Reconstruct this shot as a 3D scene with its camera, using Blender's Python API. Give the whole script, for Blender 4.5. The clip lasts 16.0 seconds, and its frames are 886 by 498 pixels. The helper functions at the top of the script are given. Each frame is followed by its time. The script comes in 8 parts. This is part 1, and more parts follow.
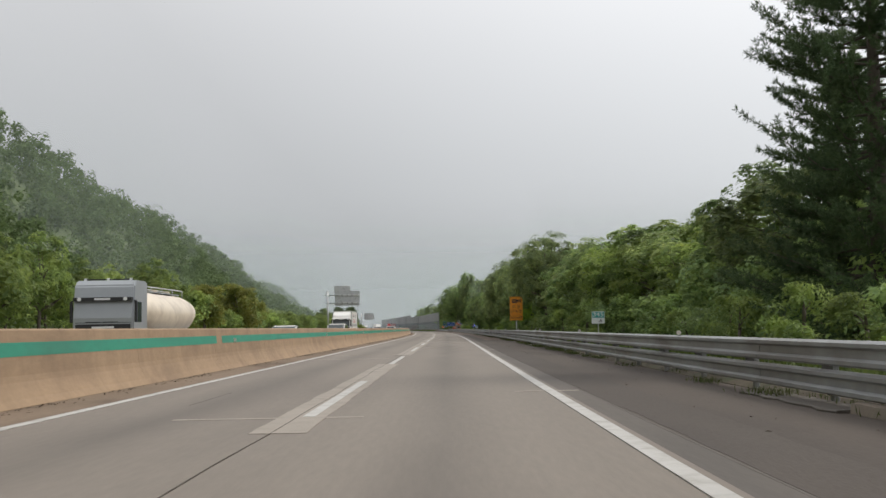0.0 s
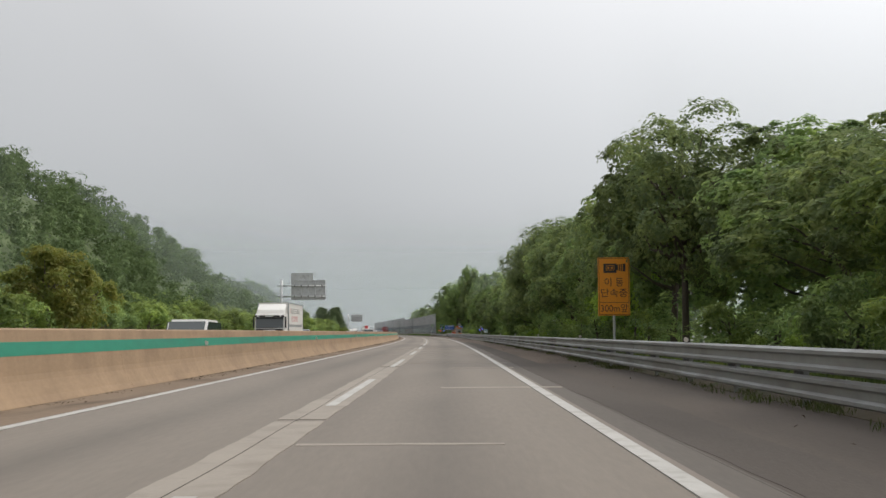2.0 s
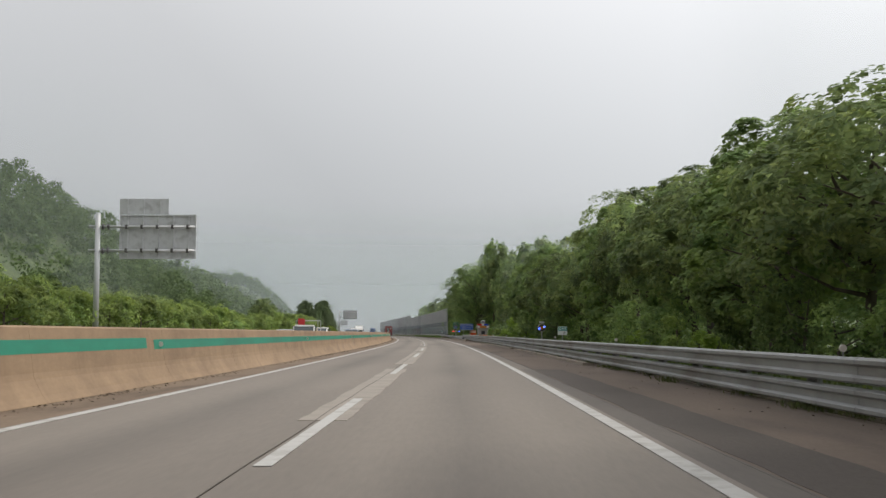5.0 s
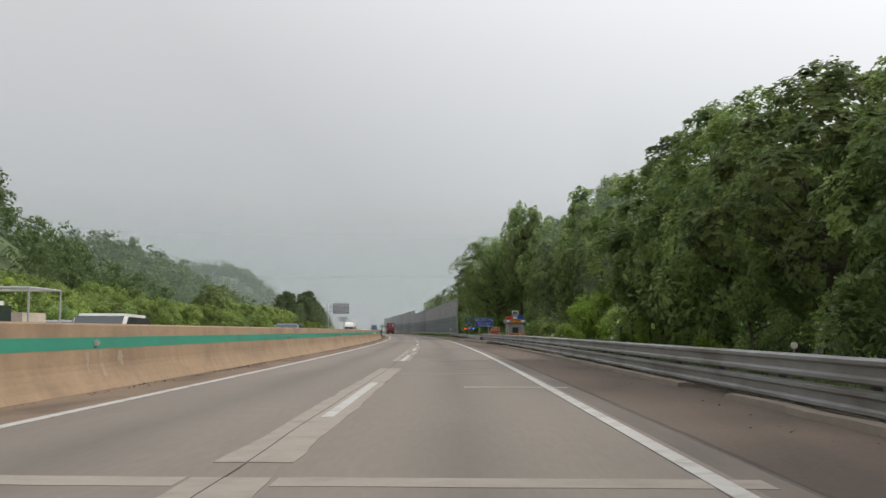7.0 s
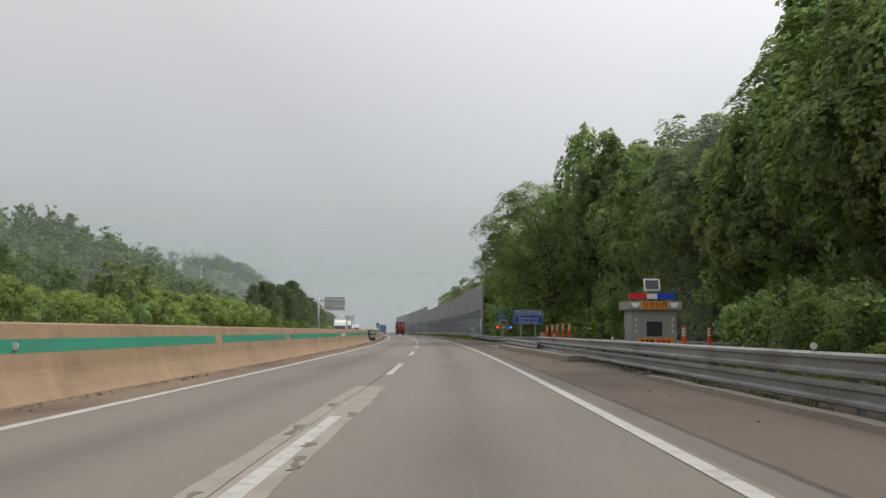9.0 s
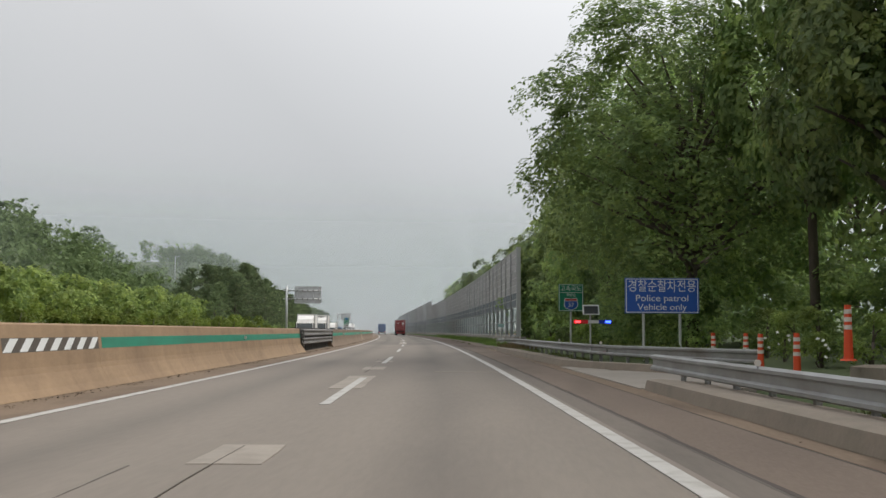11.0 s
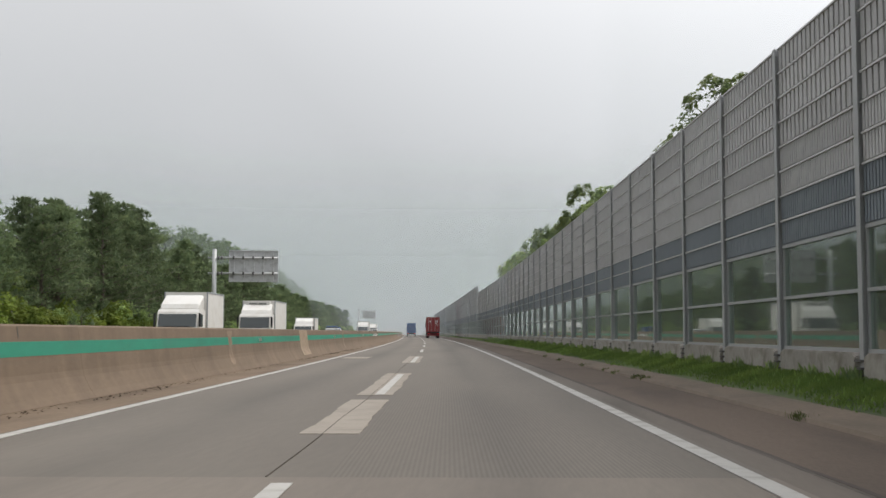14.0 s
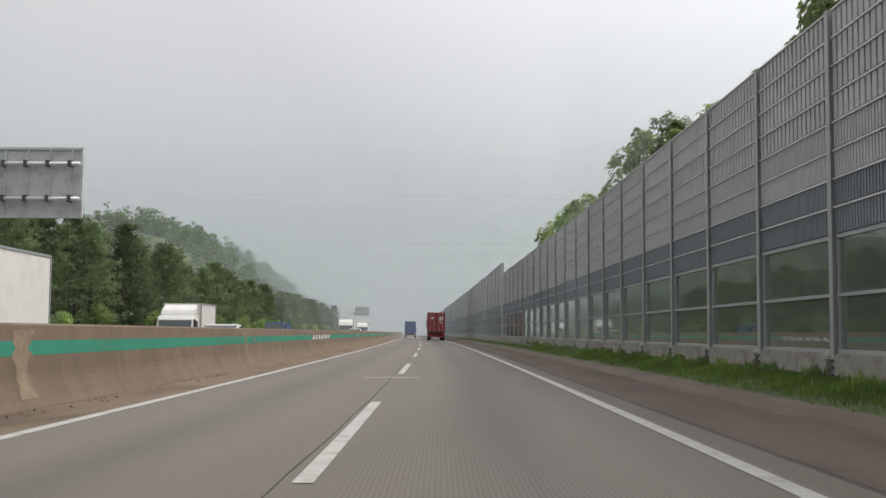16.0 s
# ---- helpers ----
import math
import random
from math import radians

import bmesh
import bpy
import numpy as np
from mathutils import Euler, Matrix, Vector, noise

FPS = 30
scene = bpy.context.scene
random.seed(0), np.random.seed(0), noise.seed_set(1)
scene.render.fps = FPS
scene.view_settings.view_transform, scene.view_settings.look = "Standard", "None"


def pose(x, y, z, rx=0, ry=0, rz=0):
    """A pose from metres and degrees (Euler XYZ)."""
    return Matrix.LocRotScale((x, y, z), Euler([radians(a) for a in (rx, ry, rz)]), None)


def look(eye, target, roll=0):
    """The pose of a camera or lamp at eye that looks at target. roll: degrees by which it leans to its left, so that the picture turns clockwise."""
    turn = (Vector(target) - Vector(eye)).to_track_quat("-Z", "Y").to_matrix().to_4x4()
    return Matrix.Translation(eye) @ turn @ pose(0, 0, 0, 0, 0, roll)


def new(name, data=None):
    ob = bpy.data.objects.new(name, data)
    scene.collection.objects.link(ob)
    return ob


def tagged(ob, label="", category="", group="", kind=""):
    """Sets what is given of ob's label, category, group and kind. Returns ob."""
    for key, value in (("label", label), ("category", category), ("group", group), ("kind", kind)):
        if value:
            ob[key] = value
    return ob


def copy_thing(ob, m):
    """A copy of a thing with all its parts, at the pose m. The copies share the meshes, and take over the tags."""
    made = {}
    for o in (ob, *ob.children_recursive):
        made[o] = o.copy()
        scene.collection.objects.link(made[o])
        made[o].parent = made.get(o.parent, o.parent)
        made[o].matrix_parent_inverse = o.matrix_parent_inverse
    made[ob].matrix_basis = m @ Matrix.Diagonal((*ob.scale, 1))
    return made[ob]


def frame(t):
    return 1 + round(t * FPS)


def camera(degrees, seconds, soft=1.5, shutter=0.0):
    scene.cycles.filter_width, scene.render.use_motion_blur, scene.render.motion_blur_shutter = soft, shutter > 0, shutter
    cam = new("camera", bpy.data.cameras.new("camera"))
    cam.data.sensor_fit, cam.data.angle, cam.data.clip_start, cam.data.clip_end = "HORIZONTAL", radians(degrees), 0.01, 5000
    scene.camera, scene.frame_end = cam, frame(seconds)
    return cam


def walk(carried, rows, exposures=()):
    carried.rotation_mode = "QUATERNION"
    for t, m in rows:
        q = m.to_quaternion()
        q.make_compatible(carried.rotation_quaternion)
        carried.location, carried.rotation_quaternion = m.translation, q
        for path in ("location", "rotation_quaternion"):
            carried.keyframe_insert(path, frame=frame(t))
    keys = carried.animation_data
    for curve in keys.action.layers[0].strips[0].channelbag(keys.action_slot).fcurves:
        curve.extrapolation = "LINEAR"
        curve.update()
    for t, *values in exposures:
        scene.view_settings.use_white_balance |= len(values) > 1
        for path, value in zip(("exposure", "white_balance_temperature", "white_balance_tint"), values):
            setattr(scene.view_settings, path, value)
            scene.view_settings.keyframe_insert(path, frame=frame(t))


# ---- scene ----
EXPOSURES = [(0.0, 0.12), (8.5, 0.12), (11.0, 0.2), (12.5, 0.25), (14.0, 0.22), (16.0, 0.22)]
# camera: seconds, x, y, yaw, pitch, roll; the car's eye height is constant
cam = camera(42.48, 16.0, soft=1.5)
EYE = 1.108
ROWS = [
    (0.0, 0.04, -11.11, 0.08, 3.97, 1.02),
    (0.5, 0.11, 3.57, -0.03, 4.29, 0.86),
    (1.0, 0.07, 18.26, -0.05, 4.18, 0.57),
    (1.5, 0.15, 32.93, 0.01, 4.13, 0.30),
    (2.0, 0.13, 47.57, 0.02, 4.18, 0.38),
    (2.5, 0.15, 62.21, 0.16, 4.09, 0.49),
    (3.0, 0.19, 76.82, 0.23, 4.40, 0.54),
    (3.5, 0.18, 91.43, 0.38, 4.42, 0.38),
    (4.0, 0.15, 106.07, 0.56, 4.28, 0.11),
    (6.5, -0.34, 179.62, 0.99, 4.18, -0.22),
    (7.0, -0.54, 194.35, 1.28, 4.12, -0.28),
    (7.5, -0.90, 209.07, 1.57, 4.12, -0.38),
    (8.0, -1.28, 223.78, 1.81, 4.13, -0.67),
    (8.5, -1.61, 238.40, 2.00, 4.13, -0.39),
    (11.0, -4.00, 310.87, 2.57, 4.13, -0.23),
    (11.5, -4.67, 325.20, 3.10, 4.22, -0.02),
    (12.0, -5.50, 339.38, 3.55, 4.23, -0.36),
    (12.5, -6.40, 353.43, 3.96, 4.13, -0.07),
    (13.0, -7.42, 367.30, 4.29, 4.09, 0.05),
    (13.5, -8.34, 381.10, 4.59, 4.17, -0.04),
    (14.0, -9.49, 394.92, 4.56, 4.18, -0.06),
    (14.5, -10.55, 408.70, 4.58, 4.13, 0.11),
    (15.0, -11.64, 422.45, 4.74, 4.12, -0.07),
    (15.5, -12.78, 436.19, 4.85, 4.19, -0.05),
    (16.0, -14.03, 449.91, 4.85, 4.20, -0.27),
]
walk(cam, [(t, pose(x, y, EYE, 0, 0, yaw) @ pose(0, 0, 0, 90 + pitch, 0, 0) @ pose(0, 0, 0, 0, 0, -roll)) for t, x, y, yaw, pitch, roll in ROWS],
     exposures=EXPOSURES)

# ---- world and light: a hazy, overcast morning ----
SUN_EL, SUN_AZ = 48.0, 70.0          # degrees above the horizon; degrees to the right of the road's start
world = bpy.data.worlds.new("overcast_sky")
scene.world = world
world.use_nodes = True
wt = world.node_tree
wt.nodes.clear()
w_out = wt.nodes.new("ShaderNodeOutputWorld")
w_bg = wt.nodes.new("ShaderNodeBackground")
w_sky = wt.nodes.new("ShaderNodeTexSky")
w_sky.sky_type = "NISHITA"
w_sky.sun_disc = False
w_sky.sun_elevation, w_sky.sun_rotation = radians(SUN_EL), radians(SUN_AZ)
w_sky.dust_density, w_sky.air_density = 6.0, 1.2
w_hsv = wt.nodes.new("ShaderNodeHueSaturation")
w_hsv.inputs["Saturation"].default_value = 0.12
w_scale = wt.nodes.new("ShaderNodeVectorMath")
w_scale.operation = "SCALE"
w_scale.inputs["Scale"].default_value = 0.10
w_geo = wt.nodes.new("ShaderNodeTexCoord")
w_sep = wt.nodes.new("ShaderNodeSeparateXYZ")
w_ramp = wt.nodes.new("ShaderNodeValToRGB")
w_ramp.color_ramp.interpolation = "B_SPLINE"
for el, (p_, c_) in enumerate(((0.0, (0.426, 0.440, 0.448)), (0.03, (0.477, 0.500, 0.513)), (0.12, (0.553, 0.573, 0.593)), (0.28, (0.665, 0.676, 0.698)), (1.0, (0.875, 0.873, 0.885)))):
    e_ = w_ramp.color_ramp.elements[el] if el < 2 else w_ramp.color_ramp.elements.new(p_)
    e_.position, e_.color = p_, (*c_, 1)
# a broad pale glow in the cloud on the sun's side
w_dot = wt.nodes.new("ShaderNodeVectorMath")
w_dot.operation = "DOT_PRODUCT"
w_dot.inputs[1].default_value = (math.cos(radians(SUN_EL)) * math.sin(radians(SUN_AZ)), math.cos(radians(SUN_EL)) * math.cos(radians(SUN_AZ)), math.sin(radians(SUN_EL)))
w_glow = wt.nodes.new("ShaderNodeMapRange")
w_glow.inputs["From Min"].default_value, w_glow.inputs["From Max"].default_value = 0.25, 1.0
w_glow.inputs["To Min"].default_value, w_glow.inputs["To Max"].default_value = 0.92, 1.9
w_cloud = wt.nodes.new("ShaderNodeTexNoise")
w_cloud.inputs["Scale"].default_value, w_cloud.inputs["Detail"].default_value = 1.6, 3.0
w_cmap = wt.nodes.new("ShaderNodeMapRange")
w_cmap.inputs["To Min"].default_value, w_cmap.inputs["To Max"].default_value = 0.95, 1.05
w_mul = wt.nodes.new("ShaderNodeMath")
w_mul.operation = "MULTIPLY"
w_fog = wt.nodes.new("ShaderNodeVectorMath")
w_fog.operation = "SCALE"
w_mix = wt.nodes.new("ShaderNodeMix")
w_mix.data_type = "RGBA"
w_mix.inputs["Factor"].default_value = 0.85
L = wt.links.new
L(w_sky.outputs["Color"], w_hsv.inputs["Color"])
L(w_hsv.outputs["Color"], w_scale.inputs[0])
L(w_geo.outputs["Generated"], w_sep.inputs[0])
L(w_sep.outputs["Z"], w_ramp.inputs["Fac"])
L(w_geo.outputs["Generated"], w_dot.inputs[0])
L(w_dot.outputs["Value"], w_glow.inputs["Value"])
L(w_geo.outputs["Generated"], w_cloud.inputs["Vector"])
L(w_cloud.outputs["Fac"], w_cmap.inputs["Value"])
L(w_glow.outputs[0], w_mul.inputs[0])
L(w_cmap.outputs[0], w_mul.inputs[1])
L(w_ramp.outputs["Color"], w_fog.inputs[0])
L(w_mul.outputs[0], w_fog.inputs["Scale"])
L(w_scale.outputs[0], w_mix.inputs["A"])
L(w_fog.outputs[0], w_mix.inputs["B"])
L(w_mix.outputs["Result"], w_bg.inputs["Color"])
w_bg.inputs["Strength"].default_value = 1.0
L(w_bg.outputs[0], w_out.inputs[0])

sun = new("sun", bpy.data.lights.new("sun", "SUN"))
sun.data.energy, sun.data.angle, sun.data.color = 1.4, radians(18), (1.0, 0.94, 0.85)
sun.matrix_world = look((0, 0, 60), (-w_dot.inputs[1].default_value[0], -w_dot.inputs[1].default_value[1], 60 - w_dot.inputs[1].default_value[2]))

# ---- materials ----


def node_mat(name, col, rough=0.7, vary=0.12, fine=18.0, coarse=0.6, bump=0.0, metal=0.0, tint=None, tint_amount=0.0, spec=0.5, stretch=(1, 1, 1), random_amount=0.0, island=False, streaks=0.0):
    """A surface with grain at two scales, an optional stain colour, and relief."""
    m = bpy.data.materials.new(name)
    m.use_nodes = True
    nt = m.node_tree
    ln = nt.links.new
    b = nt.nodes["Principled BSDF"]
    b.inputs["Roughness"].default_value, b.inputs["Metallic"].default_value = rough, metal
    b.inputs["Specular IOR Level"].default_value = spec
    tc = nt.nodes.new("ShaderNodeTexCoord")
    mp = nt.nodes.new("ShaderNodeMapping")
    mp.inputs["Scale"].default_value = stretch
    ln(tc.outputs["Object"], mp.inputs["Vector"])
    n1 = nt.nodes.new("ShaderNodeTexNoise")
    n1.inputs["Scale"].default_value, n1.inputs["Detail"].default_value, n1.inputs["Roughness"].default_value = fine, 5.0, 0.65
    n2 = nt.nodes.new("ShaderNodeTexNoise")
    n2.inputs["Scale"].default_value, n2.inputs["Detail"].default_value = coarse, 4.0
    ln(mp.outputs[0], n1.inputs["Vector"])
    ln(mp.outputs[0], n2.inputs["Vector"])
    ad = nt.nodes.new("ShaderNodeMath")
    ad.operation = "ADD"
    ln(n1.outputs["Fac"], ad.inputs[0])
    ln(n2.outputs["Fac"], ad.inputs[1])
    mr = nt.nodes.new("ShaderNodeMapRange")
    mr.inputs["From Min"].default_value, mr.inputs["From Max"].default_value = 0.6, 1.4
    mr.inputs["To Min"].default_value, mr.inputs["To Max"].default_value = 1 - vary, 1 + vary
    ln(ad.outputs[0], mr.inputs["Value"])
    val = mr.outputs[0]
    if random_amount:
        src = nt.nodes.new("ShaderNodeNewGeometry").outputs["Random Per Island"] if island else nt.nodes.new("ShaderNodeObjectInfo").outputs["Random"]
        rr = nt.nodes.new("ShaderNodeMapRange")
        rr.inputs["To Min"].default_value, rr.inputs["To Max"].default_value = 1 - random_amount, 1 + random_amount
        ln(src, rr.inputs["Value"])
        mm = nt.nodes.new("ShaderNodeMath")
        mm.operation = "MULTIPLY"
        ln(val, mm.inputs[0])
        ln(rr.outputs[0], mm.inputs[1])
        val = mm.outputs[0]
    if streaks:
        sm = nt.nodes.new("ShaderNodeMapping")
        sm.inputs["Scale"].default_value = (0.0, 1.4, 0.10)
        n4 = nt.nodes.new("ShaderNodeTexNoise")
        n4.inputs["Scale"].default_value, n4.inputs["Detail"].default_value, n4.inputs["Roughness"].default_value = 1.0, 7.0, 0.62
        ln(tc.outputs["Object"], sm.inputs["Vector"])
        ln(sm.outputs[0], n4.inputs["Vector"])
        sr = nt.nodes.new("ShaderNodeMapRange")
        sr.inputs["From Min"].default_value, sr.inputs["From Max"].default_value = 0.32, 0.66
        sr.inputs["To Min"].default_value, sr.inputs["To Max"].default_value = 1 - streaks, 1 + streaks * 0.5
        ln(n4.outputs["Fac"], sr.inputs["Value"])
        ms = nt.nodes.new("ShaderNodeMath")
        ms.operation = "MULTIPLY"
        ln(val, ms.inputs[0])
        ln(sr.outputs[0], ms.inputs[1])
        val = ms.outputs[0]
    rgb = nt.nodes.new("ShaderNodeRGB")
    rgb.outputs[0].default_value = (*col, 1)
    base = rgb.outputs[0]
    if tint:
        n3 = nt.nodes.new("ShaderNodeTexNoise")
        n3.inputs["Scale"].default_value, n3.inputs["Detail"].default_value, n3.inputs["Distortion"].default_value = coarse * 2.3, 6.0, 0.4
        ln(mp.outputs[0], n3.inputs["Vector"])
        tr = nt.nodes.new("ShaderNodeMapRange")
        tr.inputs["From Min"].default_value, tr.inputs["From Max"].default_value = 0.48, 0.68
        tr.inputs["To Max"].default_value = tint_amount
        ln(n3.outputs["Fac"], tr.inputs["Value"])
        mx = nt.nodes.new("ShaderNodeMix")
        mx.data_type = "RGBA"
        mx.inputs["B"].default_value = (*tint, 1)
        ln(base, mx.inputs["A"])
        ln(tr.outputs[0], mx.inputs["Factor"])
        base = mx.outputs["Result"]
    sc = nt.nodes.new("ShaderNodeVectorMath")
    sc.operation = "SCALE"
    ln(base, sc.inputs[0])
    ln(val, sc.inputs["Scale"])
    ln(sc.outputs[0], b.inputs["Base Color"])
    if bump:
        bp = nt.nodes.new("ShaderNodeBump")
        bp.inputs["Strength"].default_value, bp.inputs["Distance"].default_value = bump, 0.02
        ln(n1.outputs["Fac"], bp.inputs["Height"])
        ln(bp.outputs[0], b.inputs["Normal"])
    return m


def leaf_mat(name, col, col2, yellow=(0.16, 0.15, 0.03), translucent=0.35, spread=0.35, rough=0.55):
    """Leaves: each leaf and each tree has its own shade, and clump noise paints lit sprays and dark hollows; light
    passes through the blade.
    """
    m = bpy.data.materials.new(name)
    m.use_nodes = True
    nt = m.node_tree
    ln = nt.links.new
    b = nt.nodes["Principled BSDF"]
    out = nt.nodes["Material Output"]
    b.inputs["Roughness"].default_value, b.inputs["Specular IOR Level"].default_value = rough, 0.22
    geo, info = nt.nodes.new("ShaderNodeNewGeometry"), nt.nodes.new("ShaderNodeObjectInfo")
    ramp = nt.nodes.new("ShaderNodeValToRGB")
    ramp.color_ramp.elements[0].color = (*col, 1)
    ramp.color_ramp.elements[1].color = (*col2, 1)
    e = ramp.color_ramp.elements.new(0.93)
    e.color = (*col2, 1)
    ramp.color_ramp.elements[2].position = 1.0
    ramp.color_ramp.elements[2].color = (*yellow, 1)
    mr = nt.nodes.new("ShaderNodeMapRange")
    mr.inputs["To Min"].default_value, mr.inputs["To Max"].default_value = 1 - spread, 1 + spread
    ln(info.outputs["Random"], mr.inputs["Value"])
    tc = nt.nodes.new("ShaderNodeTexCoord")
    # clump-sized noise puts lit sprays and dark crown hollows into the colour
    n1, n2 = nt.nodes.new("ShaderNodeTexNoise"), nt.nodes.new("ShaderNodeTexNoise")
    n1.inputs["Scale"].default_value, n1.inputs["Detail"].default_value = 1.1, 2.5
    n2.inputs["Scale"].default_value, n2.inputs["Detail"].default_value = 0.4, 2.0
    m1, m2 = nt.nodes.new("ShaderNodeMapRange"), nt.nodes.new("ShaderNodeMapRange")
    m1.inputs["From Min"].default_value, m1.inputs["From Max"].default_value = 0.40, 0.72
    m1.inputs["To Min"].default_value, m1.inputs["To Max"].default_value = 0.0, 0.68
    m2.inputs["From Min"].default_value, m2.inputs["From Max"].default_value = 0.3, 0.7
    m2.inputs["To Min"].default_value, m2.inputs["To Max"].default_value = 0.72, 1.3
    for n_, m_ in ((n1, m1), (n2, m2)):
        ln(tc.outputs["Object"], n_.inputs["Vector"])
        ln(n_.outputs["Fac"], m_.inputs["Value"])
    fa = nt.nodes.new("ShaderNodeMath")
    fa.operation = "MULTIPLY_ADD"
    fa.inputs[1].default_value = 0.32
    ln(geo.outputs["Random Per Island"], fa.inputs[0])
    ln(m1.outputs[0], fa.inputs[2])
    ln(fa.outputs[0], ramp.inputs["Fac"])
    mm = nt.nodes.new("ShaderNodeMath")
    mm.operation = "MULTIPLY"
    ln(mr.outputs[0], mm.inputs[0])
    ln(m2.outputs[0], mm.inputs[1])
    sc = nt.nodes.new("ShaderNodeVectorMath")
    sc.operation = "SCALE"
    ln(ramp.outputs["Color"], sc.inputs[0])
    ln(mm.outputs[0], sc.inputs["Scale"])
    ln(sc.outputs[0], b.inputs["Base Color"])
    tl = nt.nodes.new("ShaderNodeBsdfTranslucent")
    ln(sc.outputs[0], tl.inputs["Color"])
    mix = nt.nodes.new("ShaderNodeMixShader")
    mix.inputs[0].default_value = translucent
    ln(b.outputs[0], mix.inputs[1])
    ln(tl.outputs[0], mix.inputs[2])
    ln(mix.outputs[0], out.inputs["Surface"])
    return m


def plain(name, col, rough=0.5, metal=0.0, emit=0.0, spec=0.5):
    m = bpy.data.materials.new(name)
    m.use_nodes = True
    b = m.node_tree.nodes["Principled BSDF"]
    b.inputs["Base Color"].default_value = (*col, 1)
    b.inputs["Roughness"].default_value, b.inputs["Metallic"].default_value, b.inputs["Specular IOR Level"].default_value = rough, metal, spec
    if emit:
        b.inputs["Emission Color"].default_value, b.inputs["Emission Strength"].default_value = (*col, 1), emit
    return m


M_ROAD = node_mat("lane_concrete", (0.178, 0.151, 0.124), 0.75, 0.14, 14, 0.10, 0.12, tint=(0.128, 0.107, 0.088), tint_amount=0.75, stretch=(1, 0.12, 1))
M_ROAD_GROOVED = node_mat("grooved_lane_concrete", (0.140, 0.121, 0.100), 0.75, 0.14, 14, 0.10, 0.12, tint=(0.104, 0.089, 0.073), tint_amount=0.75, stretch=(1, 0.12, 1))
M_ROAD2 = node_mat("oncoming_concrete", (0.185, 0.157, 0.130), 0.8, 0.12, 12, 0.2, 0.1, stretch=(1, 0.2, 1))
M_PATCH = node_mat("repair_concrete", (0.281, 0.247, 0.209), 0.8, 0.12, 20, 0.8, 0.15, tint=(0.213, 0.184, 0.154), tint_amount=0.7)
M_SEAM = node_mat("joint_tar", (0.085, 0.072, 0.06), 0.8, 0.3, 10, 1.0)
M_SHOULDER = node_mat("shoulder_asphalt", (0.088, 0.072, 0.061), 0.92, 0.22, 30, 0.22, 0.3, tint=(0.064, 0.054, 0.047), tint_amount=0.85, stretch=(1, 0.16, 1), spec=0.3)
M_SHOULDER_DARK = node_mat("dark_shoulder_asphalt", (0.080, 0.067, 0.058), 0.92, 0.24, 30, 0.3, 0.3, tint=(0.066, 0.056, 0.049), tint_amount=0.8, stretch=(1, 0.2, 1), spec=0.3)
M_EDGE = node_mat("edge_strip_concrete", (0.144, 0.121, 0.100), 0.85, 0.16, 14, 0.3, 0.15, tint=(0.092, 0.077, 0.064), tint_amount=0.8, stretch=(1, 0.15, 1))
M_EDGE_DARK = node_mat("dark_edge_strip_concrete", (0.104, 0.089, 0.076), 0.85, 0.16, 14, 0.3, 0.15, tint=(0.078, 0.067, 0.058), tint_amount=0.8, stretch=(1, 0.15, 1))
M_SHOULDER_BROWN = node_mat("brown_shoulder_asphalt", (0.132, 0.101, 0.080), 0.92, 0.24, 30, 0.3, 0.3, tint=(0.092, 0.072, 0.059), tint_amount=0.85, stretch=(1, 0.2, 1), spec=0.3)
M_SHOULDER_TAN = node_mat("tan_shoulder_asphalt", (0.172, 0.134, 0.107), 0.92, 0.2, 30, 0.3, 0.3, tint=(0.130, 0.102, 0.082), tint_amount=0.8, stretch=(1, 0.2, 1), spec=0.3)
M_GUTTER = node_mat("gutter_concrete", (0.185, 0.136, 0.096), 0.92, 0.24, 16, 0.4, 0.2, tint=(0.100, 0.071, 0.051), tint_amount=0.85, stretch=(1, 0.25, 1), spec=0.3)
M_SAND = node_mat("washed_sand", (0.225, 0.176, 0.128), 0.95, 0.22, 20, 0.9, 0.3, tint=(0.165, 0.128, 0.094), tint_amount=0.8, stretch=(1, 0.3, 1), spec=0.2)
M_PAINT = node_mat("line_paint", (0.425, 0.412, 0.387), 0.6, 0.1, 25, 1.2, 0.1, tint=(0.272, 0.251, 0.221), tint_amount=0.75)
M_BARRIER = node_mat("barrier_concrete", (0.298, 0.204, 0.124), 0.88, 0.13, 9, 0.35, 0.2, tint=(0.215, 0.145, 0.090), tint_amount=0.8, stretch=(1, 0.5, 1.5), streaks=0.13)
M_BARRIER_BROWN = node_mat("brown_barrier_concrete", (0.174, 0.126, 0.087), 0.88, 0.14, 9, 0.35, 0.2, tint=(0.142, 0.103, 0.070), tint_amount=0.8, stretch=(1, 0.5, 1.5), streaks=0.18)
M_SMEAR = node_mat("barrier_faint_streak", (0.242, 0.182, 0.128), 0.88, 0.16, 8, 2.4, 0.2, tint=(0.180, 0.130, 0.088), tint_amount=0.95)
M_BARRIER_PALE = node_mat("barrier_pale_repair", (0.300, 0.232, 0.166), 0.88, 0.14, 8, 1.6, 0.2, tint=(0.215, 0.152, 0.099), tint_amount=0.95)
M_GREEN = node_mat("green_band_paint", (0.018, 0.225, 0.145), 0.6, 0.14, 7, 0.4, 0.05, tint=(0.03, 0.17, 0.115), tint_amount=0.7, stretch=(1, 0.3, 1))
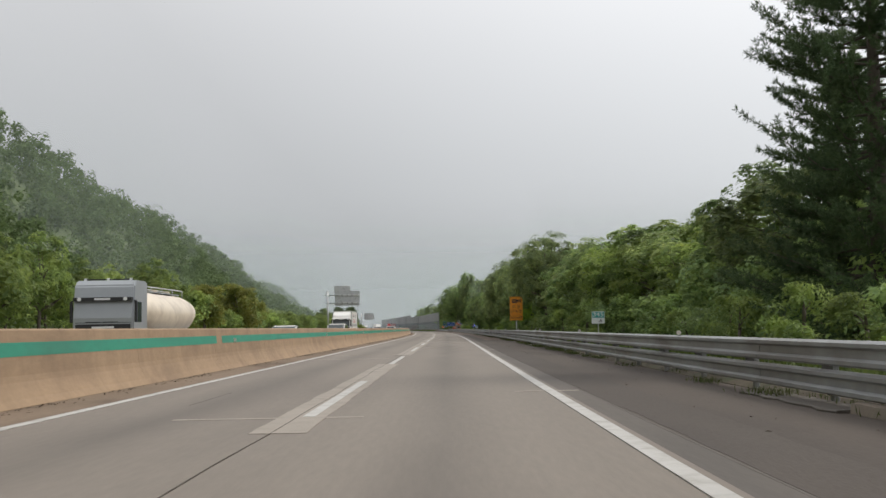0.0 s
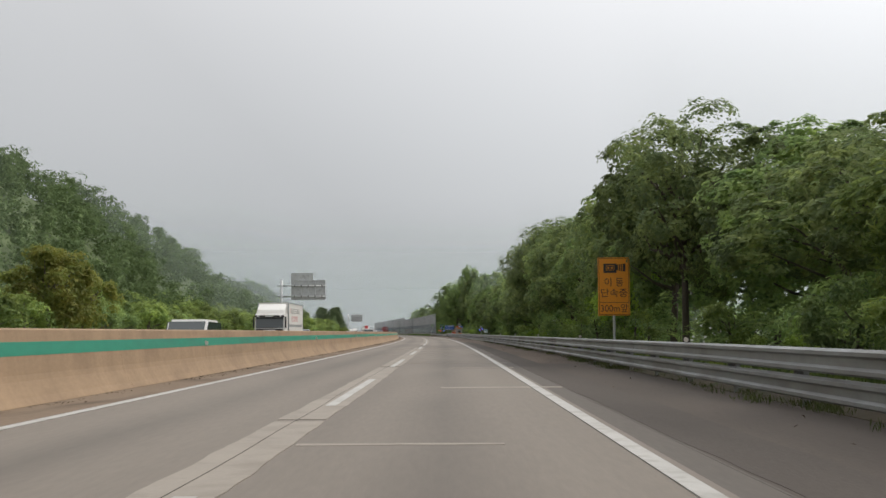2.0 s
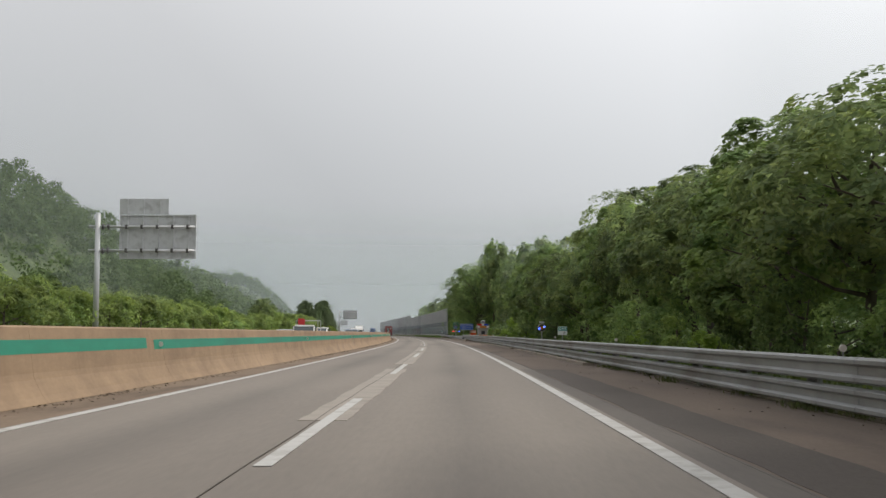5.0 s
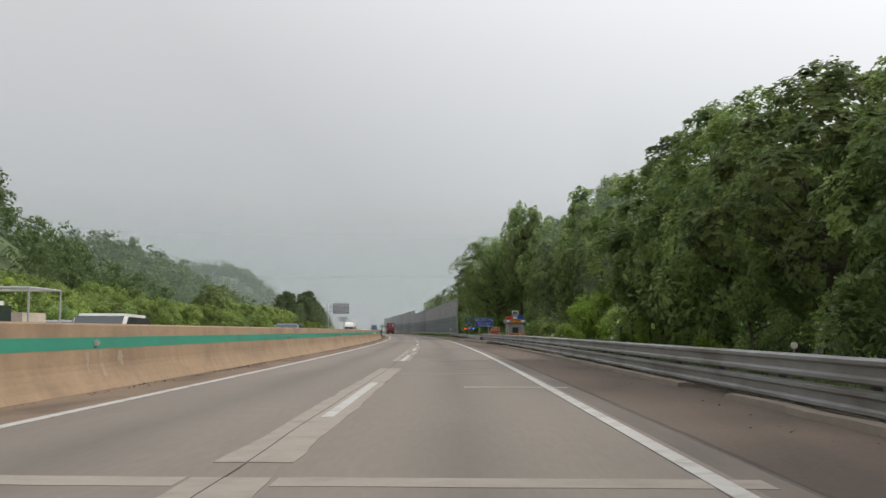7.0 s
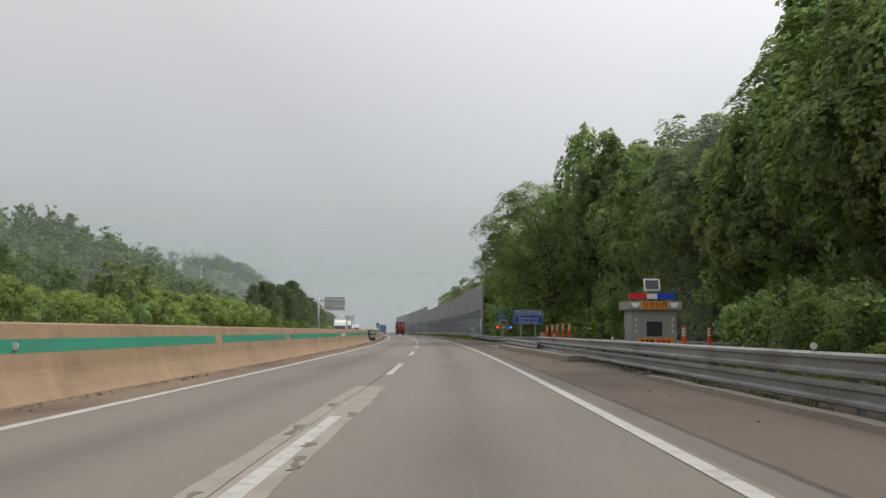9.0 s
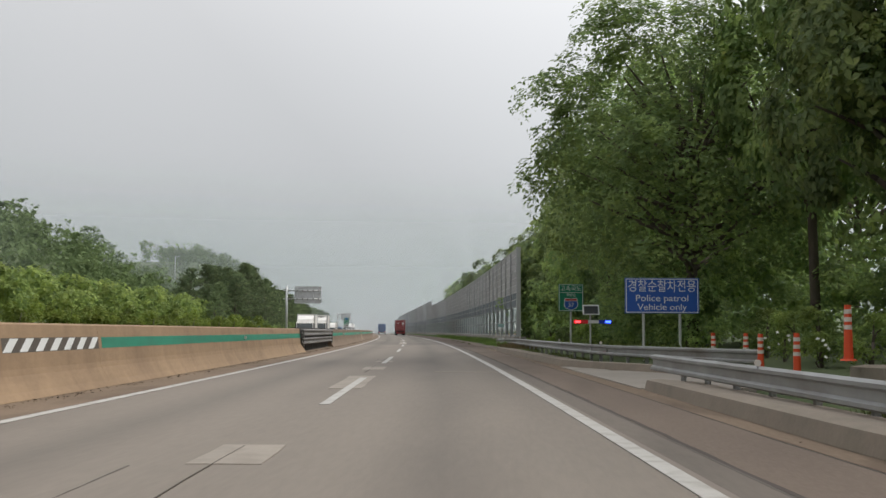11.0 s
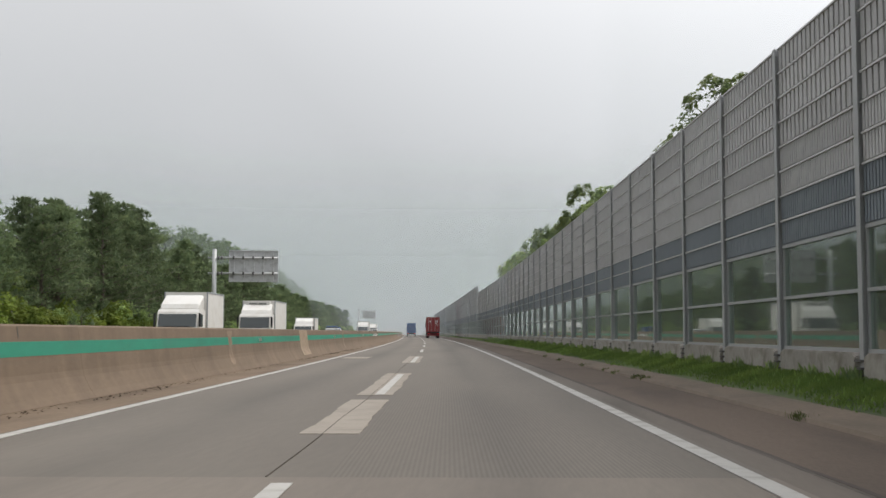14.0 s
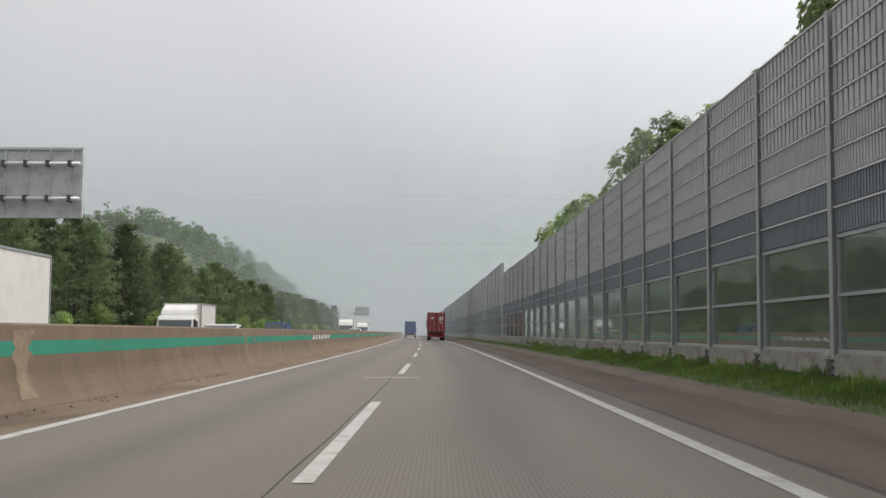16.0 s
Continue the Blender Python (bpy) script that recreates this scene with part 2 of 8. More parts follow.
M_STEEL = node_mat("galvanised_steel", (0.33, 0.335, 0.34), 0.55, 0.16, 6, 0.5, 0.05, metal=0.5, tint=(0.20, 0.185, 0.17), tint_amount=0.85, stretch=(1, 0.25, 1), streaks=0.12)
M_STEEL_OLD = node_mat("old_galvanised_steel", (0.24, 0.235, 0.23), 0.6, 0.2, 6, 0.8, 0.05, metal=0.45, tint=(0.13, 0.115, 0.10), tint_amount=0.85, streaks=0.2)
M_STEEL_DARK = node_mat("weathered_steel", (0.10, 0.095, 0.09), 0.6, 0.2, 12, 1.0, metal=0.3)
M_KERB = node_mat("kerb_concrete", (0.230, 0.191, 0.153), 0.9, 0.14, 12, 0.6, 0.25, tint=(0.187, 0.162, 0.128), tint_amount=0.75)
M_KERB_DUSTY = node_mat("dusty_kerb_concrete", (0.165, 0.128, 0.097), 0.92, 0.22, 14, 0.6, 0.25, tint=(0.120, 0.096, 0.072), tint_amount=0.8, stretch=(1, 0.4, 1))
M_APRON = node_mat("apron_concrete", (0.289, 0.259, 0.225), 0.9, 0.12, 10, 0.6, 0.2, tint=(0.255, 0.230, 0.196), tint_amount=0.7)
M_DIRT = node_mat("dusty_verge_dirt", (0.085, 0.068, 0.045), 0.95, 0.35, 6.0, 0.5, 0.5, tint=(0.045, 0.055, 0.022), tint_amount=0.9)
M_SOIL = node_mat("verge_soil", (0.085, 0.115, 0.042), 0.95, 0.35, 3.0, 0.08, 0.5, tint=(0.035, 0.055, 0.018), tint_amount=0.9)
M_LEAF = leaf_mat("broad_leaves", (0.158, 0.220, 0.112), (0.360, 0.420, 0.140), yellow=(0.42, 0.40, 0.12), translucent=0.5)
M_LEAF_LIGHT = leaf_mat("light_leaves", (0.145, 0.216, 0.074), (0.370, 0.445, 0.115), yellow=(0.44, 0.42, 0.10), translucent=0.5)
M_LEAF_LIME = leaf_mat("lime_leaves", (0.235, 0.360, 0.062), (0.375, 0.500, 0.095), yellow=(0.40, 0.44, 0.09), translucent=0.55, spread=0.15)
M_LEAF_VINE = leaf_mat("vine_leaves", (0.168, 0.252, 0.112), (0.380, 0.480, 0.150), yellow=(0.42, 0.42, 0.12), translucent=0.5)
M_LEAF_RUST = leaf_mat("turning_leaves", (0.165, 0.215, 0.052), (0.330, 0.300, 0.068), yellow=(0.46, 0.27, 0.050), translucent=0.45)
M_LEAF_YELLOW = leaf_mat("yellow_green_leaves", (0.115, 0.17, 0.030), (0.21, 0.245, 0.045), yellow=(0.30, 0.27, 0.055), translucent=0.45)
M_NEEDLE = leaf_mat("pine_needles", (0.112, 0.160, 0.084), (0.230, 0.285, 0.138), yellow=(0.26, 0.26, 0.13), translucent=0.48)
M_NEEDLE_DARK = leaf_mat("dark_pine_needles", (0.078, 0.124, 0.060), (0.138, 0.190, 0.084), yellow=(0.18, 0.175, 0.08), translucent=0.45)
M_WEED = leaf_mat("dull_weed_blades", (0.105, 0.145, 0.048), (0.200, 0.220, 0.078), yellow=(0.24, 0.19, 0.09), translucent=0.35)
M_WEED_DRY = leaf_mat("dry_weed_blades", (0.150, 0.130, 0.060), (0.270, 0.205, 0.105), yellow=(0.34, 0.26, 0.14), translucent=0.35)
M_WOODS = leaf_mat("hillside_leaves", (0.112, 0.162, 0.070), (0.160, 0.212, 0.088), yellow=(0.170, 0.212, 0.088), translucent=0.4, spread=0.05, rough=0.8)
M_GRASS = leaf_mat("grass_blades", (0.150, 0.240, 0.062), (0.270, 0.375, 0.095), translucent=0.4)
M_LITTER = node_mat("leaf_litter", (0.070, 0.050, 0.034), 0.95, 0.3, 12, 1.0, random_amount=0.4, island=True, spec=0.2)
M_BARK = node_mat("bark", (0.115, 0.095, 0.078), 0.95, 0.3, 14, 2.0, 0.6, stretch=(1, 1, 0.3))
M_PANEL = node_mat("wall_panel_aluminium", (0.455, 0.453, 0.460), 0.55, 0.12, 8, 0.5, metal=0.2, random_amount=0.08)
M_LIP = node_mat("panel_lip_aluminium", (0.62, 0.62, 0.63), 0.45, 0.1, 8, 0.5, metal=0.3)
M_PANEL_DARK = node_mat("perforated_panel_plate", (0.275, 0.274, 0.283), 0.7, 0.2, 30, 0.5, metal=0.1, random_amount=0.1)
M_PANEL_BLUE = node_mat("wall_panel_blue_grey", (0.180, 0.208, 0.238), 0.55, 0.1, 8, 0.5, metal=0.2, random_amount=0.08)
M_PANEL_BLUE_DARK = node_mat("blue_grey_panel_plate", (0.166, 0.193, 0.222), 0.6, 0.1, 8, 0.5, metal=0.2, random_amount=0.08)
M_PANEL_FAR = node_mat("far_panel_aluminium", (0.46, 0.47, 0.48), 0.6, 0.08, 8, 0.5, metal=0.1)
M_POST = node_mat("wall_post_steel", (0.40, 0.41, 0.42), 0.5, 0.08, 8, 0.6, metal=0.35)
M_WALLBASE = node_mat("wall_base_concrete", (0.33, 0.31, 0.28), 0.9, 0.2, 7, 0.9, 0.2, tint=(0.16, 0.145, 0.12), tint_amount=0.85, random_amount=0.1)
M_WHITE = node_mat("white_vehicle_paint", (0.72, 0.71, 0.68), 0.35, 0.05, 5, 0.7, tint=(0.6, 0.57, 0.52), tint_amount=0.5)
M_SILVER = node_mat("silver_vehicle_paint", (0.36, 0.38, 0.40), 0.35, 0.06, 5, 0.7, metal=0.4)
M_CREAM = node_mat("cream_tank_paint", (0.62, 0.54, 0.43), 0.4, 0.1, 4, 0.5, tint=(0.42, 0.35, 0.27), tint_amount=0.7)
M_RED = node_mat("red_container_paint", (0.27, 0.045, 0.048), 0.5, 0.15, 4, 0.5, tint=(0.22, 0.03, 0.03), tint_amount=0.7)
M_BLUE = node_mat("blue_truck_paint", (0.04, 0.09, 0.22), 0.45, 0.1, 4, 0.5)
M_BLUEGREY = node_mat("blue_grey_car_paint", (0.20, 0.24, 0.31), 0.3, 0.06, 4, 0.5, metal=0.3)
M_GLASS = plain("dark_vehicle_glass", (0.040, 0.052, 0.054), 0.07, spec=1.0)
M_TYRE = node_mat("tyre_rubber", (0.025, 0.025, 0.025), 0.85, 0.2, 20, 3)
M_BLACK = node_mat("black_plastic", (0.022, 0.022, 0.024), 0.55, 0.15, 15, 2)
M_LAMP = plain("headlamp_lens", (0.75, 0.76, 0.76), 0.1)
M_SIGN_BACK = node_mat("sign_back_aluminium", (0.58, 0.59, 0.60), 0.5, 0.1, 6, 1.0, metal=0.3, tint=(0.36, 0.36, 0.36), tint_amount=0.6)
M_GALV = node_mat("galvanised_pole", (0.52, 0.53, 0.53), 0.45, 0.1, 8, 1.0, metal=0.35)
M_ORANGE_SIGN = node_mat("orange_sign_sheet", (0.72, 0.27, 0.012), 0.45, 0.08, 6, 1.2)
M_BLUE_SIGN = node_mat("blue_sign_sheet", (0.025, 0.10, 0.42), 0.4, 0.06, 6, 1.2)
M_GREEN_SIGN = node_mat("green_sign_sheet", (0.012, 0.20, 0.11), 0.4, 0.06, 6, 1.2)
M_SIGN_WHITE = node_mat("white_sign_sheet", (0.74, 0.76, 0.76), 0.4, 0.05, 6, 1.2)
M_SIGN_RED = plain("red_sign_sheet", (0.55, 0.03, 0.035), 0.4)
M_SIGN_BLACK = plain("black_lettering", (0.03, 0.022, 0.02), 0.5)
M_TEAL = plain("teal_sign_sheet", (0.05, 0.33, 0.30), 0.45)
M_POSTRED = node_mat("orange_red_urethane", (0.72, 0.085, 0.025), 0.55, 0.08, 12, 2.0)
M_REFLECT = plain("pale_reflector_tape", (0.66, 0.60, 0.55), 0.4)
M_LAMP_RED = plain("red_warning_lens", (0.7, 0.02, 0.03), 0.3)
M_LAMP_BLUE = plain("blue_warning_lens", (0.02, 0.06, 0.55), 0.3)
M_LED_RED = plain("lit_red_lamp", (1.0, 0.05, 0.06), 0.3, emit=3.0)
M_LED_BLUE = plain("lit_blue_lamp", (0.05, 0.12, 1.0), 0.3, emit=4.0)
M_BOOTH = node_mat("booth_grey_panel", (0.30, 0.29, 0.27), 0.6, 0.08, 8, 1.0)
M_RED_WALL = node_mat("far_red_wall", (0.42, 0.20, 0.17), 0.8, 0.1, 3, 0.3)
M_SHED = node_mat("far_shed_roof", (0.24, 0.27, 0.29), 0.6, 0.1, 3, 0.3)
M_SOLAR = plain("solar_cells", (0.04, 0.045, 0.05), 0.2)
M_FLOWER = plain("pale_petals", (0.75, 0.74, 0.70), 0.7)


def clear_panel_mat():
    """Greenish see-through panels, dusty and glossy."""
    m = bpy.data.materials.new("clear_acrylic")
    m.use_nodes = True
    nt = m.node_tree
    ln = nt.links.new
    nt.nodes.remove(nt.nodes["Principled BSDF"])
    out = nt.nodes["Material Output"]
    tr, gl, df = nt.nodes.new("ShaderNodeBsdfTransparent"), nt.nodes.new("ShaderNodeBsdfGlossy"), nt.nodes.new("ShaderNodeBsdfDiffuse")
    tr.inputs[0].default_value = (0.72, 0.84, 0.78, 1)
    gl.inputs["Color"].default_value, gl.inputs["Roughness"].default_value = (0.9, 0.95, 0.92, 1), 0.03
    df.inputs["Color"].default_value = (0.36, 0.43, 0.38, 1)
    fr = nt.nodes.new("ShaderNodeFresnel")
    fr.inputs["IOR"].default_value = 1.9
    m1, m2 = nt.nodes.new("ShaderNodeMixShader"), nt.nodes.new("ShaderNodeMixShader")
    tc, nz, mr = nt.nodes.new("ShaderNodeTexCoord"), nt.nodes.new("ShaderNodeTexNoise"), nt.nodes.new("ShaderNodeMapRange")
    nz.inputs["Scale"].default_value, nz.inputs["Detail"].default_value = 1.1, 5
    mr.inputs["To Min"].default_value, mr.inputs["To Max"].default_value = 0.16, 0.42
    ln(tc.outputs["Object"], nz.inputs["Vector"])
    ln(nz.outputs["Fac"], mr.inputs["Value"])
    ln(mr.outputs[0], m1.inputs[0])
    ln(tr.outputs[0], m1.inputs[1])
    ln(df.outputs[0], m1.inputs[2])
    ln(fr.outputs[0], m2.inputs[0])
    ln(m1.outputs[0], m2.inputs[1])
    ln(gl.outputs[0], m2.inputs[2])
    ln(m2.outputs[0], out.inputs["Surface"])
    return m


M_CLEAR = clear_panel_mat()

# ---- the road's line: a gentle left-hand bend; s runs along it, d to the right of the driving lane's middle ----
BEND_S = [80.0 * k for k in range(10)]
BEND = [-0.000109, 0.000051, 0.000200, 0.000282, 0.000302, 0.000259, 0.000191, 0.000118, 0.000045, -0.000027]
S_GRID = np.arange(-700.0, 2600.0, 2.0)
_kap = np.interp(S_GRID, BEND_S, BEND)
_kap[(S_GRID < -40) | (S_GRID > 760)] = 0.0
HEAD = np.concatenate([[0], np.cumsum((_kap[1:] + _kap[:-1]))])
HEAD -= np.interp(0.0, S_GRID, HEAD)
_mid = (HEAD[1:] + HEAD[:-1]) / 2
LINE_X = np.concatenate([[0], np.cumsum(-np.sin(_mid) * 2)])
LINE_Y = np.concatenate([[0], np.cumsum(np.cos(_mid) * 2)])
LINE_X -= np.interp(0.0, S_GRID, LINE_X)
LINE_Y -= np.interp(0.0, S_GRID, LINE_Y)


def road_pts(s, d):
    """World x and y of places given along and across the road (arrays)."""
    h = np.interp(s, S_GRID, HEAD)
    return np.interp(s, S_GRID, LINE_X) + d * np.cos(h), np.interp(s, S_GRID, LINE_Y) + d * np.sin(h)


def place(s, d, z=0.0, turn=0.0, scale=1.0):
    """A pose on the road: x across to the right, y along it."""
    x, y = road_pts(np.float64(s), np.float64(d))
    m = pose(float(x), float(y), z, 0, 0, math.degrees(float(np.interp(s, S_GRID, HEAD))) + turn)
    return m @ Matrix.Scale(scale, 4) if scale != 1.0 else m


def mesh_from(name, verts, faces, smooth=False):
    """A mesh from arrays of places and of corner numbers (all faces alike in size)."""
    me = bpy.data.meshes.new(name)
    verts, faces = np.asarray(verts, dtype=np.float32), np.asarray(faces, dtype=np.int32)
    n, k = faces.shape
    me.vertices.add(len(verts))
    me.vertices.foreach_set("co", verts.ravel())
    me.loops.add(n * k)
    me.loops.foreach_set("vertex_index", faces.ravel())
    me.polygons.add(n)
    me.polygons.foreach_set("loop_start", np.arange(0, n * k, k, dtype=np.int32))
    me.polygons.foreach_set("use_smooth", np.full(n, smooth))
    me.update(calc_edges=True)
    return me


def sweep_arrays(profile, s0, s1, step=4.0, closed=True, shift=None):
    """A cross-section (d, z) carried along the road from s0 to s1; shift(s) gives an extra (d, z)."""
    n = max(2, int(math.ceil((s1 - s0) / step)) + 1)
    ss = np.linspace(s0, s1, n)
    pr = np.array(profile, dtype=float)
    k = len(pr)
    dd = np.repeat(pr[None, :, 0], n, 0)
    zz = np.repeat(pr[None, :, 1], n, 0)
    if shift:
        sh = np.array([shift(v) for v in ss])
        dd, zz = dd + sh[:, :1], zz + sh[:, 1:]
    sg = np.repeat(ss[:, None], k, 1)
    x, y = road_pts(sg, dd)
    verts = np.stack([x, y, zz], -1).reshape(-1, 3)
    faces = []
    for i in range(n - 1):
        for j in range(k if closed else k - 1):
            a, b = i * k + j, i * k + (j + 1) % k
            faces.append((a, b, b + k, a + k))
    return verts, faces, k, n


def sweep(name, profile, s0, s1, mat, step=4.0, closed=True, parent=None, shift=None, smooth=False, label="", kind=""):
    verts, faces, k, n = sweep_arrays(profile, s0, s1, step, closed, shift)
    me = bpy.data.meshes.new(name)
    faces = [tuple(f) for f in faces]
    if closed:
        faces += [tuple(range(k)), tuple((n - 1) * k + j for j in reversed(range(k)))]
    me.from_pydata([tuple(v) for v in verts], [], faces)
    bm = bmesh.new()
    bm.from_mesh(me)
    bmesh.ops.recalc_face_normals(bm, faces=bm.faces)
    bm.to_mesh(me)
    bm.free()
    if smooth:
        me.polygons.foreach_set("use_smooth", [True] * len(me.polygons))
    me.materials.append(mat)
    ob = new(name, me)
    ob.parent = parent
    return tagged(ob, label=label, kind=kind)


def thing(name, label, category, m=None, group="", kind=""):
    """An Empty at a thing's base, that carries its parts."""
    ob = new(name)
    ob.empty_display_size = 0.2
    if m is not None:
        ob.matrix_world = m
    return tagged(ob, label, category, group, kind)


def part(name, bm, material, parent, label="", bevel=0.0, smooth=False):
    """Links a bmesh as one mesh object under a thing or a part."""
    if bevel:
        bmesh.ops.bevel(bm, geom=[e for e in bm.edges if len(e.link_faces) == 2 and e.calc_face_angle(0) > 0.5], offset=bevel, segments=2, affect="EDGES", clamp_overlap=True)
    me = bpy.data.meshes.new(name)
    bm.to_mesh(me)
    bm.free()
    if smooth:
        for p_ in me.polygons:
            p_.use_smooth = True
    me.materials.append(material)
    ob = new(name, me)
    ob.parent = parent
    return tagged(ob, label=label)


def share(ob, m):
    """Another object on the same mesh, under the same parent."""
    o = new(ob.name.split(".")[0], ob.data)
    o.parent = ob.parent
    o.matrix_local = m
    return o


def box(bm, x0, x1, y0, y1, z0, z1):
    v = [bm.verts.new(c) for c in ((x0, y0, z0), (x1, y0, z0), (x1, y1, z0), (x0, y1, z0), (x0, y0, z1), (x1, y0, z1), (x1, y1, z1), (x0, y1, z1))]
    for f in ((0, 3, 2, 1), (4, 5, 6, 7), (0, 1, 5, 4), (1, 2, 6, 5), (2, 3, 7, 6), (3, 0, 4, 7)):
        bm.faces.new([v[i] for i in f])
    return bm


def a_box(*b):
    return box(bmesh.new(), *b)


def tube(bm, p0, p1, r0, r1=None, sides=10):
    """A tapered round bar from p0 to p1."""
    p0, p1 = Vector(p0), Vector(p1)
    d = p1 - p0
    m = Matrix.Translation((p0 + p1) / 2) @ d.to_track_quat("Z", "Y").to_matrix().to_4x4()
    bmesh.ops.create_cone(bm, cap_ends=True, segments=sides, radius1=r0, radius2=r0 if r1 is None else r1, depth=d.length, matrix=m)
    return bm


def a_tube(*a, **k):
    return tube(bmesh.new(), *a, **k)


def extrude_profile(bm, pts, x0, x1):
    """A side outline (y, z) drawn out across x."""
    a = [bm.verts.new((x0, y, z)) for y, z in pts]
    b = [bm.verts.new((x1, y, z)) for y, z in pts]
    bm.faces.new(a)
    bm.faces.new(list(reversed(b)))
    for i in range(len(pts)):
        j = (i + 1) % len(pts)
        bm.faces.new((a[j], a[i], b[i], b[j]))
    bmesh.ops.recalc_face_normals(bm, faces=bm.faces)
    return bm


def lettering(name, text, size, m, material, parent, width=None, label=""):
    """Words as a thin raised mesh; m puts the text's plane (x right, y up)."""
    cu = bpy.data.curves.new(name, "FONT")
    cu.body, cu.size, cu.align_x, cu.align_y, cu.extrude = text, size, "CENTER", "CENTER", 0.002
    tmp = bpy.data.objects.new(name, cu)
    scene.collection.objects.link(tmp)
    bpy.context.view_layer.update()
    me = bpy.data.meshes.new_from_object(tmp.evaluated_get(bpy.context.evaluated_depsgraph_get()))
    bpy.data.objects.remove(tmp)
    if width:
        xs = [v.co.x for v in me.vertices]
        f = width / max(0.01, max(xs) - min(xs))
        for v in me.vertices:
            v.co.x *= f
    me.materials.clear()
    me.materials.append(material)
    ob = new(name, me)
    ob.parent = parent
    ob.matrix_local = m
    return tagged(ob, label=label)


def facing(x, y, z):
    """A plane that looks back along the road, at x, y, z of a thing: text reads from the driving lane."""
    return pose(x, y, z, 90, 0, 0)


def road_uv(ob):
    """Writes the place across (u) and along (v) the road into the mesh, for marks that follow the lanes."""
    me = ob.data
    co = np.empty(len(me.vertices) * 3, dtype=np.float32)
    me.vertices.foreach_get("co", co)
    co = co.reshape(-1, 3).astype(float)
    s = np.interp(co[:, 1], LINE_Y, S_GRID)
    for _ in range(4):
        h = np.interp(s, S_GRID, HEAD)
        dx, dy = co[:, 0] - np.interp(s, S_GRID, LINE_X), co[:, 1] - np.interp(s, S_GRID, LINE_Y)
        s = s - np.sin(h) * dx + np.cos(h) * dy
    h = np.interp(s, S_GRID, HEAD)
    d = (co[:, 0] - np.interp(s, S_GRID, LINE_X)) * np.cos(h) + (co[:, 1] - np.interp(s, S_GRID, LINE_Y)) * np.sin(h)
    vi = np.empty(len(me.loops), dtype=np.int32)
    me.loops.foreach_get("vertex_index", vi)
    uv = me.uv_layers.new(name="lane")
    uv.data.foreach_set("uv", np.stack([d, s], -1)[vi].astype(np.float32).ravel())
    return ob


def lane_marks(m, oil=0.22, grooves=True):
    """Adds to a road surface the dark oil drip bands in the lanes' middles, the polished wheel tracks, and sawn grooves further on."""
    nt = m.node_tree
    ln = nt.links.new
    b = nt.nodes["Principled BSDF"]
    src = b.inputs["Base Color"].links[0].from_socket
    uv = nt.nodes.new("ShaderNodeUVMap")
    uv.uv_map = "lane"
    sp = nt.nodes.new("ShaderNodeSeparateXYZ")
    ln(uv.outputs[0], sp.inputs[0])

    def mth(op, a, b_=None, c=None):
        n = nt.nodes.new("ShaderNodeMath")
        n.operation = op
        for i, v in enumerate((a, b_, c)):
            if v is None:
                continue
            if isinstance(v, (int, float)):
                n.inputs[i].default_value = v
            else:
                ln(v, n.inputs[i])
        return n.outputs[0]

    nz = nt.nodes.new("ShaderNodeTexNoise")
    nz.inputs["Scale"].default_value, nz.inputs["Detail"].default_value = 0.12, 4.0
    ln(uv.outputs[0], nz.inputs["Vector"])
    u = mth("ADD", sp.outputs[0], mth("MULTIPLY", mth("SUBTRACT", nz.outputs["Fac"], 0.5), 0.5))
    lane = mth("PINGPONG", u, 1.8)                       # 0 in a lane's middle, 1.8 on its line
    band = mth("SUBTRACT", 1.0, mth("SMOOTH_MIN", mth("DIVIDE", lane, 0.62), 1.0, 0.3))
    track = mth("SUBTRACT", 1.0, mth("SMOOTH_MIN", mth("DIVIDE", mth("ABSOLUTE", mth("SUBTRACT", lane, 0.95)), 0.4), 1.0, 0.3))
    amount = mth("MULTIPLY", nz.outputs["Fac"], 2.0)
    val = mth("SUBTRACT", 1.0, mth("MULTIPLY", mth("MULTIPLY", band, oil), amount))
    val = mth("ADD", val, mth("MULTIPLY", track, 0.05))
    if grooves:
        g = mth("SINE", mth("MULTIPLY", sp.outputs[0], 6.2832 / 0.042))
        far = mth("MULTIPLY", mth("GREATER_THAN", sp.outputs[1], 404.0), mth("GREATER_THAN", sp.outputs[0], -1.45))
        far = mth("MULTIPLY", far, mth("LESS_THAN", sp.outputs[0], 1.4))
        val = mth("ADD", val, mth("MULTIPLY", mth("MULTIPLY", g, far), 0.13))
    sc = nt.nodes.new("ShaderNodeVectorMath")
    sc.operation = "SCALE"
    ln(src, sc.inputs[0])
    ln(val, sc.inputs["Scale"])
    ln(sc.outputs[0], b.inputs["Base Color"])


lane_marks(M_ROAD)
lane_marks(M_ROAD_GROOVED)
lane_marks(M_ROAD2, 0.15, False)

# ---- ground: one sheet, level under the roads, a wooded ridge to the left, a low bank to the right ----
RIDGE_S = [-400, 100, 168, 234, 345, 362, 385, 400, 425, 450, 474, 520, 560, 585, 610, 640, 700, 730, 750, 870, 950, 1000, 1050, 1110, 1160]
RIDGE_Z = [46, 42, 38.5, 34, 32, 27, 18, 15, 18, 22.5, 25, 25, 24, 19, 13, 8, 9, 27, 35, 36, 34, 29, 19, 9, 3]


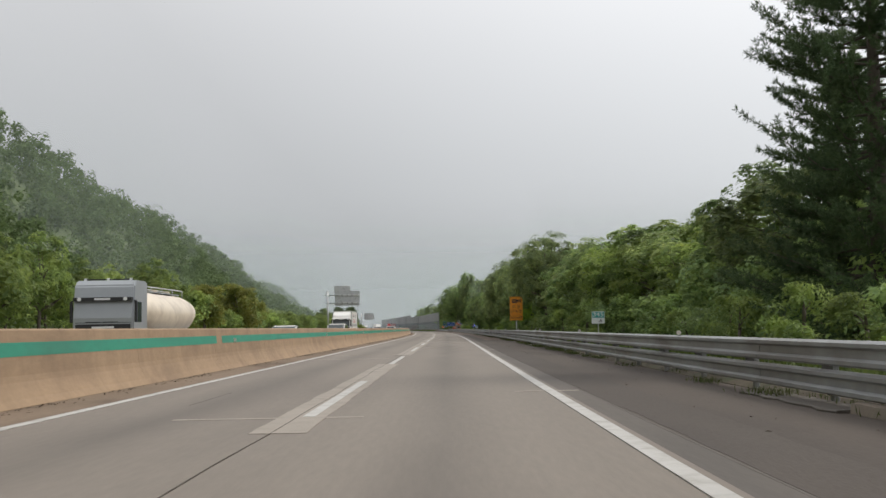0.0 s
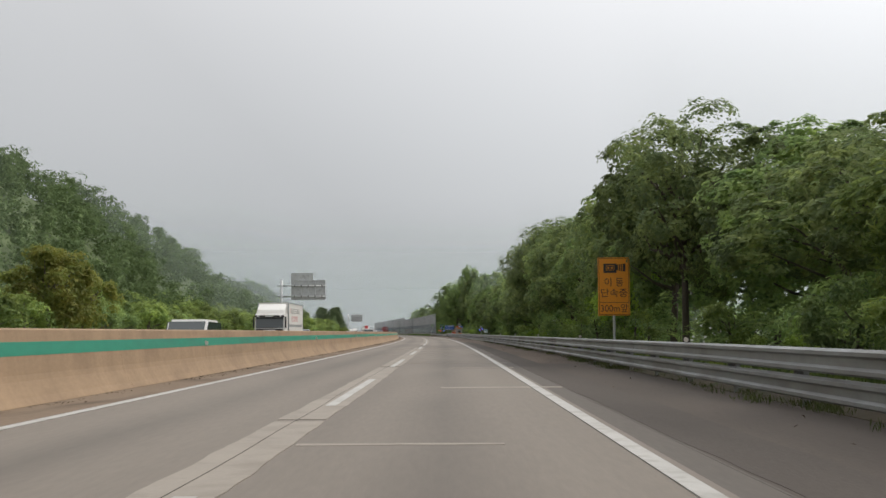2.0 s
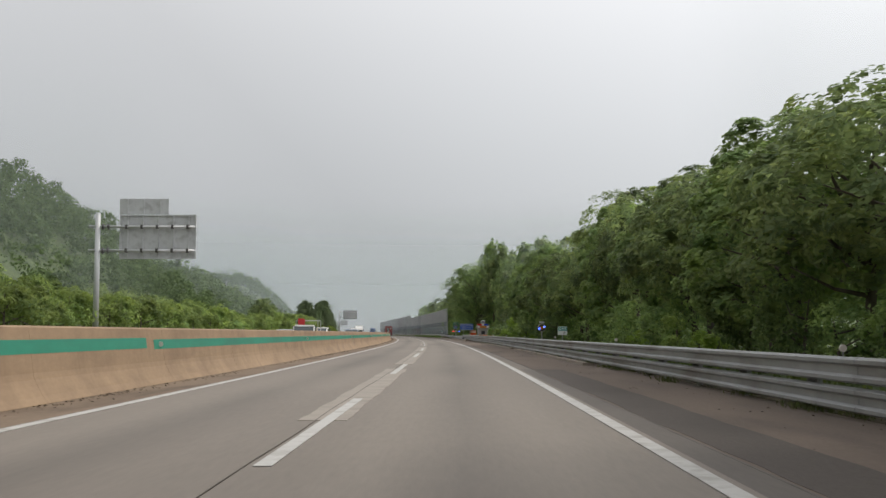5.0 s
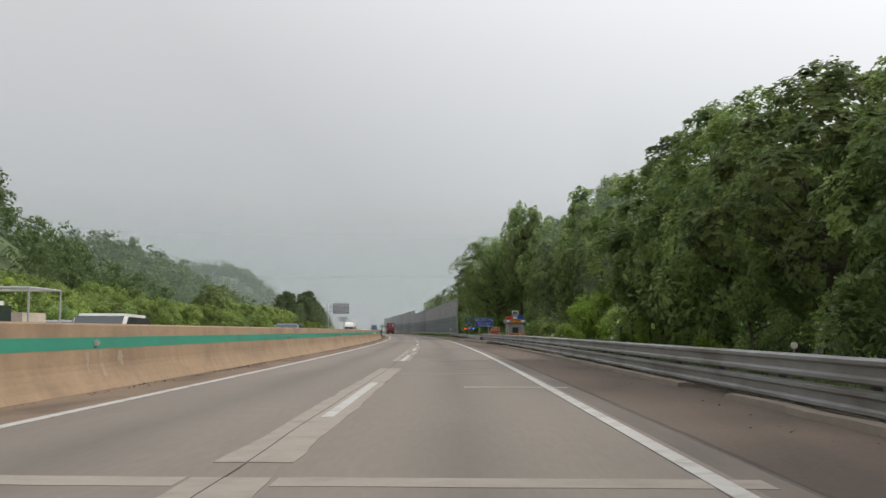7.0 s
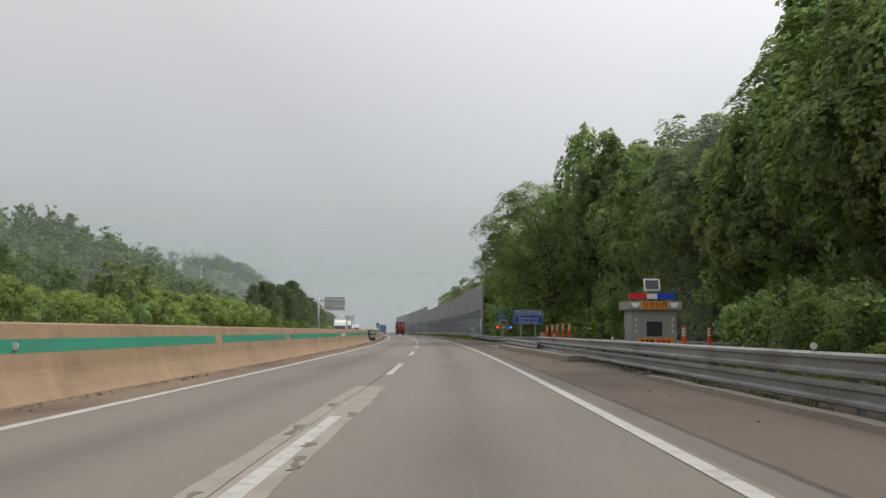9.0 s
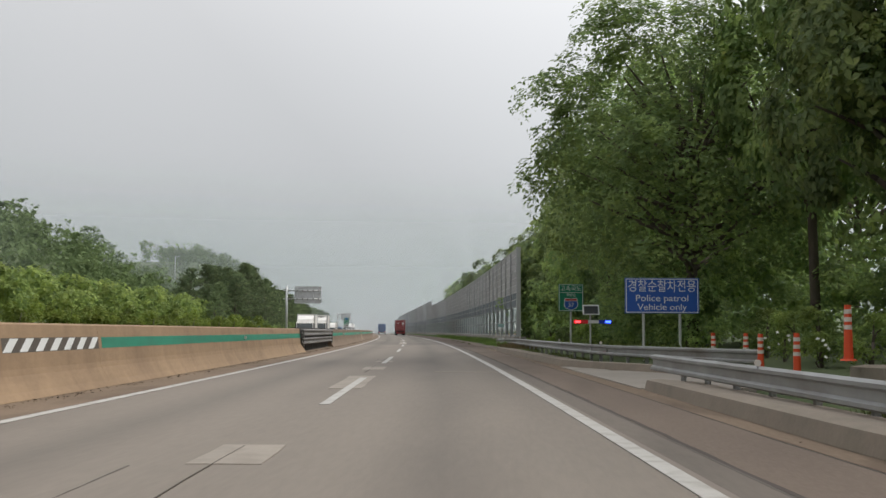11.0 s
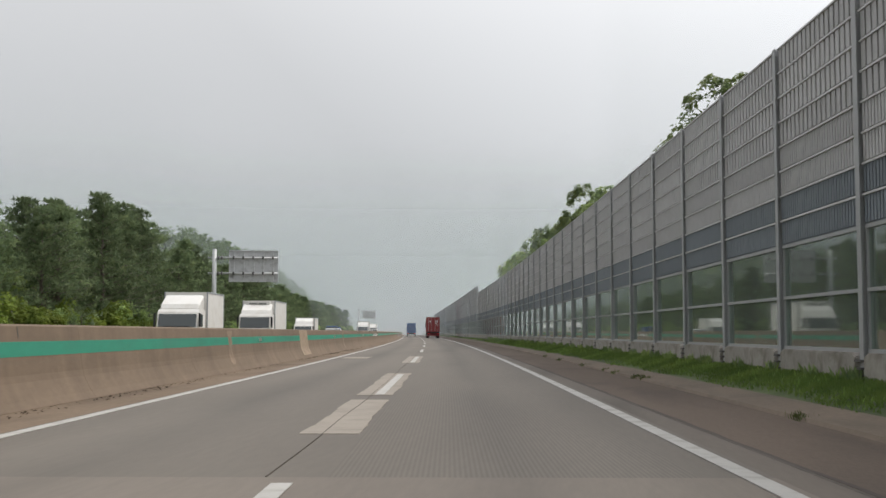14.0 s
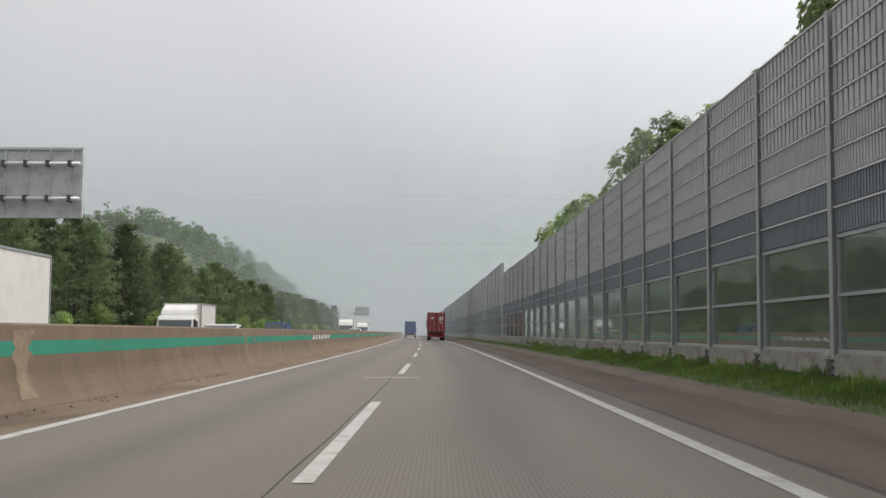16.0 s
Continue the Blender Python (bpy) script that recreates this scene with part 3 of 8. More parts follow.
def ground_z(s, d):
    s, d = np.asarray(s, dtype=float), np.asarray(d, dtype=float)
    top = np.interp(s, RIDGE_S, RIDGE_Z) - 7.5
    k = np.clip((-d - 36) / 40.0, 0, 1)
    k = k * k * (3 - 2 * k)
    left = 0.25 + np.clip((-d - 20) / 11, 0, 1) * 0.9 + k * np.maximum(top - 1.2, 0)
    left = left * np.clip((420 + d) / 220, 0.05, 1)
    right = 0.05 + np.clip((d - 6.2) / 1.5, 0, 1) * 0.22 + np.clip((d - 9) / 40, 0, 1) * 3.0
    z = np.where(d < -19.6, left, np.where(d > 6.2, right, -0.30))
    return z + np.where((d < -21) | (d > 8), 0.12 * np.sin(s * 0.31 + d * 0.7) * np.sin(d * 0.43 + s * 0.11), 0)


g_s = np.concatenate([np.arange(-600, -40, 40), np.arange(-40, 700, 4), np.arange(700, 1300, 15), np.arange(1300, 2500, 80)]).astype(float)
g_d = np.array([-1500, -900, -600, -420, -300, -200, -140, -110, -95, -84, -76, -70, -64, -58, -52, -46, -41, -36, -32, -29, -26.5, -24, -22, -20.5, -19.7, -19.55, -13, -6, 0, 5, 6.15, 6.3, 7, 7.8, 9, 11, 14, 18, 25, 35, 50, 80, 130, 220, 400, 700, 1100, 1500], dtype=float)
gs, gd = np.meshgrid(g_s, g_d, indexing="ij")
gx, gy = road_pts(gs, gd)
nv = len(g_d)
gi = (np.arange(len(g_s) - 1)[:, None] * nv + np.arange(nv - 1)[None, :]).ravel()
ground = new("ground", mesh_from("ground", np.stack([gx, gy, ground_z(gs, gd)], -1).reshape(-1, 3), np.stack([gi, gi + 1, gi + nv + 1, gi + nv], -1), True))
ground.data.materials.append(M_SOIL)
tagged(ground, "dark soil and weedy ground beside the motorway", "ground", kind="structure")

# ---- carriageways ----
S0, S1 = -60.0, 1300.0
road_uv(sweep("road", [(-5.42, 0), (1.98, 0), (1.98, -0.28), (-5.42, -0.28)], S0, 404.0, M_ROAD, label="worn grey concrete carriageway with two lanes", kind="structure"))
road_uv(sweep("road", [(-5.42, 0), (1.98, 0), (1.98, -0.28), (-5.42, -0.28)], 404.0, S1, M_ROAD_GROOVED, label="grooved grey concrete carriageway with two lanes", kind="structure"))
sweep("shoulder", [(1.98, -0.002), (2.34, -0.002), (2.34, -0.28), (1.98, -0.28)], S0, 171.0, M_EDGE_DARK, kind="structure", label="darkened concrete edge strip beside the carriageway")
sweep("shoulder", [(1.98, -0.002), (2.34, -0.002), (2.34, -0.28), (1.98, -0.28)], 171.0, S1, M_EDGE, kind="structure", label="concrete edge strip beside the carriageway")
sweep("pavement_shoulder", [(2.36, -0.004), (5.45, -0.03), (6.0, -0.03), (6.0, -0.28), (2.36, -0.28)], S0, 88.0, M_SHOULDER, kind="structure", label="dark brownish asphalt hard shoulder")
sweep("pavement_shoulder", [(2.36, -0.004), (5.45, -0.03), (6.0, -0.03), (6.0, -0.28), (2.36, -0.28)], 88.0, 171.0, M_SHOULDER_BROWN, kind="structure", label="brown dusty asphalt hard shoulder")
sweep("pavement_shoulder", [(2.36, -0.004), (5.45, -0.03), (6.0, -0.03), (6.0, -0.28), (2.36, -0.28)], 171.0, 286.0, M_SHOULDER_BROWN, kind="structure", label="brown dusty asphalt hard shoulder")
sweep("pavement_shoulder", [(2.36, -0.004), (5.45, -0.03), (6.0, -0.03), (6.0, -0.28), (2.36, -0.28)], 286.0, 392.0, M_SHOULDER_TAN, kind="structure", label="pale tan dusty asphalt hard shoulder")
sweep("pavement_shoulder", [(2.36, -0.004), (5.45, -0.03), (6.0, -0.03), (6.0, -0.28), (2.36, -0.28)], 392.0, S1, M_SHOULDER_BROWN, kind="structure", label="brown dusty asphalt hard shoulder")
sweep("shoulder_joint", [(2.335, 0.0), (2.365, 0.0), (2.365, -0.2), (2.335, -0.2)], S0, 700, M_SEAM, kind="structure", label="tarred joint between carriageway and shoulder")
sweep("median_gutter", [(-6.7, 0.03), (-6.2, -0.005), (-5.42, -0.006), (-5.42, -0.28), (-6.7, -0.28)], S0, S1, M_GUTTER, kind="structure", label="dusty brown concrete gutter along the median")
road_uv(sweep("oncoming_road", [(-19.0, -0.02), (-7.5, -0.02), (-7.5, -0.28), (-19.0, -0.28)], S0, S1, M_ROAD2, kind="structure", label="concrete carriageway of the oncoming lanes"))
sweep("median_floor", [(-7.5, 0.03), (-6.7, 0.03), (-6.7, -0.28), (-7.5, -0.28)], S0, S1, M_GUTTER, kind="structure")

# ---- painted lines ----
LINES_THING = thing("lane_markings", "white painted lane lines, worn at the edges", "road marking", kind="structure")
sweep("edge_line", [(1.71, 0.010), (1.89, 0.010), (1.89, 0.002), (1.71, 0.002)], S0, 1100, M_PAINT, parent=LINES_THING)
sweep("edge_line", [(-5.33, 0.010), (-5.17, 0.010), (-5.17, 0.002), (-5.33, 0.002)], S0, 1100, M_PAINT, parent=LINES_THING)
sweep("edge_line", [(-8.35, -0.010), (-8.20, -0.010), (-8.20, -0.018), (-8.35, -0.018)], S0, 1100, M_PAINT, parent=LINES_THING)
sweep("edge_line", [(-15.75, -0.010), (-15.6, -0.010), (-15.6, -0.018), (-15.75, -0.018)], S0, 1100, M_PAINT, parent=LINES_THING)
DASHES = [-38, -17, 3.6, 24.9, 45.6, 65, 84.6, 104.5, 124.5, 145, 166.5, 188.4, 209, 236.2, 258, 282, 305, 328.2, 350.3, 372.3, 393.8, 415.5, 437, 458.8, 481]
DASHES += [481 + 21.5 * k for k in range(1, 22)]
for a in DASHES:
    sweep("lane_dash", [(-1.82, 0.010), (-1.66, 0.010), (-1.66, 0.003), (-1.82, 0.003)], a, a + 9.8, M_PAINT, parent=LINES_THING, step=2.5)
    sweep("lane_dash", [(-12.03, -0.010), (-11.88, -0.010), (-11.88, -0.018), (-12.03, -0.018)], a + 5, a + 14.8, M_PAINT, parent=LINES_THING, step=5)
JOINTS = thing("carriageway_joints", "dark tarred joints and cracks in the concrete slabs", "road joint", kind="structure")
for a, b in ((S0, 289), (317, 322), (341.5, 348), (351, 357), (404, 700)):
    sweep("lengthwise_joint", [(-1.899, 0.0105), (-1.891, 0.0105), (-1.891, 0.0), (-1.899, 0.0)], a, b, M_SEAM, parent=JOINTS, step=1.5, shift=lambda s: (0.012 * math.sin(s * 0.9) + 0.02 * math.sin(s * 0.23), 0))


def patch(name, s0, s1, d0, d1, mat, parent, z=0.0065, ragged=0.03, step=0.3, seed=0):
    """A thin repair with uneven edges, d0 and d1 across, s0 and s1 along the road."""
    rng = np.random.default_rng(seed)
    along = (s1 - s0) > (d1 - d0)
    n = max(3, int((s1 - s0 if along else d1 - d0) / step) + 1)
    smooth = lambda: np.convolve(rng.normal(0, ragged * 1.9, n + 4), np.ones(5) / 5, 'valid') + rng.normal(0, ragged * 0.35, n)
    j0, j1 = smooth(), smooth()
    if along:
        s_ = np.linspace(s0, s1, n)
        a, b = road_pts(s_, d0 + j0), road_pts(s_, d1 + j1)
    else:
        d_ = np.linspace(d0, d1, n)
        a, b = road_pts(s1 + j0, d_), road_pts(s0 + j1, d_)
    top = np.concatenate([np.stack([a[0], a[1], np.full(n, z)], -1), np.stack([b[0], b[1], np.full(n, z)], -1)])
    low = top.copy()
    low[:, 2] -= 0.03
    f = [(i, i + n, i + n + 1, i + 1) for i in range(n - 1)]
    f += [(i + 2 * n, i, i + 1, i + 1 + 2 * n) for i in range(n - 1)] + [(i + n, i + 3 * n, i + 3 * n + 1, i + n + 1) for i in range(n - 1)]
    f += [(0, 2 * n, 3 * n, n), (n - 1, 2 * n - 1, 4 * n - 1, 3 * n - 1)]
    ob = new(name, mesh_from(name, np.concatenate([top, low]), f))
    ob.data.materials.append(mat)
    ob.parent = parent
    return ob


REPAIRS = thing("concrete_repairs", "pale ragged repair strips in the concrete slabs", "road repair", kind="structure")
CENTRE = [(-30, -4), (1.3, 25.0), (36.6, 62), (62.3, 84), (85, 104), (104.4, 131), (150, 171), (176, 203), (204, 228), (236.2, 276), (320.5, 322.1), (333, 339.2), (343.7, 346.4), (352, 353.3), (407.7, 414.0), (415.4, 426.0), (436.5, 448.0), (478.2, 479.0)]
for i, (a, b) in enumerate(CENTRE):
    patch("joint_repair", a, b, -2.13, -1.50, M_PATCH, REPAIRS, ragged=0.014, seed=i)
NEAR_REPAIRS = [(3.45, -3.45, -1.03, .2), (8.6, 1.2, 2.3, .2), (32, -5.2, -2.16, .5), (38.2, -5.2, -2.16, .3), (45.5, .2, 2.3, .45), (52, -1.47, 2.3, .35), (59, -1.47, 0.6, .2), (70.5, -.1, 2.33, .5), (83.2, .1, 2.1, .4), (88.8, -1.47, 2.2, .3), (95, -1.47, .5, .3), (103.3, -1.47, 2.33, .5), (103.9, -4.4, -2.16, .3), (110.5, -1.47, 2.3, .42), (117.5, -1.47, 2.33, .5), (117.2, -3.7, -2.16, .6), (124.7, -1.47, 2.2, .45), (124.4, -4.2, -2.16, .4), (127.2, -1.47, 2.1, .3), (127, -4.4, -2.16, .3)]
FAR_REPAIRS = [(196, .7, 2.33, .3), (202.8, -5.2, -2.16, .5), (202.8, -1.47, 2.15, .5), (217.1, .14, 2.2, .6), (223.9, -1.47, 1.7, .35), (228.2, 0.2, 1.9, .2), (237.9, -1.3, 2.2, .35), (252.4, .27, 2.1, .3), (259.4, -1.3, 1.65, .25), (342.2, -.05, 1.65, .25), (381.7, -4.35, -1.6, .5), (395.3, -2.1, -.67, .3), (445, -4.9, -3.8, 3.0), (478.5, -2.6, -1.2, .45)]
for i, (s_, a, b, w) in enumerate(NEAR_REPAIRS + FAR_REPAIRS):
    patch("slab_repair", s_ - w / 2, s_ + w / 2, a, b, M_PATCH, REPAIRS, z=0.0045, ragged=0.02, seed=100 + i)
for i, (s_, a, b) in enumerate([(6.4, -3.9, -3.3), (317, -2.6, -1.9), (353, -2.16, -1.9)]):
    patch("slab_crack", s_, s_ + 3.4, a, a + 0.02, M_SEAM, JOINTS, z=0.003, ragged=0.006, seed=200 + i)

rng = np.random.default_rng(21)
for i in range(16):
    s_, d_ = 241 + 1.9 * i + rng.uniform(-0.6, 0.6), rng.choice([-2.02, -1.86, -1.64]) + rng.normal(0, 0.04)
    patch("scuff", s_, s_ + rng.uniform(0.4, 1.3), d_, d_ + rng.uniform(0.05, 0.13), M_EDGE, REPAIRS, z=0.0125, ragged=0.03, step=0.12, seed=400 + i)

STAINS = thing("shoulder_stains", "dark worn asphalt strips along the hard shoulder", "stain", kind="structure")
sweep("dark_strip", [(2.40, -0.0015), (3.30, -0.0090), (3.30, -0.1), (2.40, -0.1)], S0, 171.0, M_SHOULDER_DARK, parent=STAINS, step=0.4, shift=lambda s: (0.018 * math.sin(s * 0.7) + 0.012 * math.sin(s * 2.3 + math.sin(s)), 0))
sweep("dark_strip", [(2.372, -0.0015), (2.43, -0.002), (2.43, -0.1), (2.372, -0.1)], 171.0, 640.0, M_SHOULDER_DARK, parent=STAINS, step=0.4, shift=lambda s: (0.010 * math.sin(s * 0.8) + 0.010 * math.sin(s * 2.9 + math.sin(s * 0.6)), 0))

# ---- median: sloped concrete barrier with a green band, opened for a steel gate ----
BAR = [(-6.42, 0.02), (-6.505, 0.13), (-6.59, 0.28), (-6.638, 0.38), (-6.667, 0.48), (-6.76, 1.19), (-6.79, 1.22), (-6.98, 1.22), (-7.01, 1.19), (-7.11, 0.42), (-7.25, 0.16), (-7.35, 0.02), (-7.35, -0.2), (-6.42, -0.2)]
GATE0, GATE1 = 370.2, 389.8


def band_profile(z0, z1, off=0.004):
    dd = lambda z: -6.66 - 0.10 * (z - 0.42) / 0.77
    return [(dd(z0) + off, z0), (dd(z1) + off, z1), (dd(z1) - 0.02, z1), (dd(z0) - 0.02, z0)]


rng = np.random.default_rng(5)
for a, b in ((S0, GATE0), (GATE1, 1100.0)):
    bar = thing("median_barrier", "tan stained concrete median barrier with a green painted band", "barrier", kind="structure")
    sec = [a]
    while sec[-1] < min(b, 560) - 9:
        sec.append(sec[-1] + 8.2)
    sec.append(b if b < 600 else 560.0)
    for i in range(len(sec) - 1):
        sweep("barrier_section", BAR, sec[i] + 0.0025, sec[i + 1] - 0.0025, M_BARRIER if a < 0 else M_BARRIER_BROWN, parent=bar, step=4.2)
    if b > 600:
        sweep("barrier_section", BAR, 560.0, b, M_BARRIER_BROWN, parent=bar, step=10)
    runs = ([(S0, 22.4), (23.2, 160), (160.6, 285), (286, 300), (301, 328.4), (333.8, GATE0)] if a < 0 else [(GATE1, 405), (406, 505.6), (515.6, 600), (602, 1000)])
    for p, q in runs:
        sweep("green_band", band_profile(0.75, 0.965) if p > 60 else band_profile(0.78, 1.0), p, q, M_GREEN, parent=bar, step=6, label="green painted band")
for k in range(-2, 30):
    s_ = 79.5 + 27.2 * k
    if GATE0 - 2 < s_ < GATE1 + 2:
        continue
    rf = thing("barrier_reflector", "round pale reflector fixed to the concrete barrier", "reflector", place(s_, -6.70, 0.86), "reflectors on the barrier")
    part("lens", a_tube((0.02, -0.06, 0), (0.02, -0.02, 0), 0.06, 0.055, 14), M_REFLECT, rf)
    part("bracket", a_box(-0.03, 0.03, -0.02, 0.02, -0.07, 0.04), M_STEEL, rf)
STRIPES = thing("hazard_stripes", "slanted white stripes painted on the concrete barrier", "road marking", kind="structure")
for s0, s1, n in ((328.5, 333.6, 7), (505.8, 515.5, 7)):
    st = (s1 - s0) / n
    for k in range(n):
        bm = bmesh.new()
        zs = (0.75, 0.965)
        vv = []
        for s_, z in ((s0 + st * k, zs[0]), (s0 + st * (k + .5), zs[0]), (s0 + st * (k + 1.0), zs[1]), (s0 + st * (k + .5), zs[1])):
            x, y = road_pts(np.float64(s_), np.float64(-6.66 - 0.10 * (z - 0.42) / 0.77 + 0.005))
            vv.append(bm.verts.new((float(x), float(y), z)))
        bm.faces.new(vv)
        part("stripe", bm, M_SIGN_WHITE, STRIPES)
    sweep("stripe_ground", band_profile(0.74, 0.975, 0.0025), s0, s1, M_SEAM, parent=STRIPES, step=6, label="black painted ground")
PALE = thing("barrier_repairs", "pale repaired stretches and streaks on the barrier's face", "barrier repair", kind="structure")
BFACE = [(-6.505, 0.13), (-6.59, 0.28), (-6.638, 0.38), (-6.667, 0.48), (-6.76, 1.19)]


def bface(off):
    f = [(d + off, z) for d, z in BFACE]
    return f + [(d - 0.03, z) for d, z in reversed(BFACE)]


sweep("pale_repair", bface(0.006), 444.0, 446.9, M_BARRIER_PALE, parent=PALE, step=0.3)


def smear(s, w, z0, z1, seed):
    """A ragged pale streak run down the barrier's face."""
    rg_ = np.random.default_rng(seed)
    n = 12
    zz = np.linspace(z1, z0, n)
    dd = np.interp(zz, [z for d, z in BFACE], [d for d, z in BFACE]) + 0.004
    mid = s + np.cumsum(rg_.normal(0, 0.05 * w, n))
    half = w * 0.5 * rg_.uniform(0.45, 1.1, n)
    a_, b_ = road_pts(mid - half, dd), road_pts(mid + half, dd)
    v = np.concatenate([np.stack([a_[0], a_[1], zz], -1), np.stack([b_[0], b_[1], zz], -1)])
    ob = new("pale_streak", mesh_from("pale_streak", v, [(i, i + n, i + n + 1, i + 1) for i in range(n - 1)]))
    ob.data.materials.append(M_SMEAR if s > 389 else M_BARRIER_PALE)
    ob.parent = PALE


for i, (s_, w, z0, z1) in enumerate(((427.9, 0.7, 0.2, 1.15), (466.9, 0.8, 0.15, 1.12), (409.5, 0.35, 0.2, 1.18), (215, 0.25, 0.3, 0.7), (215.8, 0.3, 0.25, 0.72), (217, 0.5, 0.4, 0.7), (247, 0.3, 0.3, 1.1), (398, 0.3, 0.35, 1.15), (486, 0.4, 0.2, 1.1), (52, 0.3, 0.3, 0.7), (118, 0.4, 0.25, 0.7))):
    smear(s_, w, z0, z1, 300 + i)


# ---- rails ----
def wbeam(z0, h, side=-1, depth=0.085):
    """Cross-section of a corrugated rail whose ridges point to side."""
    out = [(0, z0), (depth, z0 + 0.035), (depth, z0 + 0.085), (0.03, z0 + 0.12), (0.03, z0 + h - 0.12), (depth, z0 + h - 0.085), (depth, z0 + h - 0.035), (0, z0 + h)]
    return [(side * d, z) for d, z in out] + [(side * (d - 0.007), z + 0.001) for d, z in reversed(out)]


def off(profile, d):
    return [(d + a, z) for a, z in profile]


def shift_of(pts):
    return lambda s: (float(np.interp(s, [p[0] for p in pts], [p[1] for p in pts])), float(np.interp(s, [p[0] for p in pts], [p[2] for p in pts])))


def guardrail(label, s0, s1, tiers, line, post_step, post_top, rail_len=12.0):
    """A steel rail on posts: tiers of (bottom, height), line of (s, d, z)."""
    g = thing("guardrail", label, "guardrail")
    sh = shift_of(line)
    for z0, h in tiers:
        n = max(1, int(round((s1 - s0) / rail_len)))
        for i in range(n):
            a, b = s0 + (s1 - s0) * i / n, s0 + (s1 - s0) * (i + 1) / n
            lap = 0.15 if i < n - 1 else 0
            sweep("rail", wbeam(z0, h), a, b + lap, M_STEEL, step=3.0, parent=g, shift=lambda s, i=i: (sh(s)[0] + (0.008 if i % 2 else 0), sh(s)[1]))
    bm = a_tube((0, 0, -0.5), (0, 0, post_top), 0.06, 0.06, 10)
    first = part("post", bm, M_STEEL, g)
    blk = part("spacer", a_box(-0.16, -0.04, -0.05, 0.05, tiers[0][0] + 0.05, post_top - 0.08), M_STEEL_DARK, g)
    k, s_ = 0, s0 + 0.6
    while s_ < s1 - 0.2:
        d, z = sh(s_)
        m = place(s_, d + 0.17, z)
        if k == 0:
            first.matrix_local = m
            blk.matrix_local = m
        else:
            share(first, m)
            share(blk, m)
        k, s_ = k + 1, s_ + post_step
    return g


guardrail("double galvanised steel guardrail on round posts, grey with dust", -40, 317, [(0.10, 0.34), (0.49, 0.35)], [(-40, 5.18, 0.02), (70, 5.18, 0.02), (130, 5.2, -0.03), (190, 5.05, -0.05), (225, 5.05, -0.03), (260, 5.15, 0), (317, 5.2, 0)], 4.0, 0.80)
guardrail("low single steel guardrail behind a concrete kerb", 313.5, 336.3, [(0.22, 0.36)], [(313, 4.85, -0.02), (336.3, 4.80, 0.04)], 2.0, 0.54)
guardrail("low single steel guardrail curving away from the shoulder", 337.5, 394.8, [(0.30, 0.36)], [(337.5, 7.6, 0.05), (343, 6.7, 0.03), (350, 5.9, 0.0), (360, 5.65, 0), (384, 5.55, 0.0), (391, 5.3, -0.06), (394.8, 5.2, -0.08)], 2.0, 0.62)

gate = thing("median_gate", "galvanised steel median gate with two rails and dark posts", "crash gate", group="")
for z0, h in ((0.40, 0.34), (0.84, 0.36)):
    for side, d_ in ((1, -6.62), (-1, -7.12)):
        sweep("rail", off(wbeam(z0, h, side, 0.10), d_), GATE0 - 0.6, GATE1 + 0.5, M_STEEL_OLD, step=3.5, parent=gate)
gp = part("post", a_box(-0.07, 0.07, -0.075, 0.075, 0.0, 1.14), M_STEEL_DARK, gate)
gf = part("base_plate", a_box(-0.16, 0.16, -0.15, 0.15, 0.0, 0.05), M_STEEL_DARK, gate)
gt = part("strap", a_box(-0.32, 0.32, -0.03, 0.03, 1.185, 1.235), M_STEEL_DARK, gate)
for k in range(17):
    m = place(GATE0 + 0.6 + 1.16 * k, -6.87, 0.03)
    for o in (gp, gf, gt):
        if k == 0:
            o.matrix_local = m
        else:
            share(o, m)
for s_ in (GATE0 - 0.15, GATE1 + 0.1):
    p_ = part("end_plate", a_box(-0.36, 0.36, -0.05, 0.05, 0.30, 1.24), M_STEEL_OLD, gate)
    p_.matrix_local = place(s_, -6.87, 0)

# ---- kerbs and the patrol cars' entrance ----
sweep("ditch_edge", [(5.3, -0.02), (5.5, 0.05), (6.3, 0.14), (6.3, -0.2), (5.3, -0.2)], -60, 282, M_DIRT, kind="structure", label="strip of weedy soil under the guardrail")
sweep("gutter_pan", [(3.50, -0.009), (4.3, -0.015), (4.3, -0.2), (3.50, -0.2)], 296, 376, M_GUTTER, kind="structure", label="sandy concrete gutter pan beside the shoulder", shift=shift_of([(296, 0.5, 0), (322, 0.0, 0), (345, 0.1, 0), (376, 0.35, 0)]))
sweep("pan_joint", [(3.476, -0.0095), (3.498, -0.0095), (3.498, -0.1), (3.476, -0.1)], 296, 376, M_SEAM, kind="structure", label="tarred joint along the gutter pan", step=0.8, shift=lambda s: (float(np.interp(s, [296, 322, 345, 376], [0.5, 0.0, 0.1, 0.35])) + 0.008 * math.sin(s * 1.9), 0))
sweep("kerb", [(4.0, 0.0), (4.06, 0.20), (4.28, 0.22), (5.1, 0.16), (5.1, -0.2), (4.0, -0.2)], 296, 333.2, M_KERB, kind="structure", label="raised concrete kerb below the low guardrail", shift=shift_of([(296, 0.35, 0), (310, 0.1, 0), (322, -0.15, 0), (333.2, 0.0, -0.02)]))
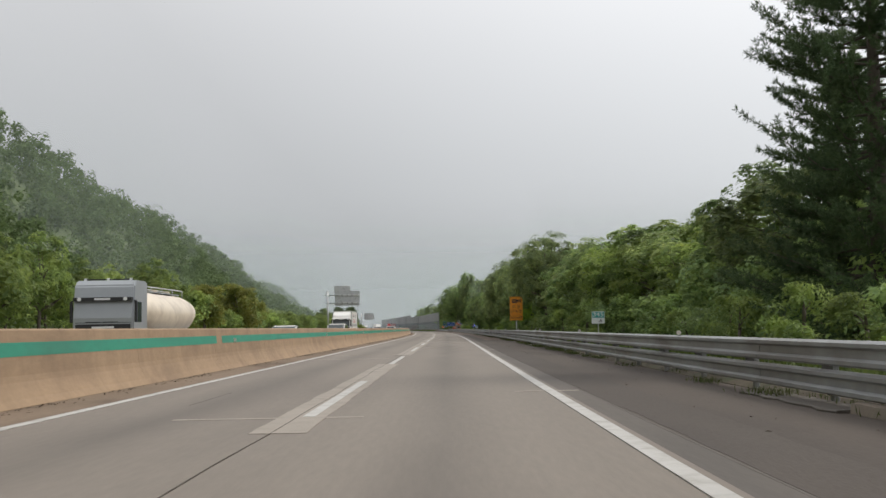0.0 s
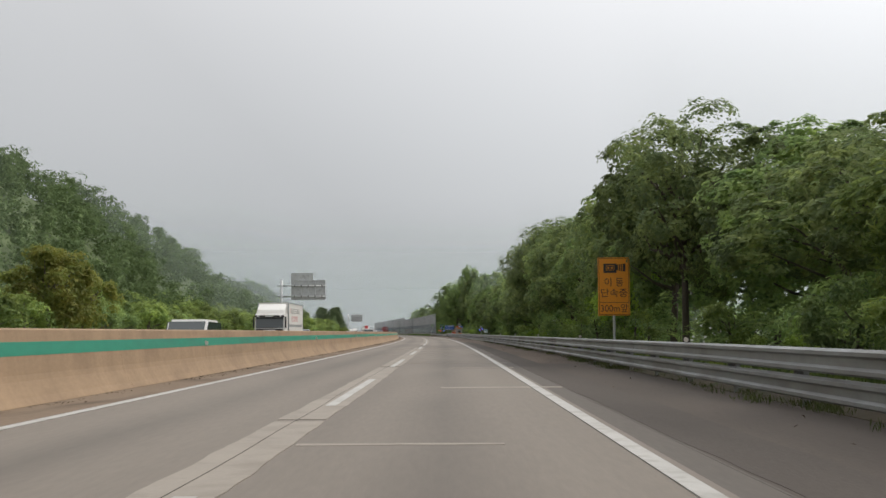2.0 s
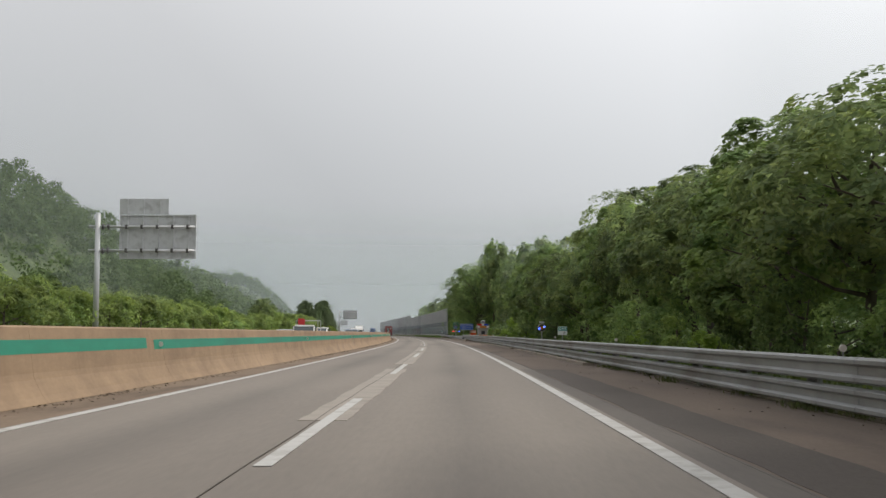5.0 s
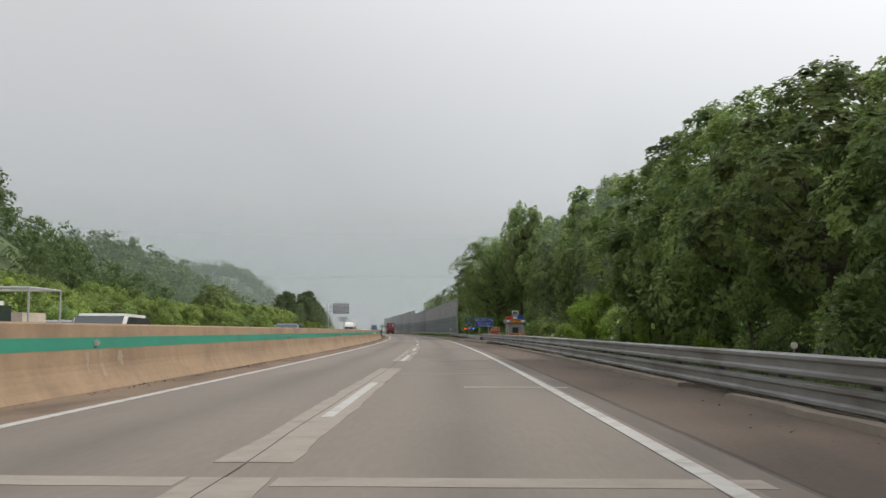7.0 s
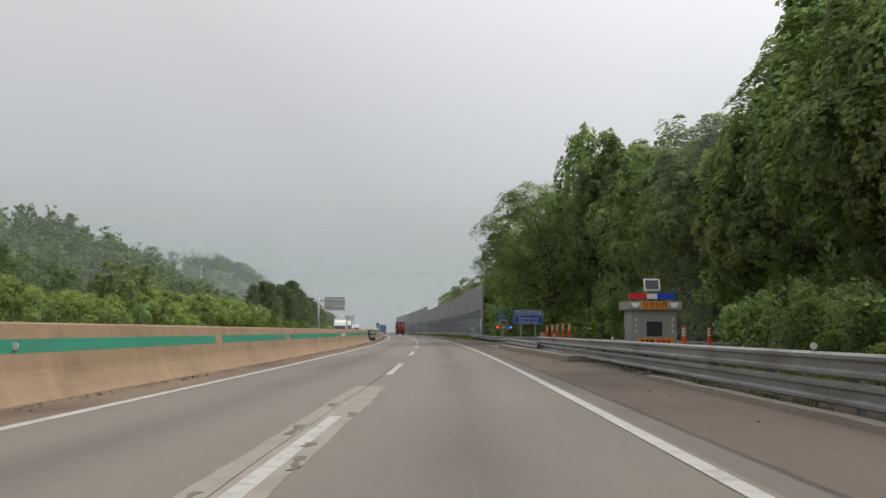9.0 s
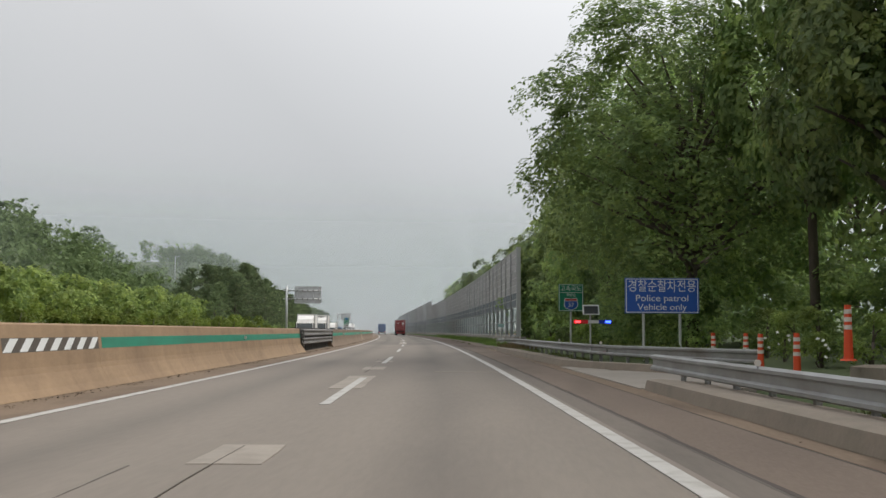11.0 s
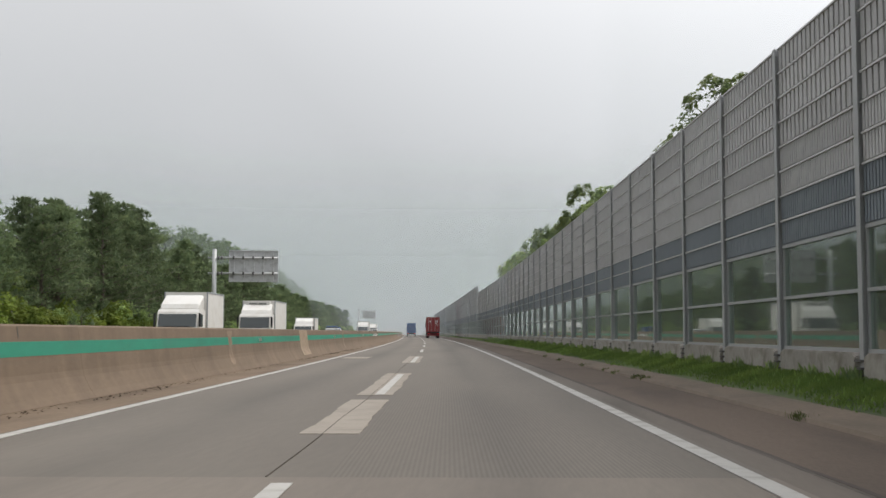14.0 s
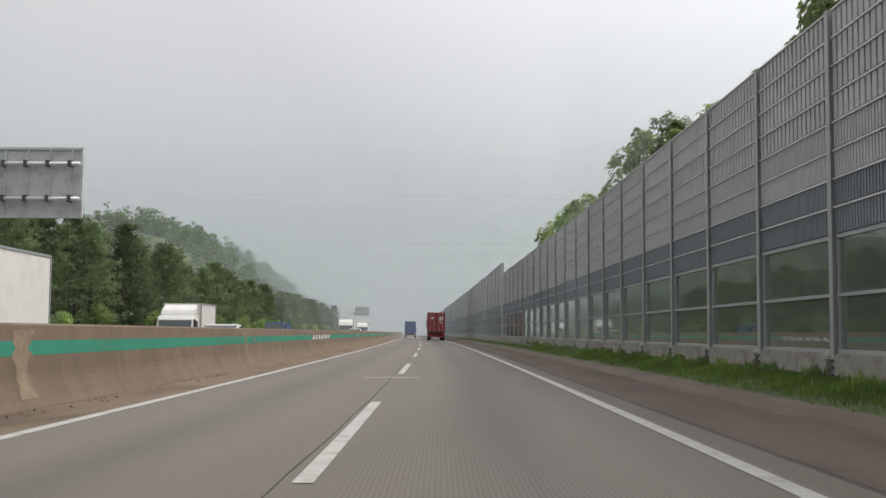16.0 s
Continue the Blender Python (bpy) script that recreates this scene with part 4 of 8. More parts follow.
sweep("kerb", [(4.0, 0.0), (4.06, 0.19), (4.26, 0.21), (5.0, 0.14), (5.0, -0.2), (4.0, -0.2)], 340.2, 377.0, M_KERB, kind="structure", step=1.2, label="raised concrete kerb below the low guardrail", shift=shift_of([(340.2, 2.6, 0.02), (341.2, 2.15, 0.02), (343.8, 1.18, 0.02), (346.2, 0.35, 0.01), (348, 0.12, 0), (352, 0.03, 0), (364, -0.08, 0), (377, -0.12, 0)]))
sweep("kerb", [(4.05, -0.03), (4.10, 0.03), (4.70, 0.10), (4.80, 0.10), (4.80, -0.2), (4.05, -0.2)], 377.2, 760, M_KERB_DUSTY, kind="structure", label="low sloping concrete kerb along the grass strip", shift=shift_of([(377.2, -0.15, -0.10), (380.5, 0.0, -0.05), (384, 0.1, 0.0), (386, 0.08, 0.0), (392, -0.1, 0.0), (398, -0.25, 0.0), (408, -0.1, 0.0), (425, 0.0, 0.0), (760, 0.0, 0)]))
sweep("apron", [(3.95, 0.012), (12, 0.05), (12, -0.2), (3.95, -0.2)], 333.4, 340.4, M_APRON, kind="structure", label="pale concrete apron of the patrol entrance")
sweep("apron", [(3.95, 0.012), (6.7, 0.025), (6.7, -0.2), (3.95, -0.2)], 340.4, 343.4, M_APRON, kind="structure", label="pale concrete apron running out along the kerb")
sweep("apron", [(3.95, 0.012), (5.0, 0.018), (5.0, -0.2), (3.95, -0.2)], 343.4, 347.0, M_APRON, kind="structure", label="pale concrete apron running out along the kerb")
sweep("apron_wall", [(6.9, -0.1), (6.9, 0.62), (7.15, 0.66), (14, 0.66), (14, -0.1)], 300, 331.5, M_KERB, kind="structure", label="low concrete platform wall behind the guardrail", shift=shift_of([(300, 0.0, 0), (324, 0.0, 0.0), (331.5, 0.5, -0.12)]))
sweep("platform", [(5.6, 0.0), (5.6, 0.50), (13, 0.50), (13, 0.0)], 283, 300, M_KERB, kind="structure", label="concrete platform that carries the booth")
sweep("verge", [(4.45, 0.07), (4.82, 0.11), (5.3, 0.24), (5.8, 0.36), (7.2, 0.30), (7.2, -0.2), (4.45, -0.2)], 387, 760, M_SOIL, kind="structure", label="weedy soil strip below the noise wall")
sweep("oncoming_verge", [(-19.9, 0.24), (-19.2, 0.02), (-19.0, 0.0), (-19.0, -0.2), (-19.9, -0.2)], S0, 1100, M_SOIL, kind="structure", label="weedy edge beyond the oncoming lanes")

# a sunk inlet where the rail's kerb is broken, overgrown
inlet = thing("drain_inlet", "dark overgrown drain inlet below the guardrail", "drain", kind="structure")
sweep("kerb_edge", [(4.98, -0.02), (5.0, 0.10), (5.16, 0.11), (5.16, -0.2), (4.98, -0.2)], -6.0, 3.0, M_KERB, parent=inlet, step=1.0)
sweep("inlet_floor", [(4.78, 0.0), (4.80, 0.012), (5.30, 0.02), (5.30, -0.2), (4.78, -0.2)], 3.0, 7.4, M_SEAM, parent=inlet, step=0.5, shift=lambda s: (0.05 * math.sin(s * 5), 0))
LOW_KERB = thing("rail_kerb", "worn low concrete edge under the guardrail", "kerb", kind="structure")
for a, b in ((176, 214), (218, 281)):
    sweep("kerb_edge", [(4.55, -0.03), (4.58, 0.07), (4.75, 0.08), (4.98, 0.04), (4.98, -0.2), (4.55, -0.2)], a, b, M_KERB, parent=LOW_KERB, step=1.5, shift=lambda s: (0.03 * math.sin(s * 1.7), 0.008 * math.sin(s * 2.9)))

DRIPS = thing("barrier_stains", "dark drip stains below the barrier's top edge", "stain", kind="structure")
rng = np.random.default_rng(15)
for k in range(26):
    s_ = 391.2 + 0.82 * k + rng.normal(0, 0.05)
    z_ = 1.18 - rng.uniform(0.08, 0.26)
    sweep("drip", band_profile(z_, 1.185, 0.003), s_, s_ + rng.uniform(0.03, 0.09), M_SEAM, parent=DRIPS, step=0.1)

SPILL = thing("dirt_spill", "sandy dirt washed over the shoulder at the kerb's end", "dirt", kind="structure")
patch("sand", 372.0, 386.5, 3.75, 4.25, M_SAND, SPILL, z=-0.0105, ragged=0.05, step=0.35, seed=700)
patch("sand", 379.0, 391.0, 4.1, 4.5, M_SAND, SPILL, z=-0.0125, ragged=0.05, step=0.35, seed=701)

# ---- signs and roadside fittings ----


def sheet(x0, x1, z0, z1, y0=-0.02, y1=0.02):
    return a_box(x0, x1, y0, y1, z0, z1)


def bars(name, x0, x1, z0, z1, n, mat, parent, y=-0.024):
    """Plain bars in place of writing that cannot be read."""
    w = (x1 - x0) / n
    for k in range(n):
        part(name, a_box(x0 + w * (k + 0.12), x0 + w * (k + 0.88), y - 0.003, y, z0, z1), mat, parent)


def orange_sign():
    o = thing("warning_sign", "tall orange speed camera warning sign with black lettering", "road sign", place(88, 5.97, 0.0))
    board = part("board", sheet(-0.56, 0.56, 1.66, 3.72), M_ORANGE_SIGN, o, bevel=0.006)
    for x0, x1, z0, z1 in ((-0.53, 0.53, 3.68, 3.695), (-0.53, 0.53, 1.685, 1.70), (-0.53, -0.515, 1.70, 3.68), (0.515, 0.53, 1.70, 3.68), (-0.52, 0.52, 2.115, 2.13)):
        part("border", a_box(x0, x1, -0.024, -0.0205, z0, z1), M_SIGN_BLACK, board)
    cam_body = part("camera_symbol", a_box(-0.36, 0.10, -0.025, -0.021, 3.17, 3.50), M_SIGN_BLACK, board, "black camera symbol")
    bm = bmesh.new()
    extrude = [bm.verts.new(c) for c in ((0.10, -0.025, 3.26), (0.42, -0.025, 3.22), (0.42, -0.025, 3.50), (0.10, -0.025, 3.46))]
    bm.faces.new(extrude)
    part("lens_symbol", bm, M_SIGN_BLACK, board)
    for x in (0.16, 0.23, 0.30):
        part("lens_stripe", a_box(x, x + 0.025, -0.0285, -0.0255, 3.25, 3.48), M_ORANGE_SIGN, board)
    for x0, x1, z0, z1 in ((-0.27, 0.03, 3.42, 3.435), (-0.27, 0.03, 3.265, 3.28), (-0.27, -0.255, 3.28, 3.42), (0.015, 0.03, 3.28, 3.42)):
        part("window_symbol", a_box(x0, x1, -0.0285, -0.0255, z0, z1), M_ORANGE_SIGN, board)
    for x in (-0.19, -0.06):
        part("reel_symbol", a_box(x - 0.035, x + 0.035, -0.0285, -0.0255, 3.32, 3.38), M_ORANGE_SIGN, board)
    lettering("lettering_line", "이 동", 0.34, facing(0.0, -0.0225, 2.82), M_SIGN_BLACK, board, 0.66)
    lettering("lettering_line", "단속중", 0.33, facing(0.0, -0.0225, 2.44), M_SIGN_BLACK, board, 0.94)
    lettering("lettering_line", "300m앞", 0.33, facing(0.0, -0.0225, 1.90), M_SIGN_BLACK, board, 0.96)
    part("pole", a_tube((0, 0.06, -0.3), (0, 0.06, 3.5), 0.045), M_GALV, o)
    part("clamp", a_box(-0.12, 0.12, 0.021, 0.06, 3.2, 3.26), M_STEEL, o)
    part("clamp", a_box(-0.12, 0.12, 0.021, 0.06, 2.0, 2.06), M_STEEL, o)


def km_post(s, d, z0, w, h, top, digit):
    o = thing("kilometre_post", "small kilometre sign, teal above and white below, on a thin pole", "road sign", place(s, d, 0), "kilometre posts")
    board = part("board", sheet(-w / 2, w / 2, z0, z0 + h, -0.012, 0.012), M_SIGN_WHITE, o, bevel=0.004)
    part("upper_field", a_box(-w / 2 + 0.02, w / 2 - 0.02, -0.016, -0.0125, z0 + h * 0.48, z0 + h - 0.02), M_TEAL, board)
    lettering("number", top, h * 0.5, facing(0, -0.0175, z0 + h * 0.73), M_SIGN_WHITE, board, w * 0.8)
    if digit:
        lettering("number", digit, h * 0.42, facing(w * 0.16, -0.0175, z0 + h * 0.235), M_SIGN_BLACK, board)
    part("pole", a_tube((0, 0.03, -0.3), (0, 0.03, z0 + h * 0.8), 0.022), M_GALV, o)


def beacon_wheel():
    o = thing("warning_beacon", "round solar warning beacon with lit blue lamps on a pole", "warning light", place(208.3, 5.95, 0))
    ring = bmesh.new()
    for k in range(24):
        a0, a1 = k * math.tau / 24, (k + 1) * math.tau / 24
        tube(ring, (0.235 * math.cos(a0), 0, 1.47 + 0.235 * math.sin(a0)), (0.235 * math.cos(a1), 0, 1.47 + 0.235 * math.sin(a1)), 0.013, None, 6)
    part("rim", ring, M_CREAM, o)
    part("hub", a_tube((0, -0.05, 1.47), (0, 0.03, 1.47), 0.10, 0.12, 16), M_ORANGE_SIGN, o)
    part("plate", a_tube((0, 0.0, 1.47), (0, 0.015, 1.47), 0.22, None, 24), M_STEEL_DARK, o)
    for k in range(8):
        a = k * math.tau / 8 + 0.3
        lit = k in (0, 4)
        part("lamp", a_tube((0.165 * math.cos(a), -0.05, 1.47 + 0.165 * math.sin(a)), (0.165 * math.cos(a), 0.0, 1.47 + 0.165 * math.sin(a)), 0.05, 0.055, 10), M_LED_BLUE if lit else M_STEEL_DARK, o, "lit blue lamp" if lit else "")
    part("solar_panel", a_box(-0.15, 0.15, -0.05, 0.07, 1.77, 1.87), M_SIGN_BACK, o, "pale solar panel")
    part("pole", a_tube((0, 0.05, -0.3), (0, 0.05, 1.80), 0.03), M_GALV, o)


def booth():
    o = thing("police_booth", "small grey dummy patrol booth with light bar and solar panel", "booth", place(290, 6.38, 0.5, 0, 0.93))
    body = bmesh.new()
    box(body, -0.76, 0.76, -0.7, 0.9, 0.0, 1.42)
    part("body", body, M_BOOTH, o, bevel=0.02)
    rf = bmesh.new()
    extrude_profile(rf, [(-0.85, 1.42), (-0.78, 1.72), (0.9, 1.72), (1.0, 1.42)], -0.94, 0.94)
    roof = part("roof", rf, M_BOOTH, o, bevel=0.02)
    part("fascia", a_box(-0.45, 0.45, -0.86, -0.80, 1.44, 1.70), M_ORANGE_SIGN, roof, "orange fascia with black words")
    lettering("lettering_line", "안전운행", 0.23, facing(0, -0.864, 1.57), M_SIGN_BLACK, roof, 0.8)
    for x in (-0.66, 0.66):
        bm = bmesh.new()
        vs = [bm.verts.new(c) for c in ((x - 0.16, -0.845, 1.66), (x + 0.16, -0.845, 1.66), (x + 0.08, -0.862, 1.5), (x - 0.08, -0.862, 1.5))]
        bm.faces.new(vs)
        part("emblem", bm, M_SIGN_WHITE, roof, "plain white emblem")
    part("window", a_box(-0.26, 0.27, -0.712, -0.69, 0.52, 1.02), M_BLACK, o, "dark square window")
    sill = part("sign_strip", a_box(-0.62, 0.66, -0.73, -0.70, 0.18, 0.45), M_ORANGE_SIGN, o, "orange sign strip with unreadable words")
    bars("word_bar", -0.5, 0.0, 0.24, 0.40, 3, M_SIGN_BLACK, sill, -0.731)
    bars("word_bar", 0.06, 0.56, 0.24, 0.40, 3, M_SIGN_RED, sill, -0.731)
    for z in (0.65, 0.85, 1.05):
        for x in (-0.62, 0.62):
            part("side_light", a_box(x - 0.02, x + 0.02, -0.71, -0.69, z, z + 0.09), M_SIGN_WHITE, o)
    bar = part("light_bar", a_box(-0.18, 0.18, -0.35, -0.12, 1.80, 1.98), M_SIGN_WHITE, o, "red, white and blue light bar", bevel=0.02)
    part("red_lens", a_box(-0.78, -0.181, -0.36, -0.11, 1.80, 2.0), M_LAMP_RED, bar, "red lens", bevel=0.03)
    part("blue_lens", a_box(0.181, 0.78, -0.36, -0.11, 1.80, 2.0), M_LAMP_BLUE, bar, "blue lens", bevel=0.03)
    part("bar_foot", a_box(-0.12, 0.12, -0.3, -0.16, 1.715, 1.81), M_STEEL_DARK, o)
    fr = bmesh.new()
    extrude_profile(fr, [(-0.30, 2.10), (-0.26, 2.09), (-0.10, 2.50), (-0.14, 2.51)], -0.26, 0.30)
    sp = part("solar_panel", fr, M_SIGN_WHITE, o, "tilted white-framed solar panel")
    ce = bmesh.new()
    extrude_profile(ce, [(-0.298, 2.14), (-0.284, 2.14), (-0.158, 2.46), (-0.172, 2.46)], -0.21, 0.25)
    part("solar_cell_field", ce, M_SOLAR, sp)
    part("mast", a_tube((0.02, -0.2, 1.95), (0.02, -0.2, 2.25), 0.03), M_STEEL, o)


def blue_sign():
    o = thing("direction_sign", "blue sign with white Korean and English lettering on two posts", "road sign", place(349.0, 7.60, 0.02, 0, 1.02))
    b = part("board", sheet(-1.22, 1.22, 1.68, 2.84), M_BLUE_SIGN, o, bevel=0.01)
    for x0, x1, z0, z1 in ((-1.19, 1.19, 2.79, 2.815), (-1.19, 1.19, 1.705, 1.73), (-1.19, -1.165, 1.73, 2.79), (1.165, 1.19, 1.73, 2.79)):
        part("border", a_box(x0, x1, -0.026, -0.021, z0, z1), M_SIGN_WHITE, b)
    lettering("lettering_line", "경찰순찰차전용", 0.42, facing(0, -0.0235, 2.55), M_SIGN_WHITE, b, 2.22)
    lettering("lettering_line", "Police patrol", 0.30, facing(0, -0.0235, 2.17), M_SIGN_WHITE, b, 1.72)
    lettering("lettering_line", "Vehicle only", 0.30, facing(0, -0.0235, 1.88), M_SIGN_WHITE, b, 1.62)
    for x in (-0.60, 0.60):
        part("post", a_tube((x, 0.06, -0.3), (x, 0.06, 2.75), 0.045), M_GALV, o)
        part("rail_clamp", a_box(x - 0.08, x + 0.08, 0.021, 0.05, 2.3, 2.36), M_STEEL, o)


def route_sign():
    o = thing("route_sign", "green route sign with a red and blue shield", "road sign", place(363.6, 6.43, -0.19, 0, 1.07))
    b = part("board", sheet(-0.54, 0.54, 2.09, 3.28), M_GREEN_SIGN, o, bevel=0.008)
    for x0, x1, z0, z1 in ((-0.515, 0.515, 3.235, 3.255), (-0.515, 0.515, 2.115, 2.135), (-0.515, -0.495, 2.135, 3.235), (0.495, 0.515, 2.135, 3.235), (-0.5, 0.5, 2.90, 2.915)):
        part("border", a_box(x0, x1, -0.026, -0.021, z0, z1), M_SIGN_WHITE, b)
    lettering("lettering_line", "고속국도", 0.27, facing(0, -0.0235, 3.07), M_SIGN_WHITE, b, 0.9)
    lettering("lettering_line", "북(N)", 0.17, facing(0, -0.0235, 2.80), M_SIGN_WHITE, b)

    half = [(0.0, 0.20), (0.09, 0.225), (0.17, 0.215), (0.225, 0.235), (0.265, 0.16), (0.255, 0.10), (0.285, 0.0), (0.27, -0.10), (0.20, -0.18), (0.10, -0.225), (0.0, -0.26)]
    outline = half + [(-x, z) for x, z in reversed(half[1:-1])]

    def shield(y, grow, zlo, zhi):
        bm = bmesh.new()
        vs = [bm.verts.new((x * grow, y, min(max(2.42 + z * grow, zlo), zhi))) for x, z in outline]
        bm.faces.new(vs)
        bmesh.ops.remove_doubles(bm, verts=bm.verts, dist=0.0005)
        return bm

    part("shield_rim", shield(-0.0225, 1.1, 0, 9), M_SIGN_WHITE, b)
    part("shield", shield(-0.0245, 1.0, 0, 2.535), M_BLUE_SIGN, b, "blue shield with a white number")
    part("shield_head", shield(-0.0245, 1.0, 2.555, 9), M_SIGN_RED, b, "red shield head")
    lettering("number", "37", 0.27, facing(0, -0.0275, 2.36), M_SIGN_WHITE, b)
    part("pole", a_tube((0, 0.06, -0.3), (0, 0.06, 3.1), 0.045), M_GALV, o)


def flasher():
    o = thing("warning_flasher", "solar warning flasher with lit red and blue lamps", "warning light", place(353.0, 5.78, 0))
    bar = part("housing", a_box(-0.10, 0.30, -0.06, 0.06, 1.42, 1.54), M_SIGN_WHITE, o, bevel=0.02)
    part("red_lamp", a_box(-0.63, -0.101, -0.07, 0.07, 1.41, 1.55), M_LAMP_RED, o, "red lamp", bevel=0.03)
    part("red_light", a_box(-0.58, -0.38, -0.085, -0.071, 1.44, 1.52), M_LED_RED, o, "glowing red light")
    part("blue_lamp", a_box(0.301, 0.77, -0.07, 0.07, 1.41, 1.55), M_LAMP_BLUE, o, "blue lamp", bevel=0.03)
    part("blue_light", a_box(0.54, 0.74, -0.085, -0.071, 1.44, 1.52), M_LED_BLUE, o, "glowing blue light")
    fr = bmesh.new()
    extrude_profile(fr, [(-0.12, 1.74), (-0.09, 1.73), (0.04, 2.1), (0.01, 2.11)], -0.30, 0.32)
    sp = part("solar_panel", fr, M_SIGN_WHITE, o, "white-framed solar panel")
    ce = bmesh.new()
    extrude_profile(ce, [(-0.125, 1.78), (-0.11, 1.78), (0.005, 2.06), (-0.01, 2.06)], -0.25, 0.27)
    part("solar_cell_field", ce, M_SOLAR, sp)
    part("pole", a_tube((0, 0.04, -0.3), (0, 0.04, 1.9), 0.035), M_GALV, o)


orange_sign()
km_post(35.9, 6.25, 1.18, 0.53, 0.50, "345", ".6")
km_post(196.2, 5.95, 1.03, 0.50, 0.45, "345", ".8")
km_post(389.5, 5.08, 1.25, 0.40, 0.38, "346", ".0")
beacon_wheel()
booth()
blue_sign()
route_sign()
flasher()


def sign_mast(s, d_pole, top, d0, d1, z0, z1, arms, extra=None, r=0.2):
    """A cantilever sign seen from its back: pole, two arms, a ribbed aluminium panel."""
    o = thing("cantilever_sign", "overhead direction sign on a round steel mast, grey ribbed back", "road sign", place(s, d_pole, 0), "cantilever signs")
    a, b = d0 - d_pole, d1 - d_pole
    part("mast", a_tube((0, 0, -0.3), (0, 0, top), r * 1.1, r * 0.9, 18), M_GALV, o, smooth=True)
    part("mast_cap", a_tube((0, 0, top), (0, 0, top + 0.05), r * 0.95, r * 0.5, 18), M_GALV, o)
    pn = part("panel", a_box(a, b, 0.30, 0.34, z0, z1), M_SIGN_BACK, o, "bare aluminium back")
    for z in (z0, z1 - 0.09):
        part("frame_bar", a_box(a, b, 0.20, 0.298, z, z + 0.09), M_SIGN_BACK, pn)
    for x in (a, b - 0.09):
        part("frame_bar", a_box(x, x + 0.09, 0.20, 0.298, z0 + 0.092, z1 - 0.092), M_SIGN_BACK, pn)
    n = 5
    for k in range(n):
        x = a + (b - a) * (k + 0.5) / n
        part("rib", a_box(x - 0.035, x + 0.035, 0.18, 0.298, z0 + 0.1, z1 - 0.1), M_SIGN_BACK, pn)
    for z in arms:
        part("arm", a_tube((-0.55, 0, z), (b - 0.06, 0, z), 0.085, 0.085, 14), M_GALV, o, smooth=True)
        part("arm_flange", a_tube((0.3, 0, z), (0.38, 0, z), 0.19, 0.19, 14), M_STEEL_DARK, o)
        part("arm_flange", a_tube((0.62, 0, z), (0.70, 0, z), 0.19, 0.19, 14), M_STEEL_DARK, o)
        for k in range(n):
            x = a + (b - a) * (k + 0.5) / n
            part("bracket", a_box(x - 0.07, x + 0.07, -0.11, 0.178, z - 0.11, z + 0.13), M_STEEL_DARK, pn)
    if extra:
        e0, e1, ez0, ez1 = extra
        up = part("upper_panel", a_box(e0 - d_pole, e1 - d_pole, 0.30, 0.33, ez0, ez1), M_SIGN_BACK, o, "smaller bare panel")
        for k in range(3):
            x = e0 - d_pole + (e1 - e0) * (k + 0.5) / 3
            part("rib", a_box(x - 0.03, x + 0.03, 0.2, 0.298, ez0 + 0.02, ez1 - 0.05), M_SIGN_BACK, up)


sign_mast(206, -21.8, 8.5, -20.5, -15.75, 5.69, 8.46, (7.67, 6.19), (-20.55, -17.5, 8.48, 9.46), 0.17)
sign_mast(494, -19.95, 8.23, -18.73, -14.46, 5.45, 8.19, (7.52, 6.17), None, 0.2)
sign_mast(760, -19.9, 8.2, -18.6, -14.6, 5.5, 8.0, (7.5, 6.2), None, 0.2)

# distance sign standing on the median barrier
o = thing("distance_sign", "small green distance sign with a blue shield on the median barrier", "road sign", place(410, -6.70, 0))
b = part("board", sheet(-0.215, 0.215, 1.46, 2.26), M_SIGN_WHITE, o, bevel=0.008)
part("green_field", a_box(-0.20, 0.20, -0.0250, -0.0205, 1.69, 2.245), M_GREEN_SIGN, b)
part("shield", a_box(-0.10, 0.10, -0.029, -0.0255, 2.07, 2.20), M_BLUE_SIGN, b, "blue route shield", bevel=0.001)
lettering("destination", "동서울", 0.13, facing(0.0, -0.0275, 1.975), M_SIGN_WHITE, b, 0.34)
lettering("distance", "18", 0.2, facing(0.0, -0.0275, 1.785), M_SIGN_WHITE, b, 0.19)
bars("word_bar", -0.16, 0.16, 1.51, 1.64, 4, M_SIGN_BLACK, b, -0.022)
part("post", a_tube((0, 0.06, 1.1), (0, 0.06, 2.2), 0.03), M_GALV, o)
part("foot_plate", a_box(-0.08, 0.08, 0.0, 0.12, 1.221, 1.24), M_STEEL_DARK, o)

# a tall mast and two buildings far off between the hills
o = thing("lamp_post", "slim grey mast standing on the far hill", "lamp post", place(722, -76.7, 6.0))
part("shaft", a_tube((0, 0, 0), (0, 0, 21.3), 0.22, 0.13, 10), M_GALV, o)
part("arm", a_tube((0, 0, 21.2), (1.6, 0, 21.4), 0.08, 0.06, 8), M_GALV, o)
o = thing("far_building", "dull red flat-roofed building beyond the trees", "building", place(684, -101, 0))
w_ = part("wall", a_box(-8.5, 8.5, 0, 14, 0, 21.0), M_RED_WALL, o)
part("roof", a_box(-8.7, 8.7, -0.2, 14.2, 21.0, 21.5), M_KERB, o)
for k in range(5):
    part("window", a_box(-7.2 + 3.2 * k, -5.6 + 3.2 * k, -0.05, 0.03, 18.2, 19.7), M_GLASS, w_)
o = thing("far_building", "grey shed with a low sloping roof beyond the trees", "building", place(668, -85, 0))
part("wall", a_box(-6.8, 6.8, 0.3, 18, 0, 14.2), M_KERB, o)
part("roof", a_box(-7.2, 7.2, 0, 18.4, 14.2, 15.6), M_SHED, o, bevel=0.5)


